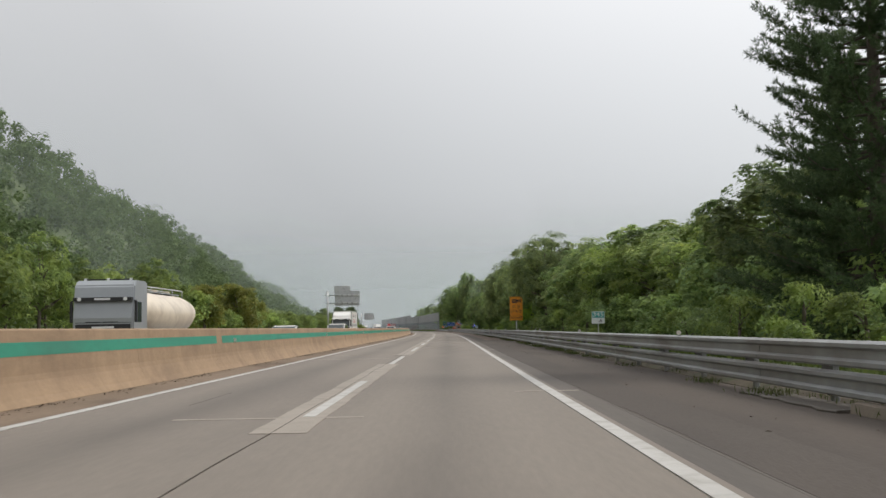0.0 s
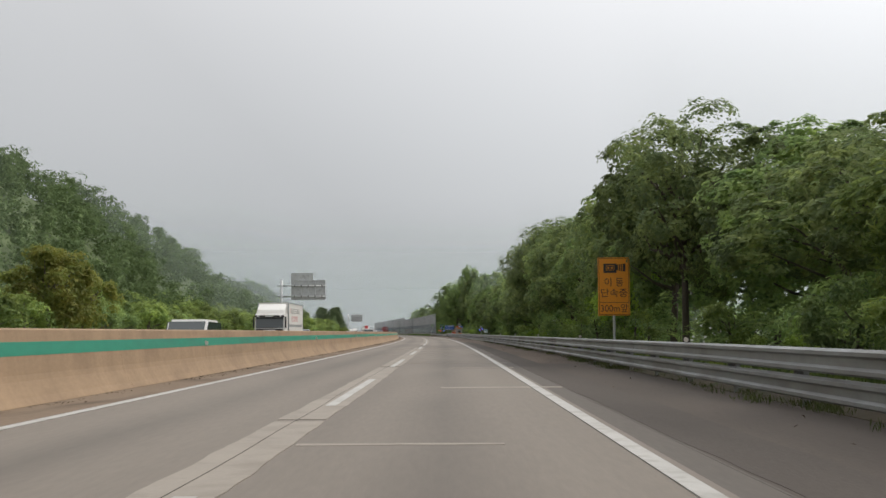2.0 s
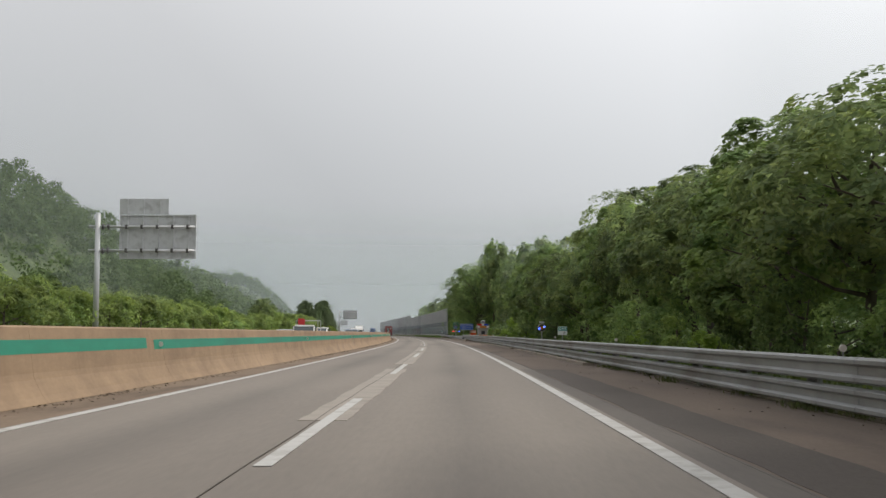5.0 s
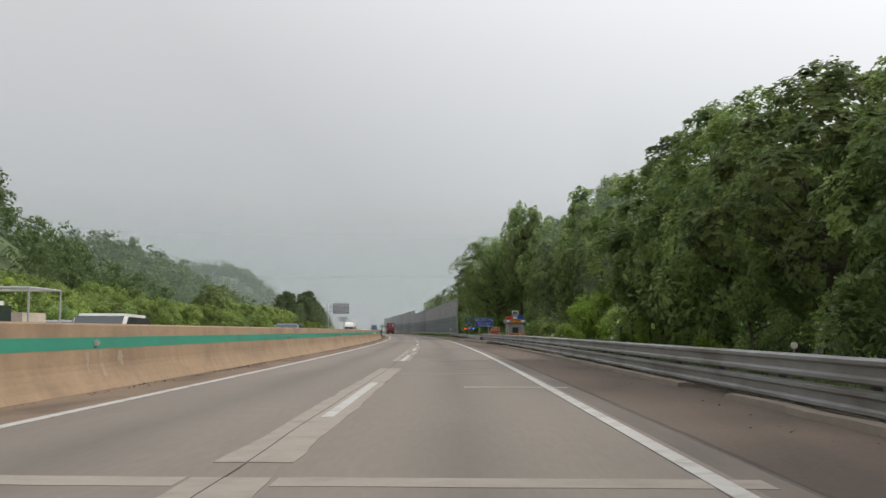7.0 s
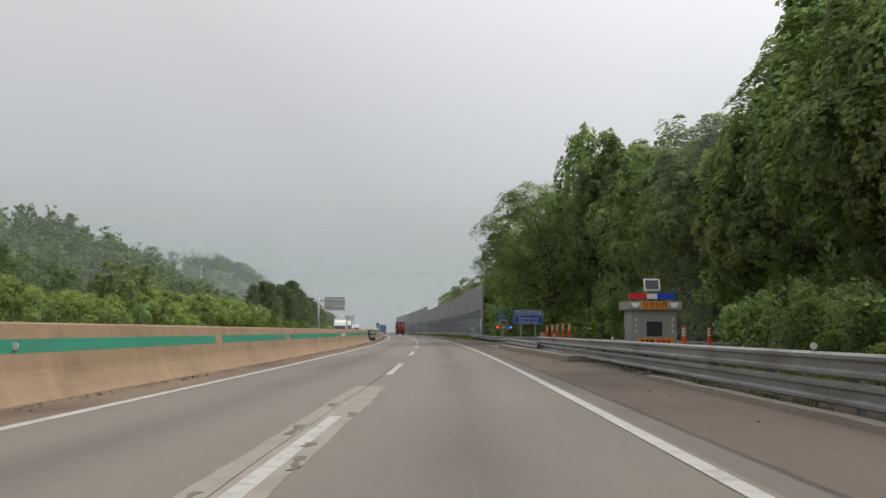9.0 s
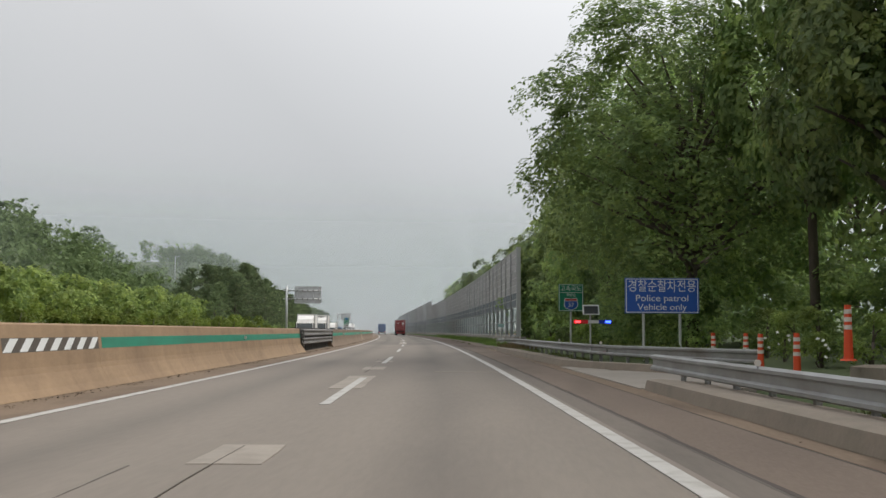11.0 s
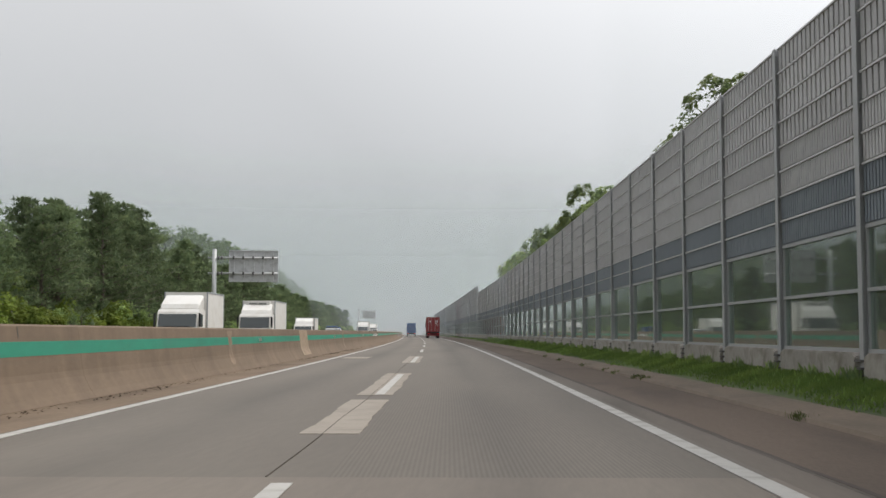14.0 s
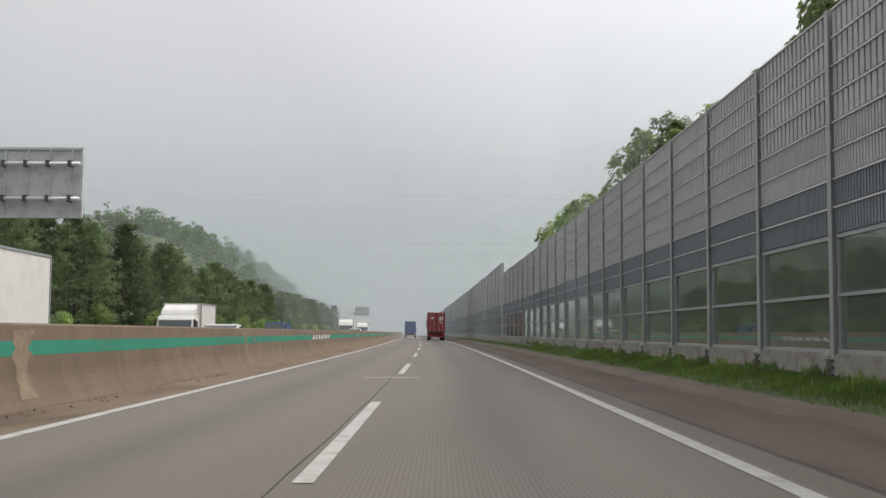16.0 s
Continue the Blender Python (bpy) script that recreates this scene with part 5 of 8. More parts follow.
def delineator(s, d, z, h=0.95):
    o = thing("delineator_post", "orange-red flexible delineator post with pale reflective bands", "delineator post", place(s, d, z), "delineator posts")
    part("foot", a_tube((0, 0, 0), (0, 0, 0.03), 0.15, 0.13, 14), M_POSTRED, o)
    part("stem", a_tube((0, 0, 0.03), (0, 0, h), 0.085, 0.058, 14), M_POSTRED, o, smooth=False)
    for f in (0.60, 0.74, 0.88):
        part("band", a_tube((0, 0, h * f - 0.04), (0, 0, h * f + 0.04), 0.086 - 0.027 * f + 0.004, 0.084 - 0.027 * f + 0.004, 14), M_REFLECT, o, "pale reflective band")


for s_, d_, z_ in ((331, 7.2, 0.62), (334.0, 7.25, 0.05), (337.4, 7.5, 0.03), (341.5, 8.3, 0.04), (344.6, 8.2, 0.04), (328, 7.2, 0.66), (325, 7.2, 0.66), (322, 7.2, 0.66), (319, 7.2, 0.66)):
    delineator(s_, d_, z_, 1.05 if z_ < 0.5 else 0.98)
for s_, d_ in ((297, 8.2), (299, 8.0), (297, 9.0), (299, 9.4), (298, 10.2)):
    delineator(s_, d_, 0.5, 0.85)
for k, s_ in enumerate([-8, 14, 33, 52, 72, 91.3, 111, 131, 151, 172, 192, 212, 231, 250, 270, 290, 308, 328, 350, 362, 382]):
    rail_d, rail_z = (5.2, 0.84) if s_ < 312 else (4.8, 0.58) if s_ < 337 else (5.75, 0.66)
    o = thing("rail_reflector", "small round pale reflector on the guardrail", "reflector", place(s_, rail_d - 0.06, rail_z), "reflectors on the rail")
    part("stalk", a_box(-0.012, 0.012, -0.01, 0.01, -0.03, 0.03), M_STEEL, o)
    part("lens", a_tube((0, -0.02, 0.075), (0, 0.02, 0.075), 0.05, None, 14), M_REFLECT, o)

# ---- vehicles, standing where the clip shows them ----


def wheel(parent, x, y, r=0.5, w=0.28):
    t = part("tyre", a_tube((x - w / 2, y, r), (x + w / 2, y, r), r, None, 20), M_TYRE, parent, bevel=0.02)
    sx = 1 if x > 0 else -1
    part("rim", a_tube((x + sx * (w / 2 - 0.02), y, r), (x + sx * (w / 2 + 0.012), y, r), r * 0.58, r * 0.5, 16), M_SILVER, t)


def cab(o, paint, w, y1, floor, roof, deep=2.0, dark_front=True, visor=True, high=0.0):
    """A cab-over lorry's cab with its front at y1."""
    h = w / 2
    prof = [(y1 - deep, floor), (y1, floor), (y1 + 0.02, floor + (roof - floor) * 0.40), (y1 - 0.22, roof - 0.22), (y1 - 0.45, roof), (y1 - deep, roof)]
    c = part("cab", extrude_profile(bmesh.new(), prof, -h, h), paint, o, bevel=0.06)
    zs, zr = floor + (roof - floor) * 0.40 - high * 0.55, roof - (0.36 if visor else 0.26) - high
    yy = lambda z: y1 + 0.02 - 0.24 * (z - zs) / max(0.1, roof - 0.22 - zs)
    ws = extrude_profile(bmesh.new(), [(yy(zs + .08) - 0.03, zs + 0.08), (yy(zs + .08) + 0.012, zs + 0.08), (yy(zr) + 0.012, zr), (yy(zr) - 0.03, zr)], -h + 0.1, h - 0.1)
    part("windscreen", ws, M_GLASS, c, "dark windscreen")
    part("grille", a_box(-h + 0.12, h - 0.12, y1 - 0.02, y1 + 0.035, floor + 0.2, zs + 0.03), M_BLACK if dark_front else paint, c)
    part("badge_bar", a_box(-0.45, 0.45, y1 + 0.036, y1 + 0.042, zs - 0.14, zs - 0.06), M_LAMP, c)
    part("bumper", a_box(-h + 0.01, h - 0.01, y1 - 0.1, y1 + 0.07, floor - 0.15, floor + 0.2), paint, c, bevel=0.04)
    for x in (-h + 0.28, h - 0.28):
        part("headlight", a_box(x - 0.2, x + 0.2, y1 + 0.05, y1 + 0.085, floor - 0.02, floor + 0.14), M_LAMP, c, "clear headlight")
    for sx in (-1, 1):
        part("side_window", a_box(sx * h - 0.012, sx * h + 0.012, y1 - 1.15, y1 - 0.32, zs + 0.1, zr - 0.02), M_GLASS, c, "dark side window")
        part("mirror", a_box(sx * (h + 0.08) - 0.05, sx * (h + 0.08) + 0.05, y1 - 0.12, y1 - 0.02, zs + 0.1, zr), M_BLACK, c, bevel=0.02)
        part("mirror_arm", a_box(min(sx * h, sx * (h + 0.1)), max(sx * h, sx * (h + 0.1)), y1 - 0.1, y1 - 0.06, zr, zr + 0.04), M_BLACK, c)
    if visor:
        part("sun_visor", a_box(-h + 0.05, h - 0.05, y1 - 0.12, y1 + 0.12, zr + 0.02, zr + 0.16), M_BLACK, c, bevel=0.03)
        part("name_plate", a_box(-0.32, 0.32, y1 + 0.121, y1 + 0.127, zr + 0.05, zr + 0.13), M_LAMP, c)
        for x in (-h + 0.3, h - 0.3):
            part("spot_lamp", a_tube((x, y1 + 0.12, zr + 0.09), (x, y1 + 0.15, zr + 0.09), 0.08, None, 12), M_LAMP, c)
    if high:
        part("roof_lamp_bar", a_box(-h + 0.2, h - 0.2, y1 - 0.75, y1 - 0.68, roof + 0.02, roof + 0.07), M_BLACK, c)
        for x in (-h + 0.3, 0.0, h - 0.3):
            part("roof_marker", a_box(x - 0.05, x + 0.05, y1 - 0.76, y1 - 0.66, roof, roof + 0.1), M_LAMP, c)
    part("wiper", a_box(-0.6, 0.0, y1 + 0.02, y1 + 0.04, zs + 0.10, zs + 0.13), M_BLACK, c)
    part("wiper", a_box(0.1, 0.7, y1 + 0.02, y1 + 0.04, zs + 0.10, zs + 0.13), M_BLACK, c)
    return c


def chassis(o, w, y0, y1, wheels):
    part("chassis", a_box(-w * 0.36, w * 0.36, y0, y1, 0.55, 0.95), M_BLACK, o)
    for y in wheels:
        for x in (-w / 2 + 0.18, w / 2 - 0.18):
            wheel(o, x, y)


def corner_trim(o, x0, x1, y0, y1, z0, z1, mat, parent):
    for x in (x0, x1):
        for y in (y0, y1):
            part("corner_post", a_box(x - 0.03, x + 0.03, y - 0.03, y + 0.03, z0, z1), mat, parent)
    for x in (x0, x1):
        part("top_rail", a_box(x - 0.03, x + 0.03, y0 + 0.031, y1 - 0.031, z1 - 0.06, z1 + 0.015), mat, parent)
        part("bottom_rail", a_box(x - 0.03, x + 0.03, y0 + 0.031, y1 - 0.031, z0 - 0.015, z0 + 0.09), mat, parent)


def tanker():
    o = thing("tanker_lorry", "grey lorry cab pulling a dusty cream bulk tank", "lorry", place(41.0, -13.75, -0.02, 180))
    cab(o, M_SILVER, 2.45, 6.4, 0.75, 3.3, 2.1, high=0.5)
    tank = bmesh.new()
    rings = []
    for y, rx, rz, zc in ((4.05, 0.35, 0.35, 2.0), (3.6, 0.95, 0.75, 2.05), (2.6, 1.2, 0.98, 2.05), (-0.5, 1.22, 1.0, 1.95), (-4.6, 1.2, 0.95, 2.0), (-5.9, 0.98, 0.72, 2.1), (-6.4, 0.4, 0.3, 2.1)):
        rings.append([tank.verts.new((rx * math.cos(a), y, zc + rz * math.sin(a))) for a in [k * math.tau / 28 for k in range(28)]])
    for a, b in zip(rings, rings[1:]):
        for k in range(28):
            tank.faces.new((a[k], a[(k + 1) % 28], b[(k + 1) % 28], b[k]))
    tank.faces.new(rings[0])
    tank.faces.new(rings[-1])
    bmesh.ops.recalc_face_normals(tank, faces=tank.faces)
    tk = part("tank", tank, M_CREAM, o, "dusty cream tank", smooth=True)
    part("walkway", a_box(-0.3, 0.3, -5.2, 2.9, 2.98, 3.04), M_SILVER, tk)
    for x in (-0.45, 0.45):
        part("top_rail", a_tube((x, -5.2, 3.2), (x, 2.9, 3.2), 0.025, None, 8), M_GALV, tk)
        for y in (-5.2, -3.2, -1.2, 0.8, 2.9):
            part("rail_post", a_tube((x, y, 2.9), (x, y, 3.2), 0.02, None, 6), M_GALV, tk)
    for y in (-3.5, -1.2, 1.2):
        part("hatch", a_tube((0, y, 3.0), (0, y, 3.15), 0.25, 0.22, 16), M_CREAM, tk)
    part("skirt", a_box(-1.15, 1.15, -5.8, 2.2, 1.0, 1.25), M_SILVER, o)
    chassis(o, 2.45, -6.2, 6.0, (5.4, 2.8, -3.2, -4.4, -5.6))


def strokes(parent, xs, y, wd, z0, z1, mat):
    """One unreadable sign of a word: three level bars and an upright one."""
    hh = z1 - z0
    for f in (0.05, 0.45, 0.85):
        part("word_bar", a_box(*xs, y - wd * 0.36, y + wd * 0.28, z0 + hh * f, z0 + hh * (f + 0.13)), mat, parent)
    part("word_bar", a_box(*xs, y + wd * 0.30, y + wd * 0.40, z0, z1), mat, parent)


def box_lorry(name_label, s, d, length, top, floor_z, cab_roof, paint, lettered=False, reefer=False, w=2.45, deflector=True):
    o = thing("box_lorry", name_label, "lorry", place(s, d, -0.02, 180))
    y1 = length / 2
    deep = 1.9 if top > 3 else 1.6
    c = cab(o, M_WHITE, w - 0.1, y1, 0.62, cab_roof, deep, dark_front=lettered, visor=lettered)
    bx0, bx1 = -length / 2, y1 - deep - 0.18
    bd = part("cargo_box", a_box(-w / 2, w / 2, bx0, bx1, floor_z, top), paint, o, "white cargo box", bevel=0.02)
    corner_trim(o, -w / 2, w / 2, bx0, bx1, floor_z, top, M_SILVER, bd)
    if deflector:
        prof = [(y1 - deep + 0.1, cab_roof - 0.02), (y1 - 0.55, cab_roof - 0.02), (y1 - 0.75, cab_roof + 0.25), (y1 - deep + 0.1, min(top - 0.05, cab_roof + 0.75))]
        part("roof_deflector", extrude_profile(bmesh.new(), prof, -w / 2 + 0.12, w / 2 - 0.12), M_WHITE, c, bevel=0.05)
    if reefer:
        ru = part("cooling_unit", a_box(-0.85, 0.85, bx1, bx1 + 0.5, top - 0.62, top - 0.02), M_WHITE, o, "white cooling unit with dark louvres", bevel=0.05)
        for z in (0.12, 0.24, 0.36):
            for x in (-0.62, 0.05):
                part("louvre", a_box(x, x + 0.58, bx1 + 0.495, bx1 + 0.512, top - 0.6 + z, top - 0.54 + z), M_BLACK, ru)
    if lettered:
        red, ink = M_SIGN_RED, M_SIGN_BLACK
        x = w / 2
        nearx = (-x - 0.006, -x)
        for y, wd, m_ in ((2.6, .4, red), (1.9, .35, ink), (1.4, .35, ink), (.9, .35, ink), (.2, .55, ink), (-.6, .55, ink), (-1.5, .6, ink), (-2.3, .6, ink), (-3.2, .6, ink)):
            strokes(bd, nearx, y, wd, top - 0.85, top - 0.45, m_)
        for y, wd in ((1.4, .5), (.7, .5), (-.2, .6), (-1.1, .6), (-1.9, .6)):
            strokes(bd, nearx, y, wd, top - 1.5, top - 1.08, red)
        for k in range(14):
            y = 3.4 - k * 0.62
            part("word_bar", a_box(*nearx, y - 0.25, y + 0.25, top - 1.95, top - 1.75), M_SILVER, bd)
        part("skirt", a_box(-w / 2 + 0.03, w / 2 - 0.03, bx0 + 0.4, bx1 - 0.4, 0.75, floor_z - 0.02), M_SILVER, o)
    chassis(o, w, -length / 2 + 0.2, y1 - 0.4, (y1 - 1.1, -length / 2 + 1.2, -length / 2 + 2.4) if length > 8 else (y1 - 0.9, -length / 2 + 1.4))
    return o


def car(label, s, d, paint, kind="sedan", turn=180, length=4.6, h=1.46, w=1.8):
    o = thing("car" if kind != "pickup" else "pickup_truck", label, "car" if kind != "pickup" else "pickup", place(s, d, -0.02, turn))
    L2, hw = length / 2, w / 2
    body = [(-L2, 0.35), (L2, 0.35), (L2, 0.68), (L2 - 0.15, 0.80), (L2 - 1.1, 0.95), (-L2 + 0.15, 0.98), (-L2, 0.85)]
    part("body", extrude_profile(bmesh.new(), body, -hw, hw), paint, o, bevel=0.07)
    if kind == "sedan":
        cabin = [(L2 - 1.15, 0.93), (L2 - 2.0, h), (-L2 + 1.5, h - 0.02), (-L2 + 0.55, 0.96)]
    elif kind == "pickup":
        cabin = [(L2 - 0.25, 0.8), (L2 - 0.75, h), (L2 - 1.75, h), (L2 - 1.8, 0.8)]
    else:
        cabin = [(L2 - 0.95, 0.93), (L2 - 1.6, h), (-L2 + 0.45, h - 0.03), (-L2 + 0.1, 0.96)]
    inset = 0.10
    bm = extrude_profile(bmesh.new(), cabin, -hw + inset, hw - inset)
    cb = part("cabin", bm, paint, o, bevel=0.13)
    (ya, za), (yb, zb) = cabin[0], cabin[1]
    f = lambda t: (ya + (yb - ya) * t, za + (zb - za) * t)
    p, q = f(0.12), f(0.88)
    part("windscreen", extrude_profile(bmesh.new(), [(p[0] - 0.05, p[1]), (p[0] + 0.012, p[1] + 0.008), (q[0] + 0.012, q[1] + 0.008), (q[0] - 0.05, q[1])], -hw + 0.2, hw - 0.2), M_GLASS, cb, "dark windscreen")
    (yc, zc), (yd, zd) = cabin[2], cabin[3]
    g0, g1 = (yd + (yc - yd) * 0.15, zd + (zc - zd) * 0.15), (yd + (yc - yd) * 0.88, zd + (zc - zd) * 0.88)
    part("rear_window", extrude_profile(bmesh.new(), [(g0[0] + 0.05, g0[1]), (g0[0] - 0.012, g0[1] + 0.008), (g1[0] - 0.012, g1[1] + 0.008), (g1[0] + 0.05, g1[1])], -hw + 0.22, hw - 0.22), M_GLASS, cb, "dark rear window")
    for sx in (-1, 1):
        x = sx * (hw - inset)
        pts = [(ya + (yb - ya) * 0.2 - 0.1, za + 0.1), (yb - 0.08, zb - 0.1), (yc + 0.08, zc - 0.1), (yd + (yc - yd) * 0.3 + 0.08, zd + 0.1)]
        part("side_window", extrude_profile(bmesh.new(), pts, x - 0.012, x + 0.012), M_GLASS, cb, "dark side windows")
        part("mirror", a_box(min(sx * hw, sx * (hw + 0.18)), max(sx * hw, sx * (hw + 0.18)), ya - 0.35, ya - 0.22, 0.95, 1.1), paint, o, bevel=0.03)
        part("headlight", a_box(sx * (hw - 0.3) - 0.2, sx * (hw - 0.3) + 0.2, L2 - 0.06, L2 + 0.012, 0.6, 0.72), M_LAMP, o, "clear headlight")
        part("tail_light", a_box(sx * (hw - 0.25) - 0.2, sx * (hw - 0.25) + 0.2, -L2 - 0.012, -L2 + 0.05, 0.68, 0.82), M_LAMP_RED, o, "red tail light")
        for y in (L2 - 0.85, -L2 + 0.85):
            wheel(o, sx * (hw - 0.1), y, 0.32, 0.2)
    part("grille", a_box(-0.45, 0.45, L2 - 0.02, L2 + 0.012, 0.45, 0.6), M_BLACK, o)
    return o


def red_lorry():
    o = thing("container_lorry", "articulated lorry carrying a dark red shipping container, seen from behind", "lorry", place(614.0, 0.65, 0.0, 0))
    ct = part("container", a_box(-1.22, 1.22, 0.0, 12.0, 1.25, 3.95), M_RED, o, "dark red container", bevel=0.02)
    for x in (-1.19, 1.19):
        part("corner_post", a_box(x - 0.05, x + 0.05, -0.03, 0.06, 1.25, 3.97), M_RED, ct)
    for z in (1.25, 3.87):
        part("door_frame", a_box(-1.139, 1.139, -0.03, 0.06, z, z + 0.12), M_RED, ct)
    for x in (-0.9, -0.35, 0.35, 0.9):
        part("lock_rod", a_tube((x, -0.05, 1.3), (x, -0.05, 3.9), 0.025, None, 8), M_GALV, ct)
    for x0, x1, z0, z1 in ((-0.7, -0.45, 3.05, 3.35), (0.45, 0.62, 2.7, 3.4), (0.75, 0.88, 2.9, 3.4), (0.5, 0.85, 2.45, 2.55)):
        part("marking_bar", a_box(x0, x1, -0.012, -0.004, z0, z1), M_SIGN_WHITE, ct)
    for sx in (-1, 1):
        for k in range(11):
            part("corrugation", a_box(sx * 1.22 - 0.02, sx * 1.22 + 0.02, 0.6 + k * 1.05, 1.1 + k * 1.05, 1.4, 3.8), M_RED, ct)
    part("trailer_bed", a_box(-1.15, 1.15, 0.0, 12.2, 0.95, 1.22), M_BLACK, o)
    part("underrun_bar", a_box(-1.15, 1.15, -0.06, 0.04, 0.45, 0.62), M_RED, o)
    for x in (-0.9, 0.9):
        part("tail_light", a_box(x - 0.2, x + 0.2, -0.08, -0.02, 0.75, 0.9), M_LAMP_RED, o, "red tail light")
        for y in (1.0, 2.2, 3.4, 10.4, 14.6):
            wheel(o, x + (0.1 if x > 0 else -0.1), y, 0.5, 0.4)
    part("mud_flap", a_box(-1.15, -0.7, 0.3, 0.34, 0.25, 0.8), M_BLACK, o)
    part("mud_flap", a_box(0.7, 1.15, 0.3, 0.34, 0.25, 0.8), M_BLACK, o)
    cab(o, M_RED, 2.4, 15.6, 0.75, 3.3, 2.1)


tanker()
box_lorry("white box lorry with dark and red lettering bars on its side", 143.2, -13.75, 11.6, 3.6, 1.15, 2.75, M_WHITE, lettered=True)
car("white saloon car in the oncoming lanes", 60, -10.1, M_WHITE)
car("white van in the oncoming lanes", 93, -10.1, M_WHITE, "van", h=1.7)
car("silver saloon car behind the lorry", 160.5, -13.9, M_SILVER, "sedan", h=1.5)
o = car("white pickup with a red seat and cage on its bed", 219.5, -10.3, M_WHITE, "pickup", length=5.0, h=1.72)
part("bed_rail", a_box(-0.85, 0.85, -2.4, 0.6, 0.9, 1.15), M_SILVER, o)
for x in (-0.8, 0.8):
    for y in (-2.3, -0.2):
        part("cage_post", a_tube((x, y, 1.1), (x, y, 2.05), 0.025, None, 6), M_GALV, o)
    part("cage_bar", a_tube((x, -2.3, 2.05), (x, -0.2, 2.05), 0.025, None, 6), M_GALV, o)
for y in (-2.3, -0.2):
    part("cage_bar", a_tube((-0.8, y, 2.05), (0.8, y, 2.05), 0.025, None, 6), M_GALV, o)
part("red_seat", extrude_profile(bmesh.new(), [(-0.2, 1.4), (0.35, 1.4), (0.35, 1.6), (0.0, 1.68), (-0.05, 2.2), (-0.25, 2.2)], 0.15, 0.65), M_SIGN_RED, o, "bright red seat", bevel=0.05)
part("stowed_box", a_box(-0.6, 0.5, -1.9, -0.4, 1.15, 1.5), M_CREAM, o)
car("white car in the oncoming lanes", 228.5, -10.3, M_WHITE, "van", h=1.6)
car("dark grey car in the oncoming lanes", 236, -14.0, M_SILVER, "sedan")
car("blue-grey van in the oncoming lanes", 271, -10.3, M_BLUEGREY, "van", h=1.58, length=4.9)
box_lorry("small white box lorry in the oncoming lanes", 455.8, -13.9, 6.6, 3.2, 1.05, 2.3, M_WHITE, w=2.2)
box_lorry("white refrigerated lorry with a cooling unit over its cab", 481.0, -13.8, 8.6, 3.42, 1.1, 2.45, M_WHITE, reefer=True, w=2.35)
box_lorry("small white box lorry in the oncoming lanes", 509.5, -13.6, 5.6, 2.55, 0.95, 1.95, M_WHITE, w=1.9)
car("white saloon car in the oncoming lanes", 501, -10.2, M_WHITE)
box_lorry("white box lorry far off in the oncoming lanes", 640, -13.7, 8.0, 3.4, 1.1, 2.5, M_WHITE)
box_lorry("white box lorry far off in the oncoming lanes", 700, -13.7, 8.0, 3.4, 1.1, 2.5, M_WHITE)
car("white car far off in the oncoming lanes", 600, -10.2, M_WHITE, "van", h=1.6)
o = car("small blue lorry in the oncoming lanes", 547, -13.8, M_BLUE, "pickup", length=5.2, h=1.95)
part("blue_cover", a_box(-0.85, 0.85, -2.5, 0.5, 0.95, 1.85), M_BLUE, o, bevel=0.08)
red_lorry()
o = thing("covered_lorry", "dark blue covered lorry further along the road", "lorry", place(693, -3.3, 0.0, 0))
part("cover", a_box(-1.2, 1.2, 0, 8.5, 1.1, 3.5), M_BLUE, o, bevel=0.06)
part("tail_board", a_box(-1.2, 1.2, -0.04, 0.0, 0.9, 1.6), M_BLUE, o)
for x in (-0.9, 0.9):
    part("tail_light", a_box(x - 0.18, x + 0.18, -0.07, -0.041, 0.75, 0.88), M_LAMP_RED, o, "red tail light")
cab(o, M_BLUE, 2.3, 10.8, 0.7, 2.7, 2.0)
chassis(o, 2.4, 0.2, 10.2, (9.4, 1.6, 2.9))

# ---- plants ----


def unit(v):
    return v / np.maximum(np.linalg.norm(v, axis=-1, keepdims=True), 1e-6)


def leaf_quads(c, nrm, size, aspect, rng, droop=0.0):
    """Leaves as pointed, slightly folded blades at places c, facing nrm."""
    n = len(c)
    nrm = unit(nrm)
    t = unit(np.cross(nrm, rng.normal(size=(n, 3))))
    t[:, 2] -= droop
    t = unit(t)
    b = np.cross(nrm, t)
    L_ = (size * 0.5)[:, None]
    W_ = L_ * aspect
    v = np.stack([c - t * L_, c + b * W_ + nrm * W_ * 0.35 + t * L_ * 0.1, c + t * L_, c - b * W_ + nrm * W_ * 0.35 + t * L_ * 0.1], 1)
    return v.reshape(-1, 3)


def quads_mesh(name, verts, material):
    f = np.arange(len(verts), dtype=np.int32).reshape(-1, 4)
    me = mesh_from(name, verts, f)
    me.materials.append(material)
    return me


def clump_leaves(centres, radii, per, size, aspect, rng, flat=0.75, droop=0.25):
    """Leaves over the outside of clumps, denser above."""
    k = len(centres)
    dirs = unit(rng.normal(size=(k, per, 3)) + np.array([0, 0, 0.35]))
    rr = radii[:, None, None] * rng.uniform(0.55, 1.08, (k, per, 1))
    off_ = dirs * rr
    off_[..., 2] *= flat
    c = (centres[:, None, :] + off_).reshape(-1, 3)
    nr = dirs.reshape(-1, 3) * 0.8 + np.array([0, 0, 0.7]) + rng.normal(size=(k * per, 3)) * 0.45
    return leaf_quads(c, nr, size * rng.uniform(0.6, 1.35, k * per), aspect, rng, droop)


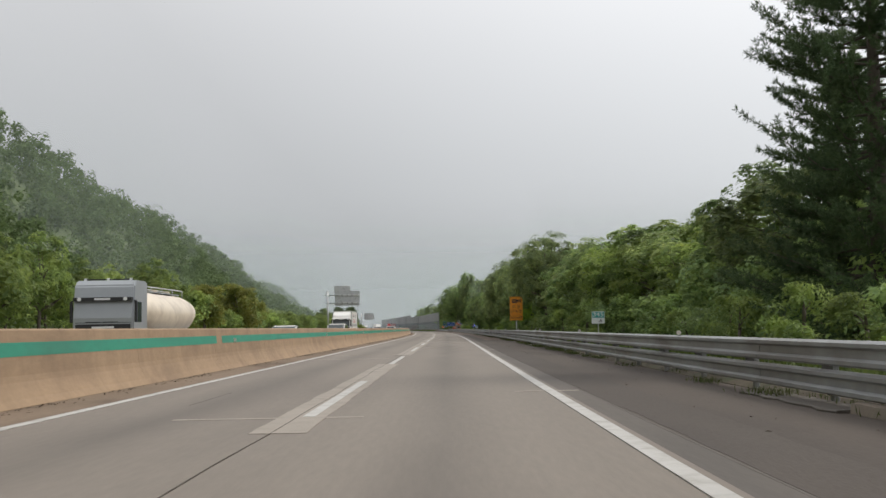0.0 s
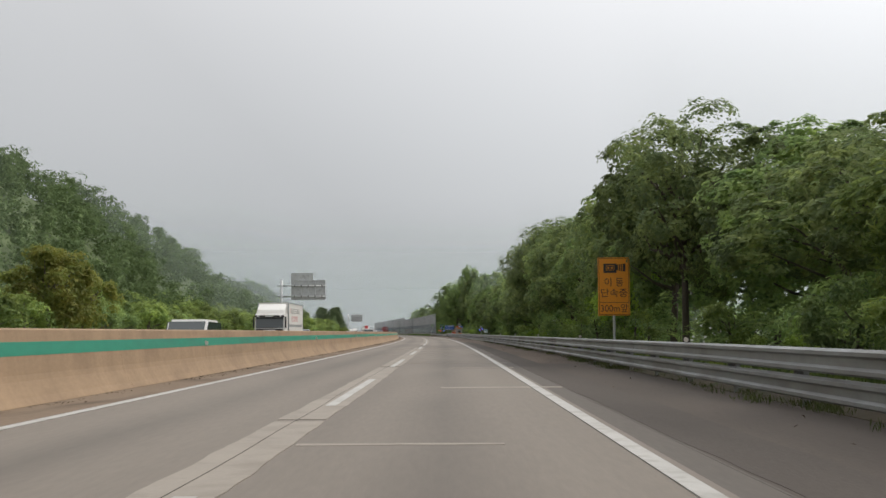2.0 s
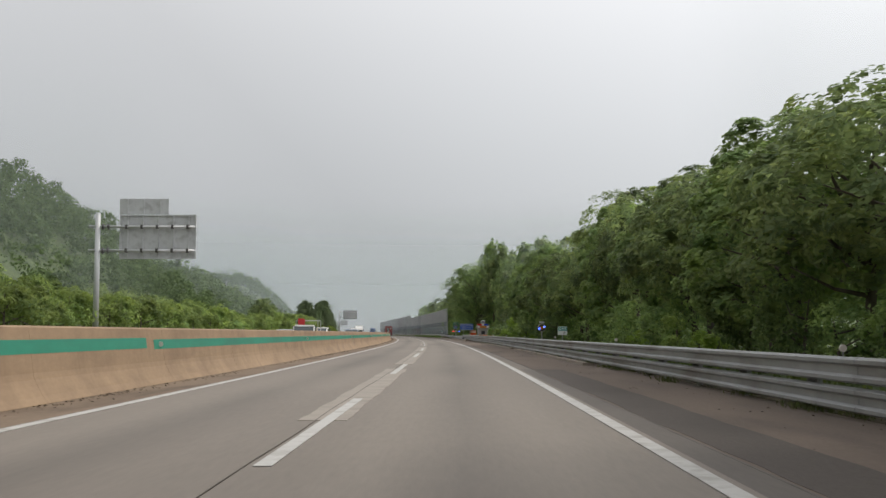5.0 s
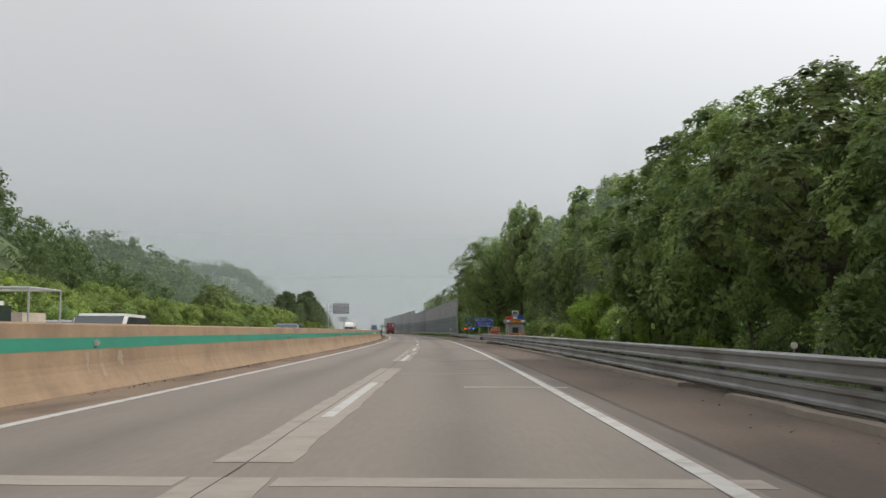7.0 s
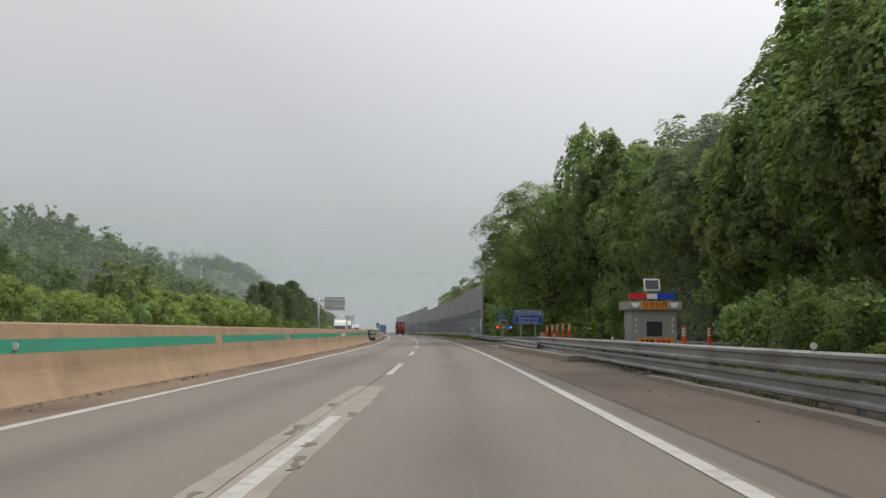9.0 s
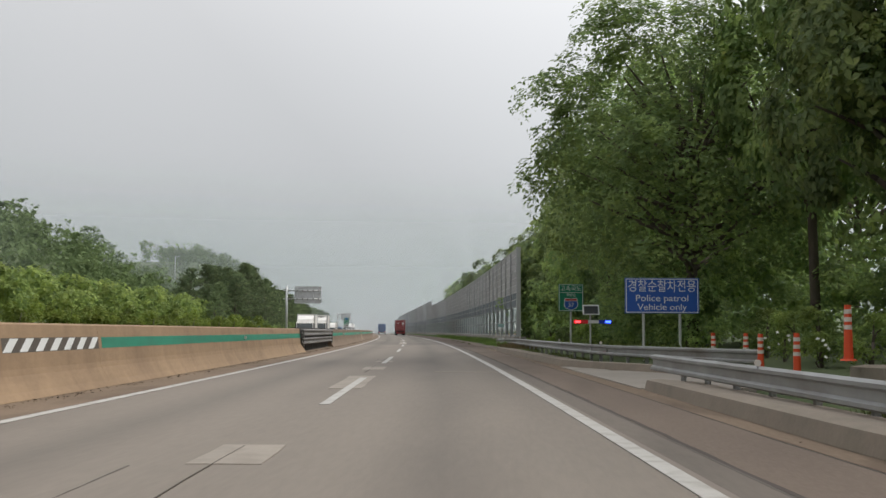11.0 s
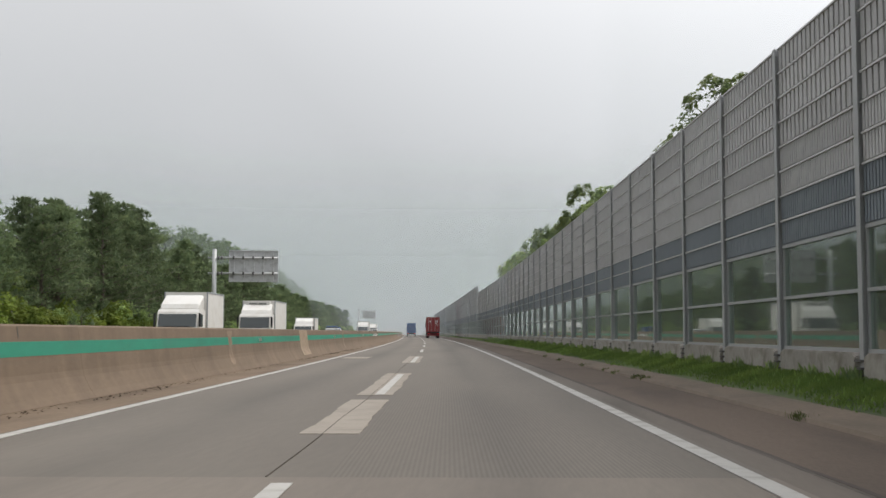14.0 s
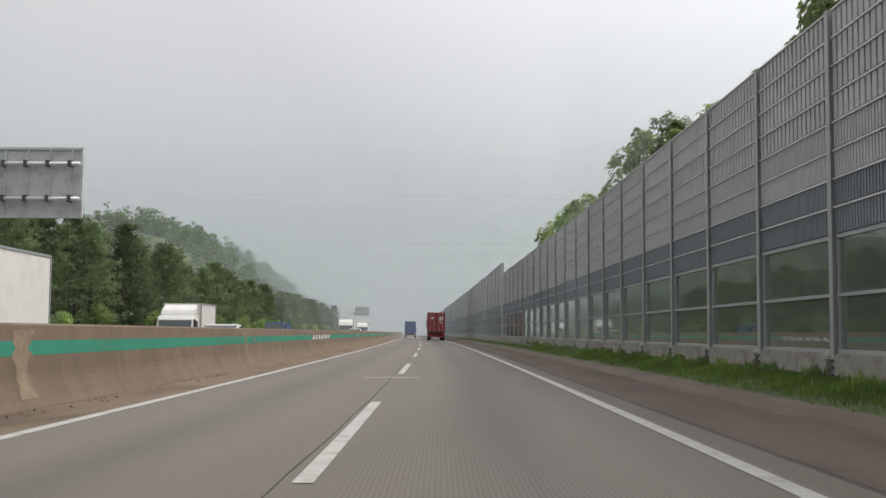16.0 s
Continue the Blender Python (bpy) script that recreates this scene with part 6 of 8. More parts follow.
def crown_clumps(n, centre, radii, rng, inner=0.45, lobes=9):
    """Clump centres over the lobes of an uneven crown."""
    radii = np.array(radii)
    lc = unit(rng.normal(size=(lobes, 3))) * rng.uniform(0.35, 0.72, (lobes, 1))
    lc[0] = (0, 0, 0.62)
    lr = rng.uniform(0.30, 0.46, lobes)
    k = rng.integers(0, lobes, n)
    d = unit(rng.normal(size=(n, 3)) + lc[k] * 0.9 + np.array([0, 0, 0.25]))
    return np.array(centre) + (lc[k] + d * (lr[k] * rng.uniform(0.6, 1.05, n))[:, None]) * radii


def branches(bm, base, tips, r0, rng):
    """Bent limbs from a trunk out to the clumps."""
    for tip in tips:
        tip = Vector(tip)
        start = Vector((base.x * 0.9, base.y * 0.9, min(tip.z * 0.72, tip.z - 0.6)))
        mid = start.lerp(tip, 0.5) + Vector(rng.normal(0, 0.18, 3))
        tube(bm, start, mid, r0 * 0.55, r0 * 0.36, 6)
        tube(bm, mid, tip, r0 * 0.36, r0 * 0.1, 5)


def broadleaf(name, label, h, w, seed, mat, n_clump=70, per=95, leaf=0.2, low=0.18, aspect=0.42, category="tree", clump=0.85):
    """A leafy tree: tapered trunk, limbs, and a crown of many leaves with gaps."""
    rng = np.random.default_rng(seed)
    ob = thing(name, label, category)
    zc = h * (low + 1) / 2
    rz = h * (1 - low) / 2 * 0.93
    cl = crown_clumps(n_clump, (0, 0, zc), (w * 0.5 * 0.86, w * 0.5 * 0.86, rz), rng)
    rad = rng.uniform(0.55, 1.25, n_clump) * clump
    me = quads_mesh("crown", clump_leaves(cl, rad, per, leaf, aspect, rng), mat)
    cr = new("crown", me)
    cr.parent = ob
    bm = bmesh.new()
    r0 = 0.021 * h * 0.5 + 0.05
    bend = Vector((rng.normal(0, 0.15), rng.normal(0, 0.15), h * 0.45))
    tube(bm, (0, 0, -0.4), bend, r0, r0 * 0.7, 9)
    tube(bm, bend, (bend.x * 1.5, bend.y * 1.5, h * 0.8), r0 * 0.7, r0 * 0.2, 8)
    branches(bm, bend, cl[rng.permutation(n_clump)[:12 if h > 4 else 4]], r0, rng)
    part("trunk", bm, M_BARK, ob, smooth=True)
    return ob


def lobed_crown(rng, centre, radii, lobes, sub, per, leaf, aspect, droop=0.25, fill=0.02):
    """Leaves of a crown made of billowing lobes: each lobe carries leafy sprays on its outer and upper side, and the hollows between stay open."""
    radii = np.array(radii)
    g = (np.arange(lobes) + 0.5) / lobes
    z = np.clip(1 - 1.72 * g + rng.normal(0, 0.08, lobes), -0.8, 1.0)
    a = np.arange(lobes) * 2.39996 + rng.normal(0, 0.35, lobes)
    h = np.sqrt(1 - z * z)
    ld = np.stack([h * np.cos(a), h * np.sin(a), z], -1)
    lc = ld * rng.uniform(0.46, 0.74, (lobes, 1))
    lr = rng.uniform(0.24, 0.42, lobes)
    up = np.array([0, 0, 1.0])
    k = np.repeat(np.arange(lobes), sub)
    d2 = unit(rng.normal(size=(len(k), 3)) * 0.7 + ld[k] * 0.8 + up * 0.35)
    sc = lc[k] + d2 * (lr[k] * rng.uniform(0.6, 1.0, len(k)))[:, None] * np.array([1, 1, 0.85])
    sr = lr[k] * rng.uniform(0.30, 0.50, len(k))
    j = np.repeat(np.arange(len(k)), per)
    d3 = unit(rng.normal(size=(len(j), 3)) * 0.8 + d2[j] * 1.0 + up * 0.3)
    c = sc[j] + d3 * (sr[j] * rng.uniform(0.72, 1.06, len(j)))[:, None] * np.array([1, 1, 0.75])
    reach = np.quantile(np.linalg.norm(c[:, :2], axis=1), 0.98), np.quantile(c[:, 2], 0.995)
    c[:, :2] /= reach[0]
    c[:, 2] /= np.where(c[:, 2] > 0, reach[1], 1.0)
    nr = d3 * 0.5 + d2[j] * 0.6 + up * 0.5 + rng.normal(size=c.shape) * 0.28
    v = leaf_quads(np.array(centre) + c * radii, nr, leaf * rng.uniform(0.6, 1.35, len(j)), aspect, rng, droop)
    n = int(len(j) * fill)
    inner = unit(rng.normal(size=(n, 3))) * rng.uniform(0.15, 0.62, (n, 1))
    w = leaf_quads(np.array(centre) + inner * radii, rng.normal(size=(n, 3)) + up * 0.4, leaf * 1.8 * rng.uniform(0.7, 1.3, n), 0.6, rng, droop)
    return np.concatenate([v, w]), np.array(centre) + lc * radii


def lobed_tree(label, h, w, seed, mat, lobes=22, sub=13, per=42, leaf=0.205, low=0.06, aspect=0.6, droop=0.1):
    """A leafy tree: tapered trunk, limbs out to the lobes of its crown."""
    rng = np.random.default_rng(seed)
    ob = thing("broadleaf_tree", label, "tree")
    v, tips = lobed_crown(rng, (0, 0, h * (low + 1) / 2), (w * 0.5, w * 0.5, h * (1 - low) / 2), lobes, sub, per, leaf, aspect, droop)
    cr = new("crown", quads_mesh("crown", v, mat))
    cr.parent = ob
    bm = bmesh.new()
    r0 = 0.012 * h + 0.05
    bend = Vector((rng.normal(0, 0.15), rng.normal(0, 0.15), h * 0.4))
    tube(bm, (0, 0, -0.4), bend, r0, r0 * 0.75, 9)
    tube(bm, bend, (bend.x * 1.5, bend.y * 1.5, h * 0.82), r0 * 0.75, r0 * 0.2, 8)
    branches(bm, bend, tips, r0, rng)
    part("trunk", bm, M_BARK, ob, smooth=True)
    return ob


def pine(name, label, h, w, seed, mat=None, n_branch=62, tufts=12, needles=11, length=0.40, low=0.06, plate=0.0):
    """A pine: straight trunk, whorls of drooping limbs, tufts of long needles towards their ends."""
    rng = np.random.default_rng(seed)
    ob = thing(name, label, "pine tree")
    bm = tube(bmesh.new(), (0, 0, -0.4), (0.15, 0.1, h * 0.97), 0.02 * h + 0.03, 0.02, 9)
    cs, ds = [], []
    for i in range(n_branch):
        f = low + (1 - low) * (i + rng.uniform(0, 1)) / n_branch
        z = h * f
        ang = i * 2.4 + rng.normal(0, 0.3)
        L_ = w * 0.5 * (1.05 - f) ** 0.75 * rng.uniform(0.45, 1.3) + 0.25
        out = np.array([math.cos(ang), math.sin(ang), 0.0])
        rise = rng.uniform(-0.05, 0.35) + 0.35 * f
        tip = np.array([0.15 * f, 0.1 * f, z]) + out * L_ + np.array([0, 0, L_ * rise])
        root = np.array([0.15 * f, 0.1 * f, z])
        tube(bm, root, tip, 0.03 + 0.02 * (1 - f), 0.01, 5)
        for k in range(tufts):
            u_ = 0.3 + 0.7 * (k + rng.uniform(0, 1)) / tufts
            c = root + (tip - root) * u_ + rng.normal(0, 0.13 + 0.10 * L_ * u_ + plate * (1.15 - u_), 3) * np.array([1, 1, 0.3 if plate else 0.55])
            d = unit(out * 0.7 + np.array([0, 0, 0.75]) + rng.normal(0, 0.35, 3))
            cs.append(c)
            ds.append(d)
    cs, ds = np.array(cs), np.array(ds)
    n = len(cs)
    dirs = unit(ds[:, None, :] * 0.9 + rng.normal(size=(n, needles, 3)) * 0.75).reshape(-1, 3)
    c0 = np.repeat(cs, needles, 0)
    ln_ = length * rng.uniform(0.7, 1.2, (n * needles, 1))
    side = unit(np.cross(dirs, rng.normal(size=dirs.shape))) * (0.018 if length < 0.25 else 0.045)
    v = np.stack([c0 - side * 0.4, c0 + dirs * ln_ * 0.55 + side, c0 + dirs * ln_, c0 + dirs * ln_ * 0.55 - side], 1).reshape(-1, 3)
    cr = new("needles", quads_mesh("needles", v, mat or M_NEEDLE))
    cr.parent = ob
    part("trunk", bm, M_BARK, ob, smooth=True)
    return ob


def twig_pine(name, label, h, w, seed, mat, limbs=135, twigs=11, bunches=9, needles=13):
    """A near pine: limbs that carry twigs, each brushed with short needles."""
    rg_ = np.random.default_rng(seed)
    ob = thing(name, label, "pine tree")
    bm = tube(bmesh.new(), (0, 0, -0.4), (0.15, 0.1, h * 0.97), 0.02 * h + 0.03, 0.02, 10)
    cs, ds = [], []
    for i in range(limbs):
        f = 0.03 + 0.97 * (i + rg_.uniform(0, 1)) / limbs
        a = i * 2.4 + rg_.normal(0, 0.3)
        L_ = w * 0.5 * (1.05 - f) ** 0.7 * rg_.uniform(0.6, 1.2) + 0.3
        out = np.array([math.cos(a), math.sin(a), 0.0])
        side = np.array([-out[1], out[0], 0.0])
        root = np.array([0.15 * f, 0.1 * f, h * f])
        ldir = unit(out + np.array([0, 0, rg_.uniform(-0.08, 0.22) + 0.3 * f]))
        sag = rg_.uniform(0.05, 0.16) * L_
        at_ = lambda u: root + ldir * L_ * u + np.array([0, 0, -sag * math.sin(math.pi * u)])
        tube(bm, root, at_(0.5), 0.035 + 0.02 * (1 - f), 0.02, 5)
        tube(bm, at_(0.5), at_(1.0), 0.02, 0.006, 5)
        for j in range(twigs):
            u = 0.22 + 0.78 * (j + rg_.uniform(0, 1)) / twigs
            sg = 1 if j % 2 else -1
            td = unit(ldir * 0.8 + side * sg * rg_.uniform(0.3, 1.0) + np.array([0, 0, rg_.uniform(0.0, 0.5)]))
            tl = (0.35 + 0.45 * L_ * 0.3) * rg_.uniform(0.7, 1.3)
            p0 = at_(u)
            q = (np.arange(bunches) + rg_.uniform(0, 1, bunches)) / bunches
            cs.append(p0 + td * tl * q[:, None] + np.array([0, 0, 0.12]) * (tl * q ** 2)[:, None])
            ds.append(np.repeat(td[None], bunches, 0))
    cs, ds = np.concatenate(cs), np.concatenate(ds)
    n = len(cs)
    dirs = unit(ds[:, None, :] * 0.75 + np.array([0, 0, 0.25]) + rg_.normal(size=(n, needles, 3)) * 0.7).reshape(-1, 3)
    c0 = np.repeat(cs, needles, 0)
    ln_ = 0.165 * rg_.uniform(0.7, 1.25, (n * needles, 1))
    sd_ = unit(np.cross(dirs, rg_.normal(size=dirs.shape))) * 0.0105
    v = np.stack([c0 - sd_ * 0.4, c0 + dirs * ln_ * 0.5 + sd_, c0 + dirs * ln_, c0 + dirs * ln_ * 0.5 - sd_], 1).reshape(-1, 3)
    cr = new("needles", quads_mesh("needles", v, mat))
    cr.parent = ob
    part("trunk", bm, M_BARK, ob, smooth=True)
    return ob


def drop_at(ob, s, d, scale=1.0, turn=0.0, dz=0.0, stretch=1.0, copy=True):
    z = float(ground_z(s, d)) + dz
    m = place(s, d, z, turn) @ Matrix.Diagonal((scale, scale, scale * stretch, 1))
    if copy:
        return copy_thing(ob, m)
    ob.matrix_basis = m
    return ob


THICKET = {}


def thicket(src, s, d, scale=1.0, turn=0.0, stretch=1.0):
    """Adds a bush to the joined thickets behind, which nobody could count."""
    z = float(ground_z(s, d))
    m = np.array(place(s, d, z, turn) @ Matrix.Diagonal((scale, scale, scale * stretch, 1)))
    cr = [o for o in src.children if o.name.startswith("crown")][0]
    co = np.empty(len(cr.data.vertices) * 3, dtype=np.float32)
    cr.data.vertices.foreach_get("co", co)
    co = co.reshape(-1, 3) @ m[:3, :3].T + m[:3, 3]
    THICKET.setdefault(cr.data.materials[0].name, []).append(co)


SIGNS_AT = (35.9, 88.0, 196.2, 208.3)


def clear_of_signs(s):
    return not any(-10 < s - v < 1.8 for v in SIGNS_AT) and not 330 < s < 365


def remove_thing(ob):
    for o in (*ob.children_recursive, ob):
        bpy.data.objects.remove(o)


# the wooded bank on the right: crests of the trees that lean over the guardrail, along the road
BANK_S = [-40, 8, 22, 28, 40, 45, 51, 57, 65, 70, 74, 78, 83, 88, 92, 96, 104, 110, 117, 124, 130, 139, 145, 149, 153, 160, 166, 178, 190, 197, 204, 208, 213, 221, 228, 234, 240, 248]
BANK_Z = [7.2, 7.2, 6.1, 6.3, 5.4, 6.0, 6.7, 6.3, 6.1, 5.4, 5.7, 6.6, 7.8, 8.3, 8.6, 8.5, 8.3, 7.8, 7.8, 8.4, 8.9, 9.2, 9.9, 9.2, 6.7, 6.3, 6.5, 7.4, 8.2, 8.4, 8.6, 6.8, 6.5, 7.4, 8.3, 8.6, 8.2, 7.2]
# and of the taller wood that stands back behind the platform, then behind the noise wall
WOOD_S = [248, 258, 268, 274, 278, 286, 294, 300, 306, 312, 322, 327, 333, 342, 350, 386, 402, 420, 442, 480, 500, 545]
WOOD_Z = [7.2, 7.9, 9.0, 10.2, 11.2, 12.8, 13.8, 13.0, 11.6, 11.8, 12.4, 12.8, 14.6, 16.2, 16.5, 13.0, 11.0, 9.6, 10.2, 11.0, 11.2, 10.2]

kinds = [
    lobed_tree("dense dark green broadleaf tree on the roadside bank", 8, 6.6, 11, M_LEAF, low=0.16),
    lobed_tree("dense green broadleaf tree hung with creepers", 8, 6.2, 12, M_LEAF_VINE, 24, 13, 48, 0.17, 0.0, 0.75),
    lobed_tree("light green broadleaf tree with feathery leaves", 8, 6.2, 13, M_LEAF_LIGHT, 22, 12, 44, 0.19, 0.14, 0.55),
    lobed_tree("dark green broadleaf tree with an open crown", 8, 6.8, 14, M_LEAF, 19, 12, 45, 0.19, 0.2, 0.6),
]
back = [
    lobed_tree("green broadleaf tree further back on the bank", 10, 7.0, 51, M_LEAF, 22, 9, 26, 0.34, 0.03, 0.7, 0.0),
    lobed_tree("light green broadleaf tree further back", 10, 7.0, 52, M_LEAF_LIGHT, 22, 9, 26, 0.34, 0.05, 0.7, 0.0),
]
tall = lobed_tree("tall dark broadleaf tree with bare lower trunk", 14, 8.6, 21, M_LEAF, 34, 12, 46, 0.27, 0.10, 0.7, 0.0)
tall2 = lobed_tree("tall oak-like tree with long narrow leaves", 14, 7.8, 22, M_LEAF_VINE, 32, 12, 46, 0.27, 0.05, 0.7, 0.0)
spread = lobed_tree("spreading tree whose limbs overhang the guardrail", 10, 8.6, 61, M_LEAF, 26, 12, 46, 0.19, 0.2, 0.6)
oak = lobed_tree("great spreading tree with long drooping leaves over the entrance", 16, 13.0, 62, M_LEAF_VINE, 56, 12, 64, 0.235, 0.06, 0.5, 0.15)
hbrush = broadleaf("roadside_shrub", "green thicket", 3.8, 5.0, 54, M_LEAF_LIGHT, 24, 40, 0.36, 0.0, 0.5, "shrub", 0.75)
brush = broadleaf("roadside_shrub", "tangled underwood", 4.2, 4.8, 53, M_LEAF_VINE, 26, 44, 0.30, 0.0, 0.5, "shrub", 0.7)
shrub = broadleaf("roadside_shrub", "leafy green shrub at the foot of the bank", 2.6, 3.4, 31, M_LEAF_VINE, 26, 56, 0.20, 0.0, 0.5, "shrub", 0.5)
shrub2 = broadleaf("roadside_shrub", "light green weedy shrub behind the guardrail", 2.2, 3.0, 32, M_LEAF_LIGHT, 26, 56, 0.18, 0.0, 0.35, "shrub", 0.45)
lime = broadleaf("roadside_shrub", "bright lime green leafy bush behind the guardrail", 2.2, 3.2, 36, M_LEAF_LIME, 34, 60, 0.19, 0.0, 0.4, "shrub", 0.5)
yshrub = broadleaf("roadside_shrub", "yellow-green creeper thicket beside the oncoming lanes", 2.4, 4.6, 33, M_LEAF_YELLOW, 32, 56, 0.25, 0.0, 0.6, "shrub", 0.55)
hshrub = broadleaf("roadside_shrub", "green thicket beside the oncoming lanes", 3.6, 4.6, 34, M_LEAF_LIGHT, 32, 56, 0.27, 0.0, 0.5, "shrub", 0.6)
rust = broadleaf("broadleaf_tree", "small tree with turning orange-brown leaves", 5.4, 6.4, 35, M_LEAF_RUST, 60, 90, 0.26, 0.05, 0.5, clump=0.7)
pine_a = pine("pine_tree", "dark green pine beside the motorway", 10, 7.8, 41, plate=0.16)
pine_b = pine("pine_tree", "dark green pine with layered limbs", 10, 7.0, 42, plate=0.16)


def stand(src, base_h, base_w, s, d, top, width, turn):
    """A tree whose crest reaches top and whose crown is that wide."""
    z_ = float(ground_z(s, d))
    return copy_thing(src, place(s, d, z_, turn) @ Matrix.Diagonal((width / base_w, width / base_w, (top - z_) / base_h, 1)))


rng = np.random.default_rng(77)
s_, k = -26.0, 0
while s_ < 241:
    top = float(np.interp(s_, BANK_S, BANK_Z)) * rng.uniform(0.94, 1.05)
    d_ = float(np.interp(s_, [-30, 40, 66, 80, 247], [10.4, 10.2, 10.0, 9.2, 8.8])) + rng.uniform(-0.4, 0.6)
    if any(-16 < s_ - v < 2.5 for v in SIGNS_AT):
        d_ += 1.1
    pick = 2 if (30 < s_ < 72 and k % 2 == 0) else 1 if 222 < s_ < 245 or k % 4 == 1 else (0, 3)[k % 2]
    if not -4 < s_ < 21:
        stand(kinds[pick], 8, (6.6, 6.2, 6.2, 6.8)[pick], s_, d_, top, rng.uniform(5.6, 7.2), rng.uniform(0, 360))
    s_ += 4.2 * rng.uniform(0.85, 1.15)
    k += 1
# single trees that stand out of the row
for i_, (s_, d_, top, width) in enumerate(((88.5, 8.6, 9.2, 7.2), (138.5, 8.7, 9.4, 8.2), (145.5, 9.0, 10.3, 8.0), (127.0, 8.9, 9.0, 7.4), (203.0, 10.6, 9.4, 7.4))):
    stand(spread, 10, 8.6, s_, d_, top, width, 67 * i_ + 20)
# a second row behind, and the wood behind the platform
s_ = -30.0
while s_ < 250:
    d_ = 13.2 + rng.uniform(-0.8, 1.4)
    stand(back[int(rng.integers(0, 2))], 10, 7.0, s_, d_, float(np.interp(s_, BANK_S, BANK_Z)) * rng.uniform(0.9, 1.12), 6.6, rng.uniform(0, 360))
    s_ += 17.0 * rng.uniform(0.8, 1.2)
s_, k = 250.0, 0
while s_ < 346:
    top = float(np.interp(s_, WOOD_S, WOOD_Z)) * rng.uniform(0.95, 1.05)
    stand((tall, tall2)[k % 2], 14, (8.6, 7.8)[k % 2], s_, 14.4 + rng.uniform(-0.6, 0.9), top, rng.uniform(6.4, 8.4), rng.uniform(0, 360))
    stand(back[k % 2], 10, 7.0, s_ + 2.4, 20.0 + rng.uniform(-1, 1), top * rng.uniform(0.9, 1.1), 7.5, rng.uniform(0, 360))
    s_ += 4.4 * rng.uniform(0.85, 1.15)
    k += 1
# the great tree over the entrance, its neighbours, and the trees that close the gap to the noise wall
stand(oak, 16, 13.0, 355.0, 10.0, 14.2, 14.0, 25)
stand(oak, 16, 13.0, 366.0, 12.4, 15.5, 11.0, 140)
stand(tall2, 14, 7.8, 349.0, 12.8, 18.3, 6.6, 70)
stand(tall, 14, 8.6, 342.0, 13.2, 16.5, 8.0, 200)
for i_, (s_, d_, top, width) in enumerate(((373.5, 9.9, 13.2, 8.4), (379.5, 10.8, 12.2, 8.0), (386.0, 11.2, 12.4, 7.6), (392.0, 11.0, 11.8, 7.2))):
    stand(spread, 10, 8.6, s_, d_, top, width, 75 * i_)
for i_, (s_, d_) in enumerate(((362, 19.0), (374, 17.0), (386, 15.8))):
    stand(back[i_ % 2], 10, 7.0, s_, d_, 13.5, 8.0, 61 * i_)
s_ = 396.0
while s_ < 552:
    src, hgt = (back[int(rng.integers(0, 2))], 10) if rng.uniform() < 0.45 else (kinds[int(rng.integers(0, 4))], 8)
    d_ = 10.2 + rng.uniform(-0.6, 0.8)
    stand(src, hgt, 6.8, s_, d_, float(np.interp(s_, WOOD_S, WOOD_Z)) * rng.uniform(0.78, 1.06), 6.0, rng.uniform(0, 360))
    s_ += 5.0 * rng.uniform(0.85, 1.15)
# undergrowth at the bank's foot
s_ = -24.0
while s_ < 386:
    d_ = 7.1 + rng.uniform(-0.2, 0.7)
    gap = 282 < s_ < 347
    pick, t_ = (shrub, 1.0), rng.uniform()
    if t_ < 0.45:
        pick = (shrub2, 1.0)
    elif t_ < 0.62:
        pick = (lime, 0.65)
    if 245 < s_ < 257:
        s_ += 2.4
        continue
    if (not gap or rng.uniform() < 0.5) and (gap or clear_of_signs(s_)):
        drop_at(pick[0], s_, d_ + (5.5 if gap else 0), pick[1] * rng.uniform(0.4, 0.85), rng.uniform(0, 360), stretch=rng.uniform(0.8, 1.2))
    s_ += 2.4 * rng.uniform(0.8, 1.2)
# underwood that closes the bank below the crowns
s_ = -26.0
while s_ < 388:
    d_ = 9.3 + rng.uniform(-0.7, 0.9) + (4.2 if 251 < s_ < 354 else 0)
    thicket(brush, s_, d_, rng.uniform(0.55, 0.9), rng.uniform(0, 360), rng.uniform(0.6, 1.0))
    if rng.uniform() < 0.22:
        thicket(brush, s_ + 1.2, d_ + 2.2, rng.uniform(0.8, 1.1), rng.uniform(0, 360), rng.uniform(0.8, 1.2))
    s_ += 3.4
# low scrub behind, seen between the trunks
for k in range(52):
    thicket(brush, 58 + 3.5 * k + rng.uniform(-1, 1), 13.0 + rng.uniform(-0.8, 1.2), rng.uniform(0.6, 0.8), rng.uniform(0, 360), rng.uniform(0.6, 0.85))
# thick undergrowth round the entrance and before the noise wall
s_ = 284.0
while s_ < 392:
    for lo, hi in ((9.6, 11.0), (12.5, 15.0)):
        if s_ < 354:
            lo, hi = lo + 3.6, hi + 3.6
        thicket(brush, s_ + rng.uniform(-1, 1), rng.uniform(lo, hi), rng.uniform(0.6, 1.1), rng.uniform(0, 360), rng.uniform(0.8, 1.2))
    s_ += 2.6
for k in range(34):
    thicket(brush, 376 + 0.75 * k + rng.uniform(-1, 1), 7.9 + 1.5 * (k % 6) + rng.uniform(-0.4, 0.4), rng.uniform(0.6, 1.1), rng.uniform(0, 360), rng.uniform(0.8, 1.5))
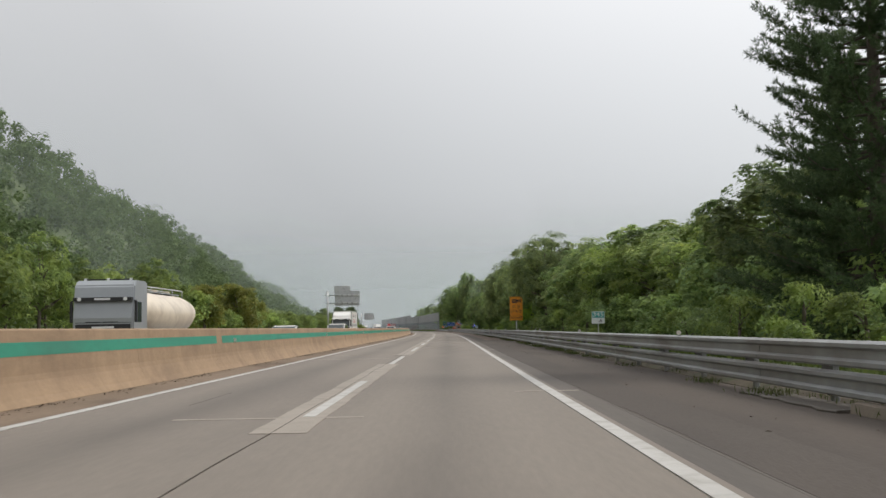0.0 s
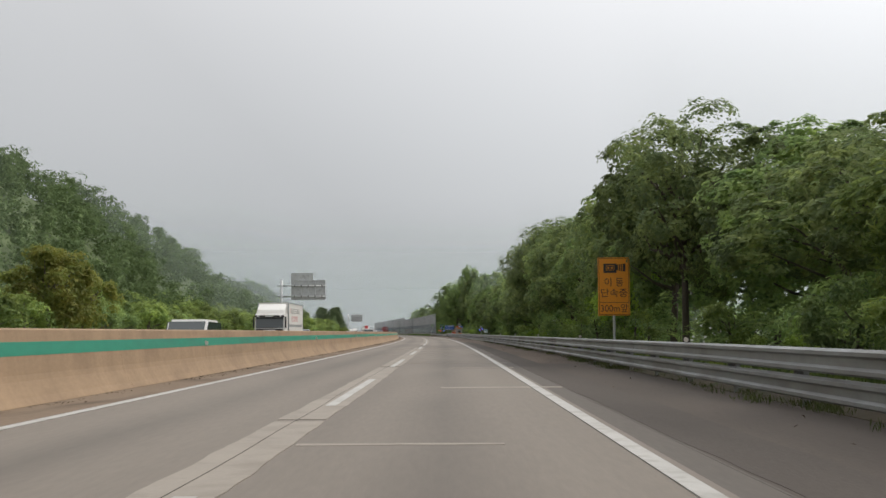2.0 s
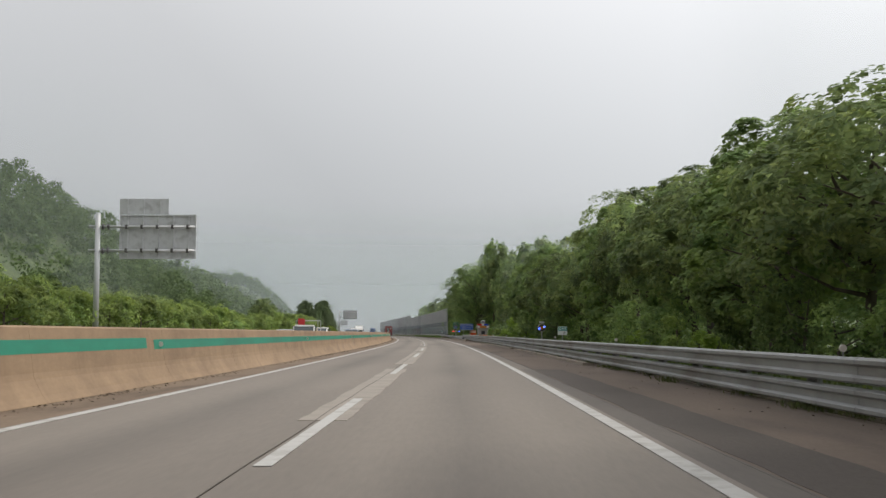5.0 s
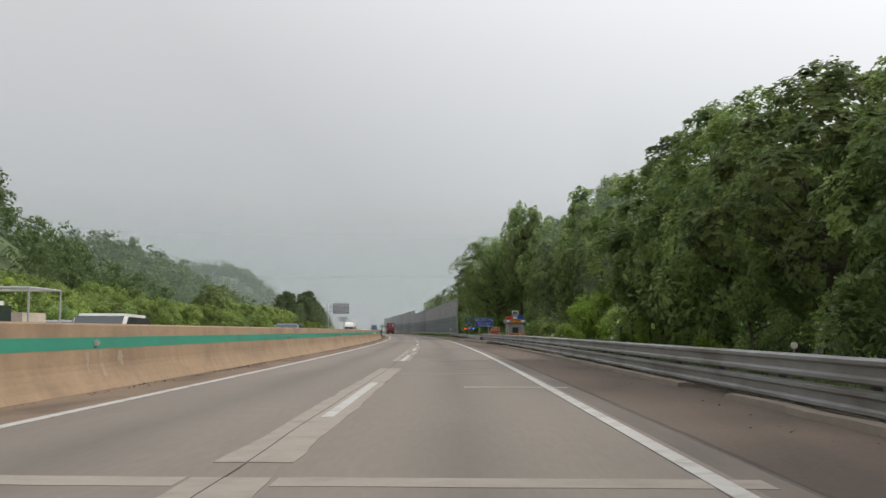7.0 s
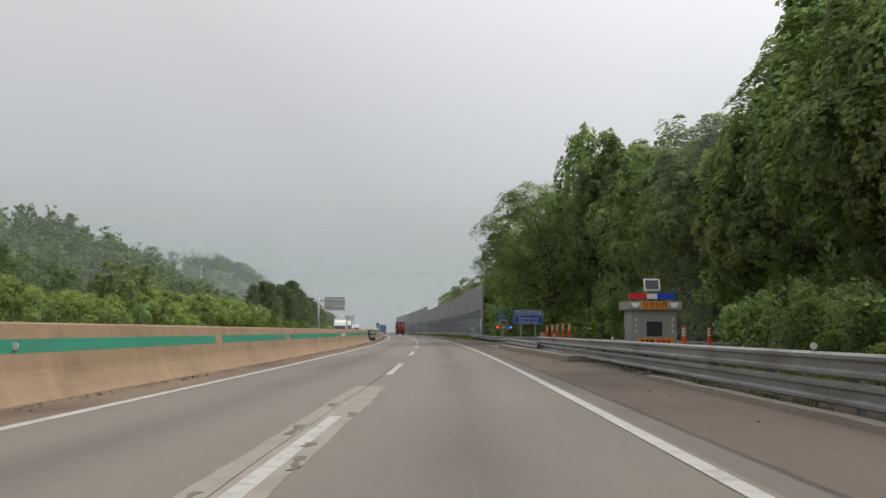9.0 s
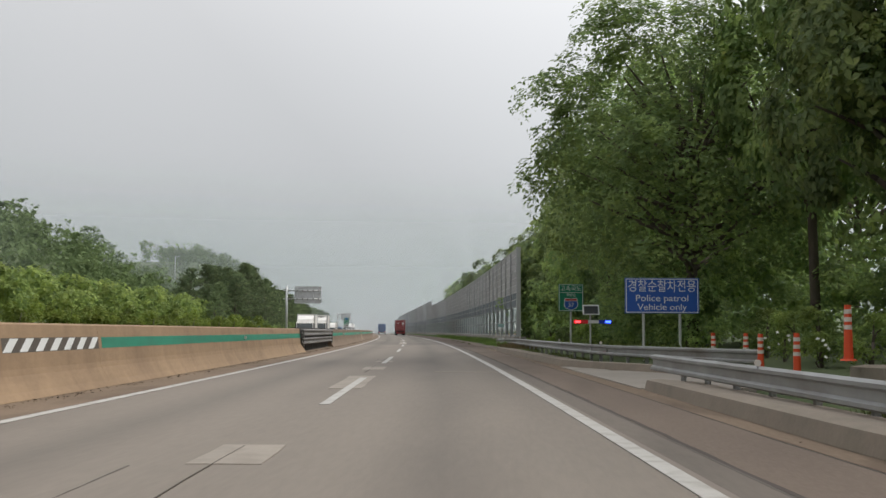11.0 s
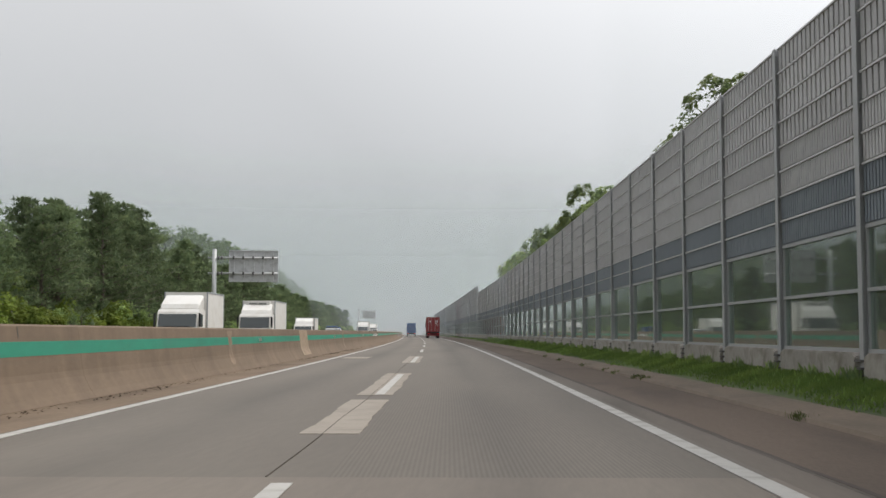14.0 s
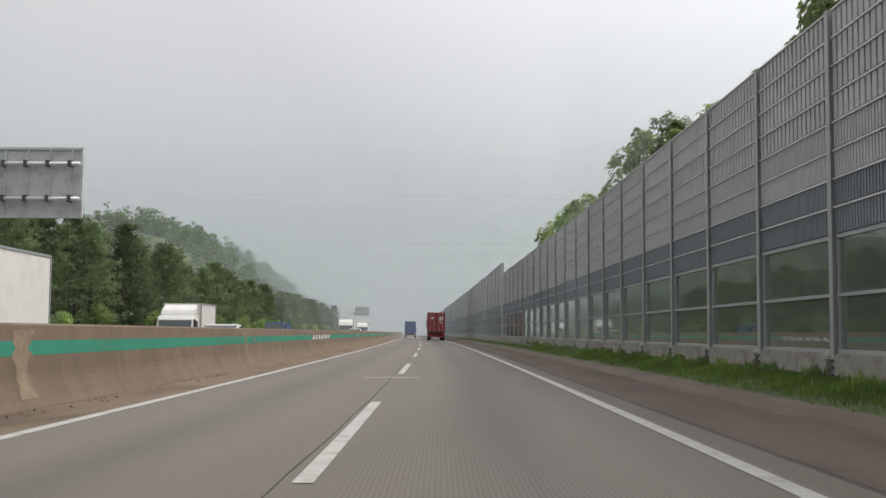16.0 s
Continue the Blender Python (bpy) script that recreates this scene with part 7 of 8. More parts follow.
for i_, (s_, d_, top) in enumerate(((383.0, 13.4, 11.0), (389.5, 13.8, 10.6), (395.5, 13.0, 10.2), (377.0, 13.6, 11.8), (387.0, 9.6, 8.2), (394.0, 9.8, 8.0))):
    stand(kinds[i_ % 2], 8, (6.6, 6.2)[i_ % 2], s_, d_, top, 6.6, 47 * i_)
# the light bush by the platform, and the bushes at the entrance
drop_at(lime, 262.6, 9.2, 1.4, 40, stretch=1.1)
drop_at(lime, 258.2, 9.6, 1.0, 140)
drop_at(lime, 267.0, 9.0, 1.05, 200)
drop_at(lime, 98.0, 8.2, 1.25, 70, stretch=1.4)
drop_at(lime, 102.0, 8.3, 1.1, 10, stretch=1.3)
drop_at(lime, 116.4, 7.6, 0.7, 170)
for s_, d_, sc in ((335.4, 9.3, 0.62), (337.6, 9.0, 0.72), (340.0, 9.2, 0.66), (342.4, 9.6, 0.55), (333.5, 10.2, 0.7), (346.0, 10.2, 0.8)):
    drop_at(shrub2, s_, d_, sc, 37 * s_)
drop_at(shrub2, 338, 12.2, 1.25, 20)
drop_at(shrub, 334, 13.2, 1.3, 80)
for i_, s_ in enumerate((226.5, 230, 233.5, 237, 240.5)):
    drop_at(shrub, s_ + 1.5, 7.9, 1.3, 50 * i_, stretch=1.3)
for i_ in range(10):
    thicket(brush, 355 + 4.0 * i_, 9.6 + 0.8 * (i_ % 3), 0.7, 50 * i_, 0.9)
    thicket(brush, 341 + 5.0 * i_, 15.0 + 1.6 * (i_ % 3), 1.1, 50 * i_, 1.3)
# the pine close to the start
big_pine = twig_pine("pine_tree", "tall dark pine with long spreading limbs", 13.5, 6.5, 43, M_NEEDLE_DARK, limbs=170, twigs=13, bunches=8, needles=15)
drop_at(big_pine, 16.5, 10.6, 1.0, 30, copy=False)
drop_at(big_pine, 22.0, 12.0, 0.6, 200)


def frond_plant(label, h, seed, n=9):
    """A young tree of heaven: a stem with arching fronds of paired leaflets."""
    rg_ = np.random.default_rng(seed)
    ob = thing("frond_plant", label, "plant")
    part("stem", a_tube((0, 0, -0.2), (0.03, 0.02, h * 0.62), 0.025, 0.012, 7), M_BARK, ob)
    for k in range(n):
        a = 2.4 * k + rg_.uniform(-0.3, 0.3)
        out_ = np.array([math.cos(a), math.sin(a), 0.0])
        z0 = h * rg_.uniform(0.3, 0.62)
        L_ = h * rg_.uniform(0.5, 0.75)
        u_ = np.linspace(0.12, 1.0, 13)
        rib = np.array([0.03, 0.02, z0]) + out_ * (L_ * u_)[:, None] + np.array([0, 0, 1.0]) * (L_ * (0.75 * u_ - 0.62 * u_ ** 2))[:, None]
        side_ = np.array([-out_[1], out_[0], 0.0])
        vv = []
        for i_, p_ in enumerate(rib):
            ll = h * 0.15 * (1.1 - 0.55 * u_[i_])
            for sg in (-1, 1):
                dv = unit(side_ * sg + out_ * 0.45 + np.array([0, 0, -0.18 + rg_.normal(0, 0.1)]))
                wv = unit(np.cross(dv, np.array([0, 0, 1.0]))) * ll * 0.19
                vv += [p_, p_ + dv * ll * 0.5 + wv, p_ + dv * ll, p_ + dv * ll * 0.5 - wv]
        fr_ = new("frond", quads_mesh("frond", np.array(vv), M_LEAF_LIGHT if seed % 2 else M_LEAF_LIME))
        fr_.parent = ob
    return ob


FROND = [frond_plant("young tree of heaven with arching feathered fronds", 1.9, 1), frond_plant("light green feathered seedling tree by the guardrail", 1.7, 2)]
for i_, (s_, d_, sc) in enumerate(((77.3, 7.5, 1.0), (68.7, 7.5, 0.9), (72.5, 7.9, 0.8), (109, 7.6, 0.8), (112, 7.4, 0.7), (54, 7.3, 0.75), (60, 7.8, 0.8), (47, 7.6, 0.7), (84.5, 7.6, 0.8), (121, 7.7, 0.8), (166, 7.5, 0.8), (217, 7.6, 0.8), (271, 8.0, 1.2), (275, 8.2, 1.1), (372, 8.0, 1.1), (380, 7.8, 0.9), (385, 7.4, 0.9))):
    drop_at(FROND[i_ % 2], s_, d_, sc, 67 * i_)
for o in FROND:
    remove_thing(o)

# beyond the oncoming lanes
s_ = 20.0
while s_ < 372:
    t_ = rng.uniform()
    if 96 < s_ < 122:
        pick, sc = (rust if t_ < 0.75 else hshrub), rng.uniform(0.85, 1.1)
    elif s_ < 96:
        pick, sc = (hshrub if t_ < 0.5 else rust if t_ < 0.65 else kinds[2]), rng.uniform(1.1, 1.6)
        if pick is not hshrub:
            sc *= 0.52
    else:
        pick, sc = (hshrub if t_ < 0.75 else shrub), rng.uniform(0.65, 1.0)
    drop_at(pick, s_, -23.2 + rng.uniform(-1.2, 0.6), sc, rng.uniform(0, 360))
    if t_ > 0.35:
        thicket(hbrush, s_ + 1.5, -27.5 + rng.uniform(-1.5, 1.0), rng.uniform(0.62, 0.92), rng.uniform(0, 360))
    thicket(hbrush, s_ + 2.5, -32.5 + rng.uniform(-1.5, 1.0), rng.uniform(0.7, 1.0), rng.uniform(0, 360))
    thicket(hbrush, s_ + 1.0, -37.5 + rng.uniform(-1.5, 1.0), rng.uniform(0.8, 1.1), rng.uniform(0, 360))
    thicket(hbrush, s_ + 3.0, -42.5 + rng.uniform(-1.5, 1.0), rng.uniform(0.9, 1.2), rng.uniform(0, 360))
    s_ += 3.4 * rng.uniform(0.8, 1.25)
s_ = 372.0
while s_ < 478:
    drop_at(yshrub, s_, -21.9 + rng.uniform(-0.8, 0.5), rng.uniform(0.75, 1.05), rng.uniform(0, 360))
    thicket(hbrush, s_ + 1, -26.6 + rng.uniform(-1.2, 1.0), rng.uniform(0.85, 1.25), rng.uniform(0, 360))
    thicket(hbrush, s_ + 2, -31.5 + rng.uniform(-2, 1.0), rng.uniform(1.0, 1.4), rng.uniform(0, 360))
    s_ += 3.3 * rng.uniform(0.85, 1.2)
s_ = 452.0
while s_ < 760:
    h = float(np.interp(s_, [452, 462, 480, 500, 540, 600, 760], [5.6, 7.6, 10.0, 8.6, 7.8, 7.0, 7.0])) * rng.uniform(0.88, 1.06)
    drop_at(pine_a if rng.uniform() < 0.5 else pine_b, s_, -25.0 + rng.uniform(-1.2, 1.4), h / 10, rng.uniform(0, 360))
    if rng.uniform() < 0.7:
        drop_at(pine_b if rng.uniform() < 0.5 else pine_a, s_ + 1.5, -30.0 + rng.uniform(-1.2, 1.4), h / 10 * rng.uniform(0.85, 1.05), rng.uniform(0, 360))
    if rng.uniform() < 0.4:
        drop_at(shrub, s_, -21.8, rng.uniform(0.6, 1.0), rng.uniform(0, 360))
    s_ += 3.3 * rng.uniform(0.75, 1.3)
for s_, d_, h in ((370, -33, 8.5), (380, -34, 9), (390, -34, 9.5)):
    drop_at(kinds[0], s_, d_, h / 10, s_ * 7)
# pines that stand up out of the ridge
for s_, d_, top, w_ in ((477.4, -67.2, 23.4, 0.75), (746.0, -79.0, 30.8, 0.8)):
    drop_at(pine_b, s_, d_, w_, s_, stretch=(top - float(ground_z(s_, d_))) / (10 * w_))
for nm, arrays in THICKET.items():
    tagged(new("thicket", quads_mesh("thicket", np.concatenate(arrays), bpy.data.materials[nm])), "tangled green thicket behind the roadside shrubs", "thicket", kind="stuff")
for o in (*kinds, *back, brush, hbrush, tall, tall2, shrub, shrub2, lime, yshrub, hshrub, rust, pine_a, pine_b, spread, oak):
    remove_thing(o)


def hillside_woods():
    """The trees of the ridge beyond the oncoming lanes, too many to count."""
    rg = np.random.default_rng(3)
    out = []
    forms = []
    for _ in range(7):
        n = 17
        cl = crown_clumps(n, (0, 0, 4.2), (3.0, 3.0, 3.9), rg, 0.6, 6)
        forms.append((clump_leaves(cl, rg.uniform(0.7, 1.5, n), 22, 0.62, 0.55, rg), clump_leaves(cl, rg.uniform(0.8, 1.5, n), 9, 0.95, 0.6, rg)))
    s = -10.0
    while s < 1250:
        d = -45.5 if 225 < s < 420 else -43.0
        while d > -96:
            ss, dd = s + rg.uniform(-2.4, 2.4), d + rg.uniform(-2.2, 2.2)
            top = float(np.interp(ss, RIDGE_S, RIDGE_Z))
            sc = rg.uniform(0.78, 1.1) * (1.0 if top > 8 else 0.6)
            v = forms[int(rg.integers(0, 7))][0 if ss < 420 else 1]
            a = rg.uniform(0, 6.28)
            c_, s2 = math.cos(a), math.sin(a)
            x, y = road_pts(np.float64(ss), np.float64(dd))
            w = np.empty_like(v)
            w[:, 0] = (v[:, 0] * c_ - v[:, 1] * s2) * sc + x
            w[:, 1] = (v[:, 0] * s2 + v[:, 1] * c_) * sc + y
            w[:, 2] = v[:, 2] * sc * rg.uniform(0.9, 1.12) + float(ground_z(ss, dd)) - 0.8
            out.append(w)
            d -= 5.6 if d > -60 else 6.4
        s += 5.4 if s < 420 else 7.5
    ob = new("hillside_woods", quads_mesh("hillside_woods", np.concatenate(out), M_WOODS))
    tagged(ob, "dense green woods covering the ridge", "woods", kind="stuff")


hillside_woods()


def flowers():
    """Small white blossoms on the weeds behind the rail."""
    rg_ = np.random.default_rng(31)
    c = []
    for s0, d0, z0, n in ((134, 7.7, 1.0, 16), (131.7, 7.8, 0.95, 10), (130.2, 7.9, 1.9, 9), (128.2, 7.9, 1.65, 8), (80, 7.3, 0.95, 7), (78, 7.4, 0.9, 6), (143, 7.6, 1.0, 9), (152, 7.7, 1.1, 7), (328, 9.5, 1.3, 8), (336, 8.6, 0.8, 5), (338.5, 8.4, 0.9, 5), (341, 8.7, 0.8, 4), (263, 7.2, 0.9, 6)):
        x, y = road_pts(s0 + rg_.normal(0, 0.45, n), d0 + rg_.normal(0, 0.2, n))
        c.append(np.stack([x, y, z0 + rg_.normal(0, 0.16, n)], -1))
    c = np.concatenate(c)
    v = np.concatenate([leaf_quads(c, np.tile([0, -1.0, 0.6], (len(c), 1)) + rg_.normal(0, 0.3, c.shape), np.full(len(c), 0.10), 0.7, rg_) for _ in range(3)])
    tagged(new("white_flowers", quads_mesh("white_flowers", v, M_FLOWER)), "small white blossoms among the weeds behind the guardrail", "flowers", kind="stuff")


flowers()

# ---- grass, weeds, haze sheets ----


def grass(name, label, spots, seed, height=0.28, width=0.022, mat=None):
    """Blades of grass at places (s, d, z), bent and uneven."""
    rg = np.random.default_rng(seed)
    n = len(spots)
    x, y = road_pts(spots[:, 0], spots[:, 1])
    c = np.stack([x, y, spots[:, 2]], -1)
    lean = rg.normal(0, 0.32, (n, 3))
    lean[:, 2] = 1
    t = unit(lean)
    sd = unit(np.cross(t, rg.normal(size=(n, 3)))) * width * rg.uniform(0.7, 1.6, (n, 1))
    h = height * rg.uniform(0.4, 1.3, (n, 1))
    v = np.stack([c - sd * 0.5, c + t * h * 0.55 + sd, c + t * h + lean * 0.06 * h, c + t * h * 0.55 - sd], 1).reshape(-1, 3)
    ob = new(name, quads_mesh(name, v, mat or M_GRASS))
    tagged(ob, label, "grass", kind="stuff")


rg = np.random.default_rng(9)


def band(n, s0, s1, d0, d1, z):
    return np.stack([rg.uniform(s0, s1, n), rg.uniform(d0, d1, n), np.full(n, z)], -1)


near = band(125000, 386.4, 520, 0.0, 1.0, 0.0)
near[:, 1] = np.clip(5.84 - np.abs(rg.normal(0, 0.55, len(near))), 4.5, 5.84)
lump = 0.5 + 0.5 * np.sin(near[:, 0] * 1.1 + 2 * np.sin(near[:, 0] * 0.37)) * np.sin(near[:, 0] * 0.23 + near[:, 1] * 3)
keep = (lump + 0.7 * (near[:, 1] - 4.7) > rg.uniform(0, 0.9, len(near))) & (near[:, 1] > 4.72 + 0.12 * np.sin(near[:, 0] * 0.9) - 0.3 * ((near[:, 0] > 392) & (near[:, 0] < 404)))
near[:, 2] = np.interp(near[:, 1], [4.45, 4.8, 5.3, 5.8], [0.07, 0.11, 0.24, 0.36]) - 0.02 + 0.03 * lump
near = near[keep]
tall_ = near[rg.uniform(0, 1, len(near)) < 0.02 * (lump[keep] > 0.6) + 0.30 * (near[:, 0] < 403) * (lump[keep] > 0.35)]
grass("grass_strip", "green weedy grass below the noise wall", np.concatenate([near, band(12000, 520, 640, 4.8, 5.8, 0.20), band(900, 374, 394, 5.0, 6.0, 0.05)]), 4, 0.085, 0.012)
grass("tall_grass", "taller weeds scattered through the grass strip", tall_, 14, 0.19, 0.013)
tufts = []
for k in range(190):
    s_ = -20 + 330 * rg.uniform() if k < 165 else 300 + 80 * rg.uniform()
    n = int(rg.integers(30, 170))
    if 328 < s_ < 350:
        continue
    d_ = rg.uniform(4.85, 5.6) if s_ < 300 else rg.uniform(4.75, 5.4)
    tufts.append(np.stack([rg.normal(s_, 0.35, n), rg.normal(d_, 0.12, n), np.full(n, -0.02 if s_ < 300 else 0.1)], -1))
wild = np.concatenate([band(30000, -25, 300, 6.4, 8.6, 0.16), band(6000, 346, 388, 6.6, 9, 0.2)])
wild = wild[0.5 + 0.3 * np.sin(wild[:, 0] * 0.9 + 2.2 * np.sin(wild[:, 0] * 0.31)) + 0.25 * np.sin(wild[:, 0] * 2.3 + wild[:, 1] * 2) > rg.uniform(0, 1, len(wild))]
grass("bank_weeds", "tall weeds at the foot of the wooded bank", wild, 6, 0.48, 0.04, M_LEAF_LIGHT)
for s_, d_, n in ((423.2, 4.12, 160), (422.3, 4.16, 110), (426.4, 4.05, 60), (428.7, 4.1, 40), (433.5, 4.1, 70), (441.0, 4.08, 90), (447.5, 4.12, 60), (410.0, 4.0, 60)):
    tufts.append(np.stack([rg.normal(s_, 0.16, n), rg.normal(d_, 0.07, n), np.full(n, -0.03)], -1))
grass("verge_weeds", "tufts of weeds along the foot of the guardrail", np.concatenate(tufts), 5, 0.12, 0.007, M_WEED)
dry = band(3600, 376, 389, 4.75, 6.3, 0.06)
dry = dry[np.sin(dry[:, 0] * 2.1 + 1.7 * np.sin(dry[:, 1] * 3)) > rg.uniform(-1, 1, len(dry))]
grass("dry_weeds", "dry brown weeds in the gap between two kerbs", dry, 19, 0.30, 0.012, M_WEED_DRY)
# leaf litter and grit blown against the barrier, and specks on the shoulder
lit = np.concatenate([np.stack([rg.uniform(0, 480, 9000), -6.36 + np.abs(rg.normal(0, 0.17, 9000)), np.full(9000, 0.012)], -1), np.stack([rg.uniform(0, 400, 420), rg.uniform(3.3, 4.9, 420), np.full(420, -0.008)], -1)])
lit = lit[(lit[:, 1] > 0) | (np.sin(lit[:, 0] * 0.5) + np.sin(lit[:, 0] * 1.73 + 1) + np.sin(lit[:, 0] * 0.17) > rg.uniform(-1.6, 2.4, len(lit)))]
x, y = road_pts(lit[:, 0], lit[:, 1])
tagged(new("leaf_litter", quads_mesh("leaf_litter", leaf_quads(np.stack([x, y, lit[:, 2]], -1), np.tile([0, 0, 1.0], (len(lit), 1)) + rg.normal(0, 0.25, (len(lit), 3)), rg.uniform(0.03, 0.08, len(lit)), 0.6, rg), M_LITTER)), "dark leaf litter and grit on the gutter and shoulder", "litter", kind="stuff")
foot = []
for k in range(60):
    n = int(rg.integers(20, 110))
    s_ = 389 + 2.36 * k + rg.normal(0, 0.5)
    foot.append(np.stack([rg.normal(s_, 0.22, n), rg.normal(5.74, 0.06, n), np.full(n, 0.33)], -1))
grass("footing_weeds", "dark weeds growing against the wall's footing", np.concatenate(foot), 8, 0.22, 0.022, M_LEAF_VINE)
grass("oncoming_weeds", "light green weeds beside the oncoming lanes", np.concatenate([band(16000, 60, 470, -22.5, -19.3, 0.2)]), 7, 1.0, 0.06, M_LEAF_YELLOW)

# distance haze imitated by pale half-clear sheets set across the far road
def haze_mat(name, amount, height):
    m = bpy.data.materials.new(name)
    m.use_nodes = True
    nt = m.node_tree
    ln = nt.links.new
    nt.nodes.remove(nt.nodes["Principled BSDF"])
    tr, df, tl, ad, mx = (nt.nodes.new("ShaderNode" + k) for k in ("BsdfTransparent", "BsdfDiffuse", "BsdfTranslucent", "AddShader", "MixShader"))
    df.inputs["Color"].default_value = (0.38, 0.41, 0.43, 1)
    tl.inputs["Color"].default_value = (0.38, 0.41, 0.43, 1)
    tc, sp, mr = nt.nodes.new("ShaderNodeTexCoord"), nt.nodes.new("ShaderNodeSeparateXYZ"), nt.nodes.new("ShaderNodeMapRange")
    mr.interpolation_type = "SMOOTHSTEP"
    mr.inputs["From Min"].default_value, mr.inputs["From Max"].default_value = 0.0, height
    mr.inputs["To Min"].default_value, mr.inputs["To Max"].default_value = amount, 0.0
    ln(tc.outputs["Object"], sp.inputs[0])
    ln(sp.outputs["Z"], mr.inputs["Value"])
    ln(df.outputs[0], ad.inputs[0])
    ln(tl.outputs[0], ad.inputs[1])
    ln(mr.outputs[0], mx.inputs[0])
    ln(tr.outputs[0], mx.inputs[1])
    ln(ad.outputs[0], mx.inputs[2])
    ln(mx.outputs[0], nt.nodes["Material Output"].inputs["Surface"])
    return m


fog = thing("backdrop_fog", "pale half-clear sheets imitating haze far down the road", "fog", kind="structure")
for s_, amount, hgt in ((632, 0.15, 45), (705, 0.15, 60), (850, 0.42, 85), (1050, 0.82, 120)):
    x, y = road_pts(np.float64(s_), np.float64(0))
    v, f = [], []
    for k in range(41):
        a = radians(-40 + 2 * k)
        r = 900.0
        v += [(r * math.sin(a), r * (1 - math.cos(a)) * -1, 0.0), (r * math.sin(a), r * (1 - math.cos(a)) * -1, hgt)]
    for k in range(40):
        f.append((2 * k, 2 * k + 2, 2 * k + 3, 2 * k + 1))
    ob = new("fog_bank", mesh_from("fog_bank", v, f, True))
    ob.data.materials.append(haze_mat("fog_veil", amount, hgt))
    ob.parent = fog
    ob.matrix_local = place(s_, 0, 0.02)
    ob.visible_shadow = False


def haze_fade_mat(name, amount, z0, z1, x0, x1):
    """A thin haze sheet: fades out upwards and towards the road."""
    m = haze_mat(name, amount, 1.0)
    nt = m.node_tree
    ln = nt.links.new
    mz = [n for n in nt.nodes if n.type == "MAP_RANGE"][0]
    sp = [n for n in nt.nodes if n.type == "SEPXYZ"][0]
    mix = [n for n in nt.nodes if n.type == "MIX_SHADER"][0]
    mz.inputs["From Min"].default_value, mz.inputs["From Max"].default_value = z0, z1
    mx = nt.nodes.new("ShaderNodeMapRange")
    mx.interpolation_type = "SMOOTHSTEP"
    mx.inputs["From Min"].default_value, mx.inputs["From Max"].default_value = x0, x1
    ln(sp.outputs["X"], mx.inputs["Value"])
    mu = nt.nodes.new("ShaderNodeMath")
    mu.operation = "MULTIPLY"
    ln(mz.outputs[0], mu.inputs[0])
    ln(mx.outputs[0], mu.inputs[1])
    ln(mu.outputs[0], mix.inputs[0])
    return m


drift = thing("backdrop_mist", "thin half-clear sheets imitating haze over the wooded slopes", "mist", kind="structure")
M_HAZE_L = haze_fade_mat("mist_over_ridge", 0.14, 16, 42, -25.0, -40.0)


def veil(s, d0, d1, top, mat):
    ob = new("mist_veil", mesh_from("mist_veil", [(d0, 0, 0.1), (d1, 0, 0.1), (d1, 0, top), (d0, 0, top)], [(0, 1, 2, 3)]))
    ob.data.materials.append(mat)
    ob.parent = drift
    ob.matrix_local = place(s, 0, 0)
    ob.visible_shadow = False


# flat sheets added between the trees pale what lies behind, as haze would
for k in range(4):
    veil(125 + 137 * k, -130, -25.0, 42, M_HAZE_L)
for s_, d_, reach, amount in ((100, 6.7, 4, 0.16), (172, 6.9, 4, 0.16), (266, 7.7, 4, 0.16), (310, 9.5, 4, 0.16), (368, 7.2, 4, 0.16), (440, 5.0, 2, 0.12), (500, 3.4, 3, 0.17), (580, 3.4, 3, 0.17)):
    veil(s_, d_, 32, 18, haze_fade_mat("mist_over_bank", amount, 8, 18, d_, d_ + reach))

# ---- noise wall: posts, concrete footing, clear panes, aluminium panels ----
BAY, W0, NB, WD = 4.36, 386.69, 39, 5.97
WALL_TOP = 6.64
wall = thing("noise_wall", "tall grey aluminium noise wall with clear lower panes on a concrete footing", "noise wall", kind="structure")


def panel_mesh(h, ribs, mat):
    """One panel, set against its frame: lips, a sunk plate and upright or level ribs."""
    bm = bmesh.new()
    L_ = BAY - 0.16
    box(bm, 0.0, 0.05, 0, L_, 0.03, h - 0.03)
    nf = len(bm.faces)
    box(bm, -0.08, 0.05, 0, L_, h - 0.034, h - 0.002)
    box(bm, -0.03, 0.05, 0, L_, 0.002, 0.028)
    nl = len(bm.faces)
    if ribs > 0:
        for k in range(ribs):
            y = L_ * (k + 0.5) / ribs
            hw = L_ / ribs * 0.35
            box(bm, -0.055, 0.0, y - hw, y + hw, 0.03, h - 0.03)
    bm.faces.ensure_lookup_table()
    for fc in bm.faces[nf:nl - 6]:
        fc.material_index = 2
    # the sunk plate takes a darker colour than the ribs before it
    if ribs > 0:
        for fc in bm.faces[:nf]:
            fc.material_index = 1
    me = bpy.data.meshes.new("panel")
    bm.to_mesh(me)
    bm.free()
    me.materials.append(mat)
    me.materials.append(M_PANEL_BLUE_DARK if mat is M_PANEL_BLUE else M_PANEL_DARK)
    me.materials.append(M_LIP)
    return me


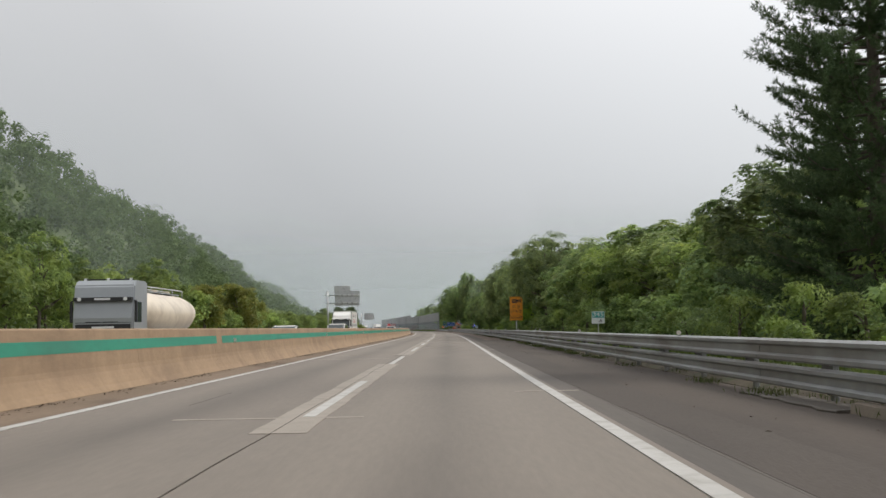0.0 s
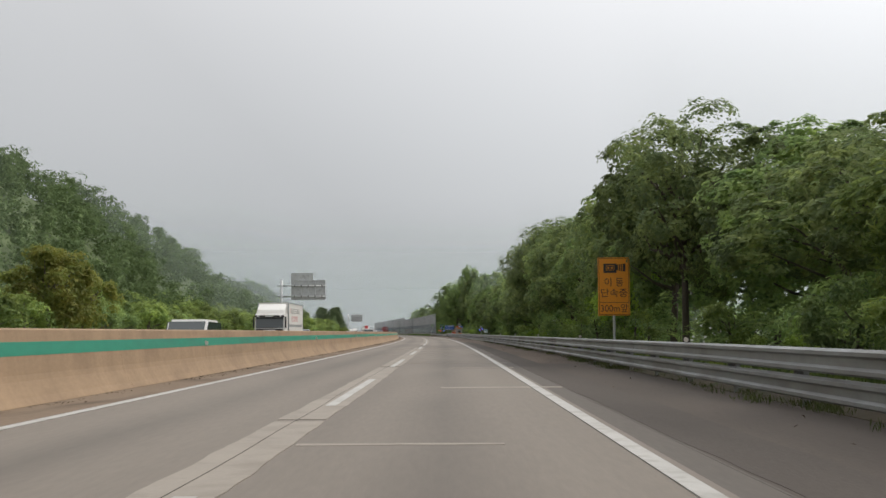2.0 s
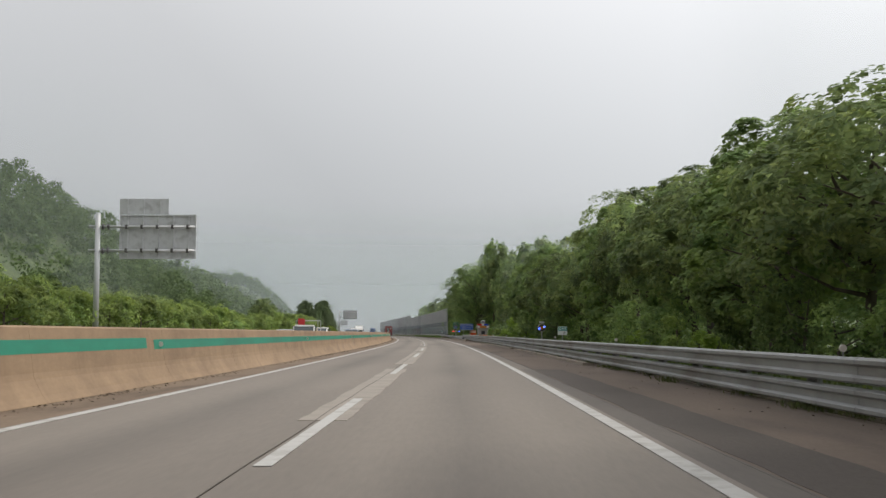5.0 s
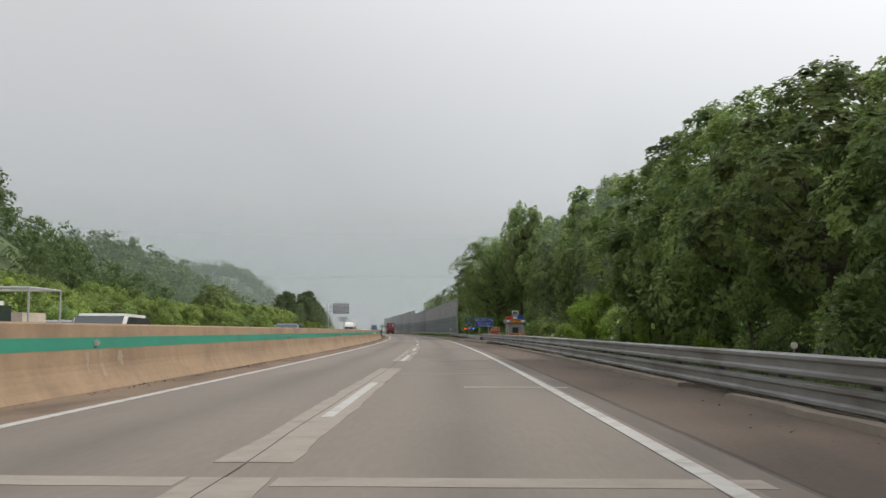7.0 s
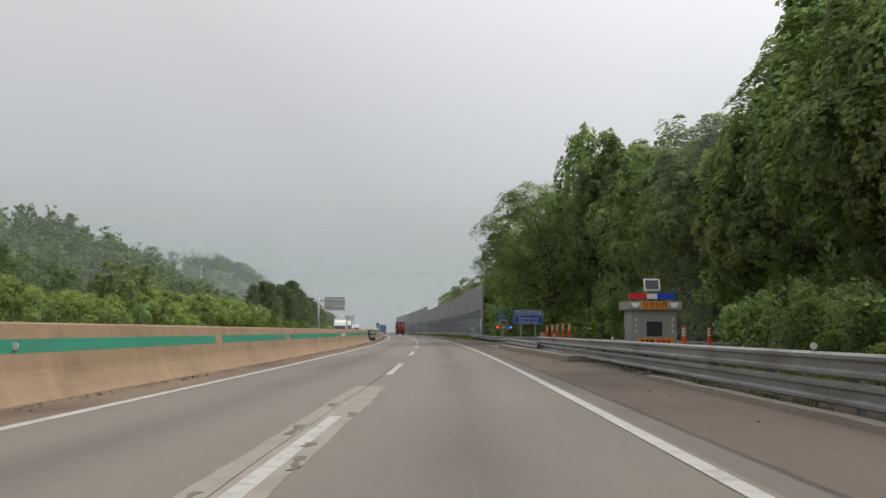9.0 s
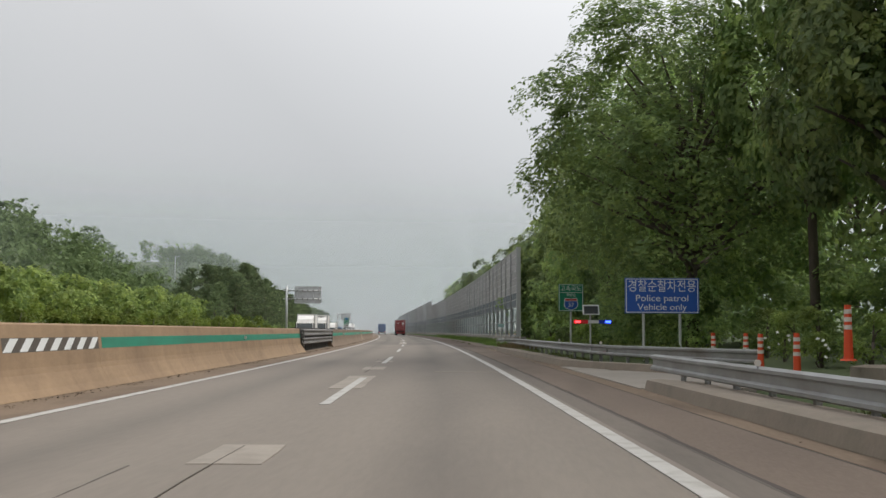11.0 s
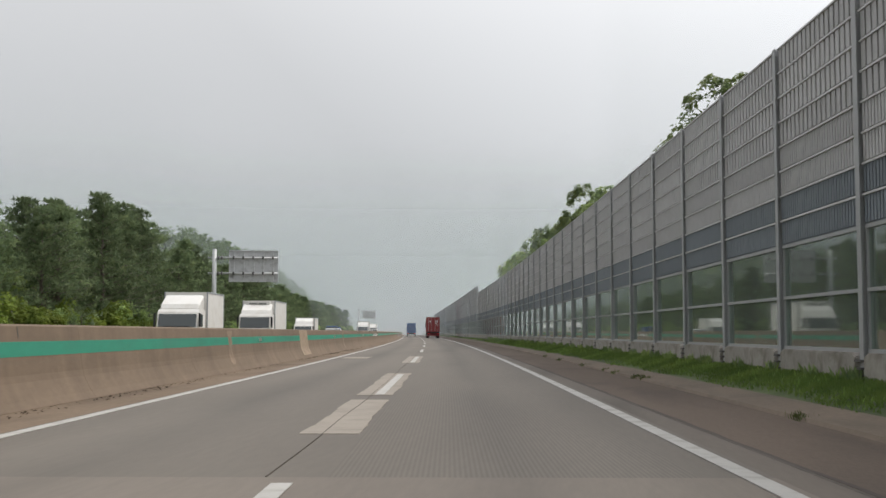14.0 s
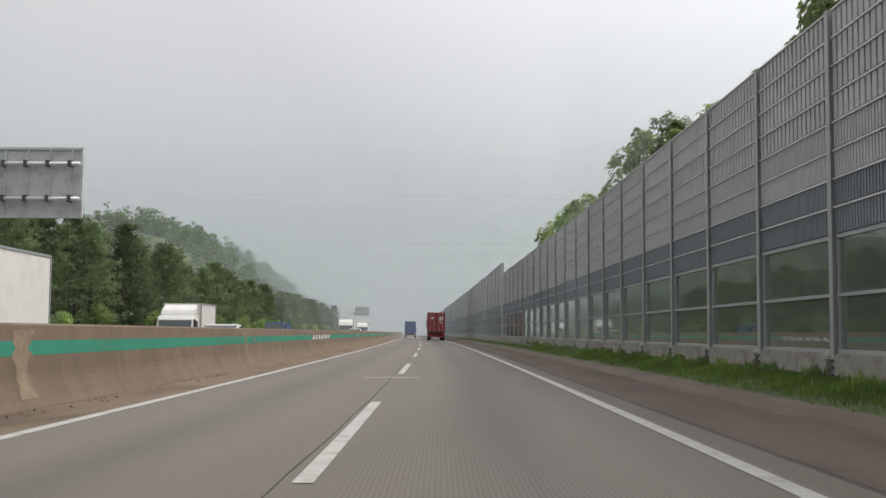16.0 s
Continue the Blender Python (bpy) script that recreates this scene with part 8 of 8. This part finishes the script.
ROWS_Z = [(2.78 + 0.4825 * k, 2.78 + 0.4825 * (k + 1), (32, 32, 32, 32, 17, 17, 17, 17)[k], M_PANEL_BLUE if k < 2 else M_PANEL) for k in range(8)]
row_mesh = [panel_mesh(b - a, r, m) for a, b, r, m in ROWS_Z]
post_bm = bmesh.new()
box(post_bm, -0.12, -0.10, -0.085, 0.085, 0.1, WALL_TOP)
box(post_bm, 0.10, 0.12, -0.085, 0.085, 0.1, WALL_TOP)
box(post_bm, -0.10, 0.10, -0.012, 0.012, 0.1, WALL_TOP)
post0 = part("post", post_bm, M_POST, wall)
post0.matrix_local = place(W0 + BAY, WD, 0)
pane0 = part("pane", a_box(-0.012, 0.012, 0.0, BAY - 0.24, 0.0, 0.94), M_CLEAR, wall, "greenish clear pane")
frame_bm = bmesh.new()
box(frame_bm, -0.05, 0.04, 0, BAY - 0.16, 0.0, 0.06)
frame0 = part("transom", frame_bm, M_POST, wall)
mull_bm = bmesh.new()
box(mull_bm, -0.045, 0.04, 0.0, 0.05, 0.0, 0.93)
mull0 = part("mullion", mull_bm, M_POST, wall)
foot_bm = bmesh.new()
extrude_profile(foot_bm, [(0.10, -0.2), (BAY - 0.25, -0.2), (BAY - 0.25, 0.74), (BAY - 0.4, 0.80), (0.25, 0.80), (0.10, 0.74)], -0.16, 0.18)
foot0 = part("footing_block", foot_bm, M_WALLBASE, wall, bevel=0.02)
brk_bm = bmesh.new()
for z in (0.42, 0.54, 0.66):
    box(brk_bm, -0.19, -0.122, -0.14, 0.14, z, z + 0.035)
brk0 = part("anchor_iron", brk_bm, M_STEEL_DARK, wall, "dark anchor irons")
firsts = {id(o): True for o in (pane0, frame0, mull0, foot0, brk0)}


def put(o, m):
    if firsts.pop(id(o), None):
        o.matrix_local = m
        return o
    return share(o, m)


FIRST = 0.72          # the first bay is longer than the others
for i in range(NB):
    s_ = W0 + BAY * i
    m = place(s_ + 0.08, WD, 0)
    if i == 0:
        m = place(s_ - FIRST + 0.10, WD, 0) @ Matrix.Diagonal((1, (BAY + FIRST - 0.18) / (BAY - 0.16), 1, 1))
    if i > 1:
        share(post0, place(s_, WD, 0))
    put(foot0, m.copy())
    if i:
        put(brk0, place(s_, WD, 0.0))
    for z in (0.83, 1.79):
        put(pane0, m @ Matrix.Translation((0, 0.04, z)))
    for z in (0.80, 1.74, 2.72):
        put(frame0, m @ Matrix.Translation((0, 0, z)))
    for yy_ in (0.0, BAY - 0.21):
        for z in (0.835, 1.795):
            put(mull0, m @ Matrix.Translation((0, yy_, z)))
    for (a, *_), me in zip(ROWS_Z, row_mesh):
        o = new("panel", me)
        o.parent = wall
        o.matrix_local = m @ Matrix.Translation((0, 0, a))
end = part("end_post", a_box(-0.15, 0.12, -0.19, 0.06, 0.35, WALL_TOP + 0.05), M_POST, wall, "broad steel end post")
end.matrix_local = place(W0 - FIRST - 0.02, WD, 0)
ef = part("end_foot", a_box(-0.35, 0.45, -0.55, 0.4, -0.1, 0.78), M_WALLBASE, wall, bevel=0.03)
ef.matrix_local = place(W0 - FIRST - 0.1, WD, 0)

# the higher wall beyond, joined
W1 = W0 + BAY * NB + 0.3
far_wall = thing("noise_wall", "higher grey noise wall continuing down the road", "noise wall", kind="structure")
sweep("panel_field", [(5.88, 2.75), (5.88, 7.6), (5.98, 7.6), (5.98, 2.75)], W1, 830, M_PANEL_FAR, step=4.8, parent=far_wall)
sweep("panel_field", [(5.85, 2.77), (5.85, 3.75), (5.88, 3.75), (5.88, 2.77)], W1, 830, M_PANEL_BLUE, step=4.8, parent=far_wall, label="blue-grey lower panels")
sweep("pane", [(5.90, 0.85), (5.90, 2.72), (5.92, 2.72), (5.92, 0.85)], W1, 830, M_CLEAR, step=4.8, parent=far_wall)
sweep("footing", [(5.75, -0.1), (5.75, 0.8), (6.1, 0.8), (6.1, -0.1)], W1, 830, M_WALLBASE, step=4.8, parent=far_wall)
for z in (1.74, 2.70, 4.0, 5.0, 6.1, 7.55):
    sweep("rail", [(5.82, z), (5.82, z + 0.07), (5.88, z + 0.07), (5.88, z)], W1, 830, M_POST, step=9.6, parent=far_wall)
fp = part("post", a_box(-0.16, 0.12, -0.09, 0.09, 0.1, 7.66), M_POST, far_wall)
fp.matrix_local = place(W1, 5.93, 0)
for k in range(1, 60):
    share(fp, place(W1 + BAY * k, 5.93, 0))
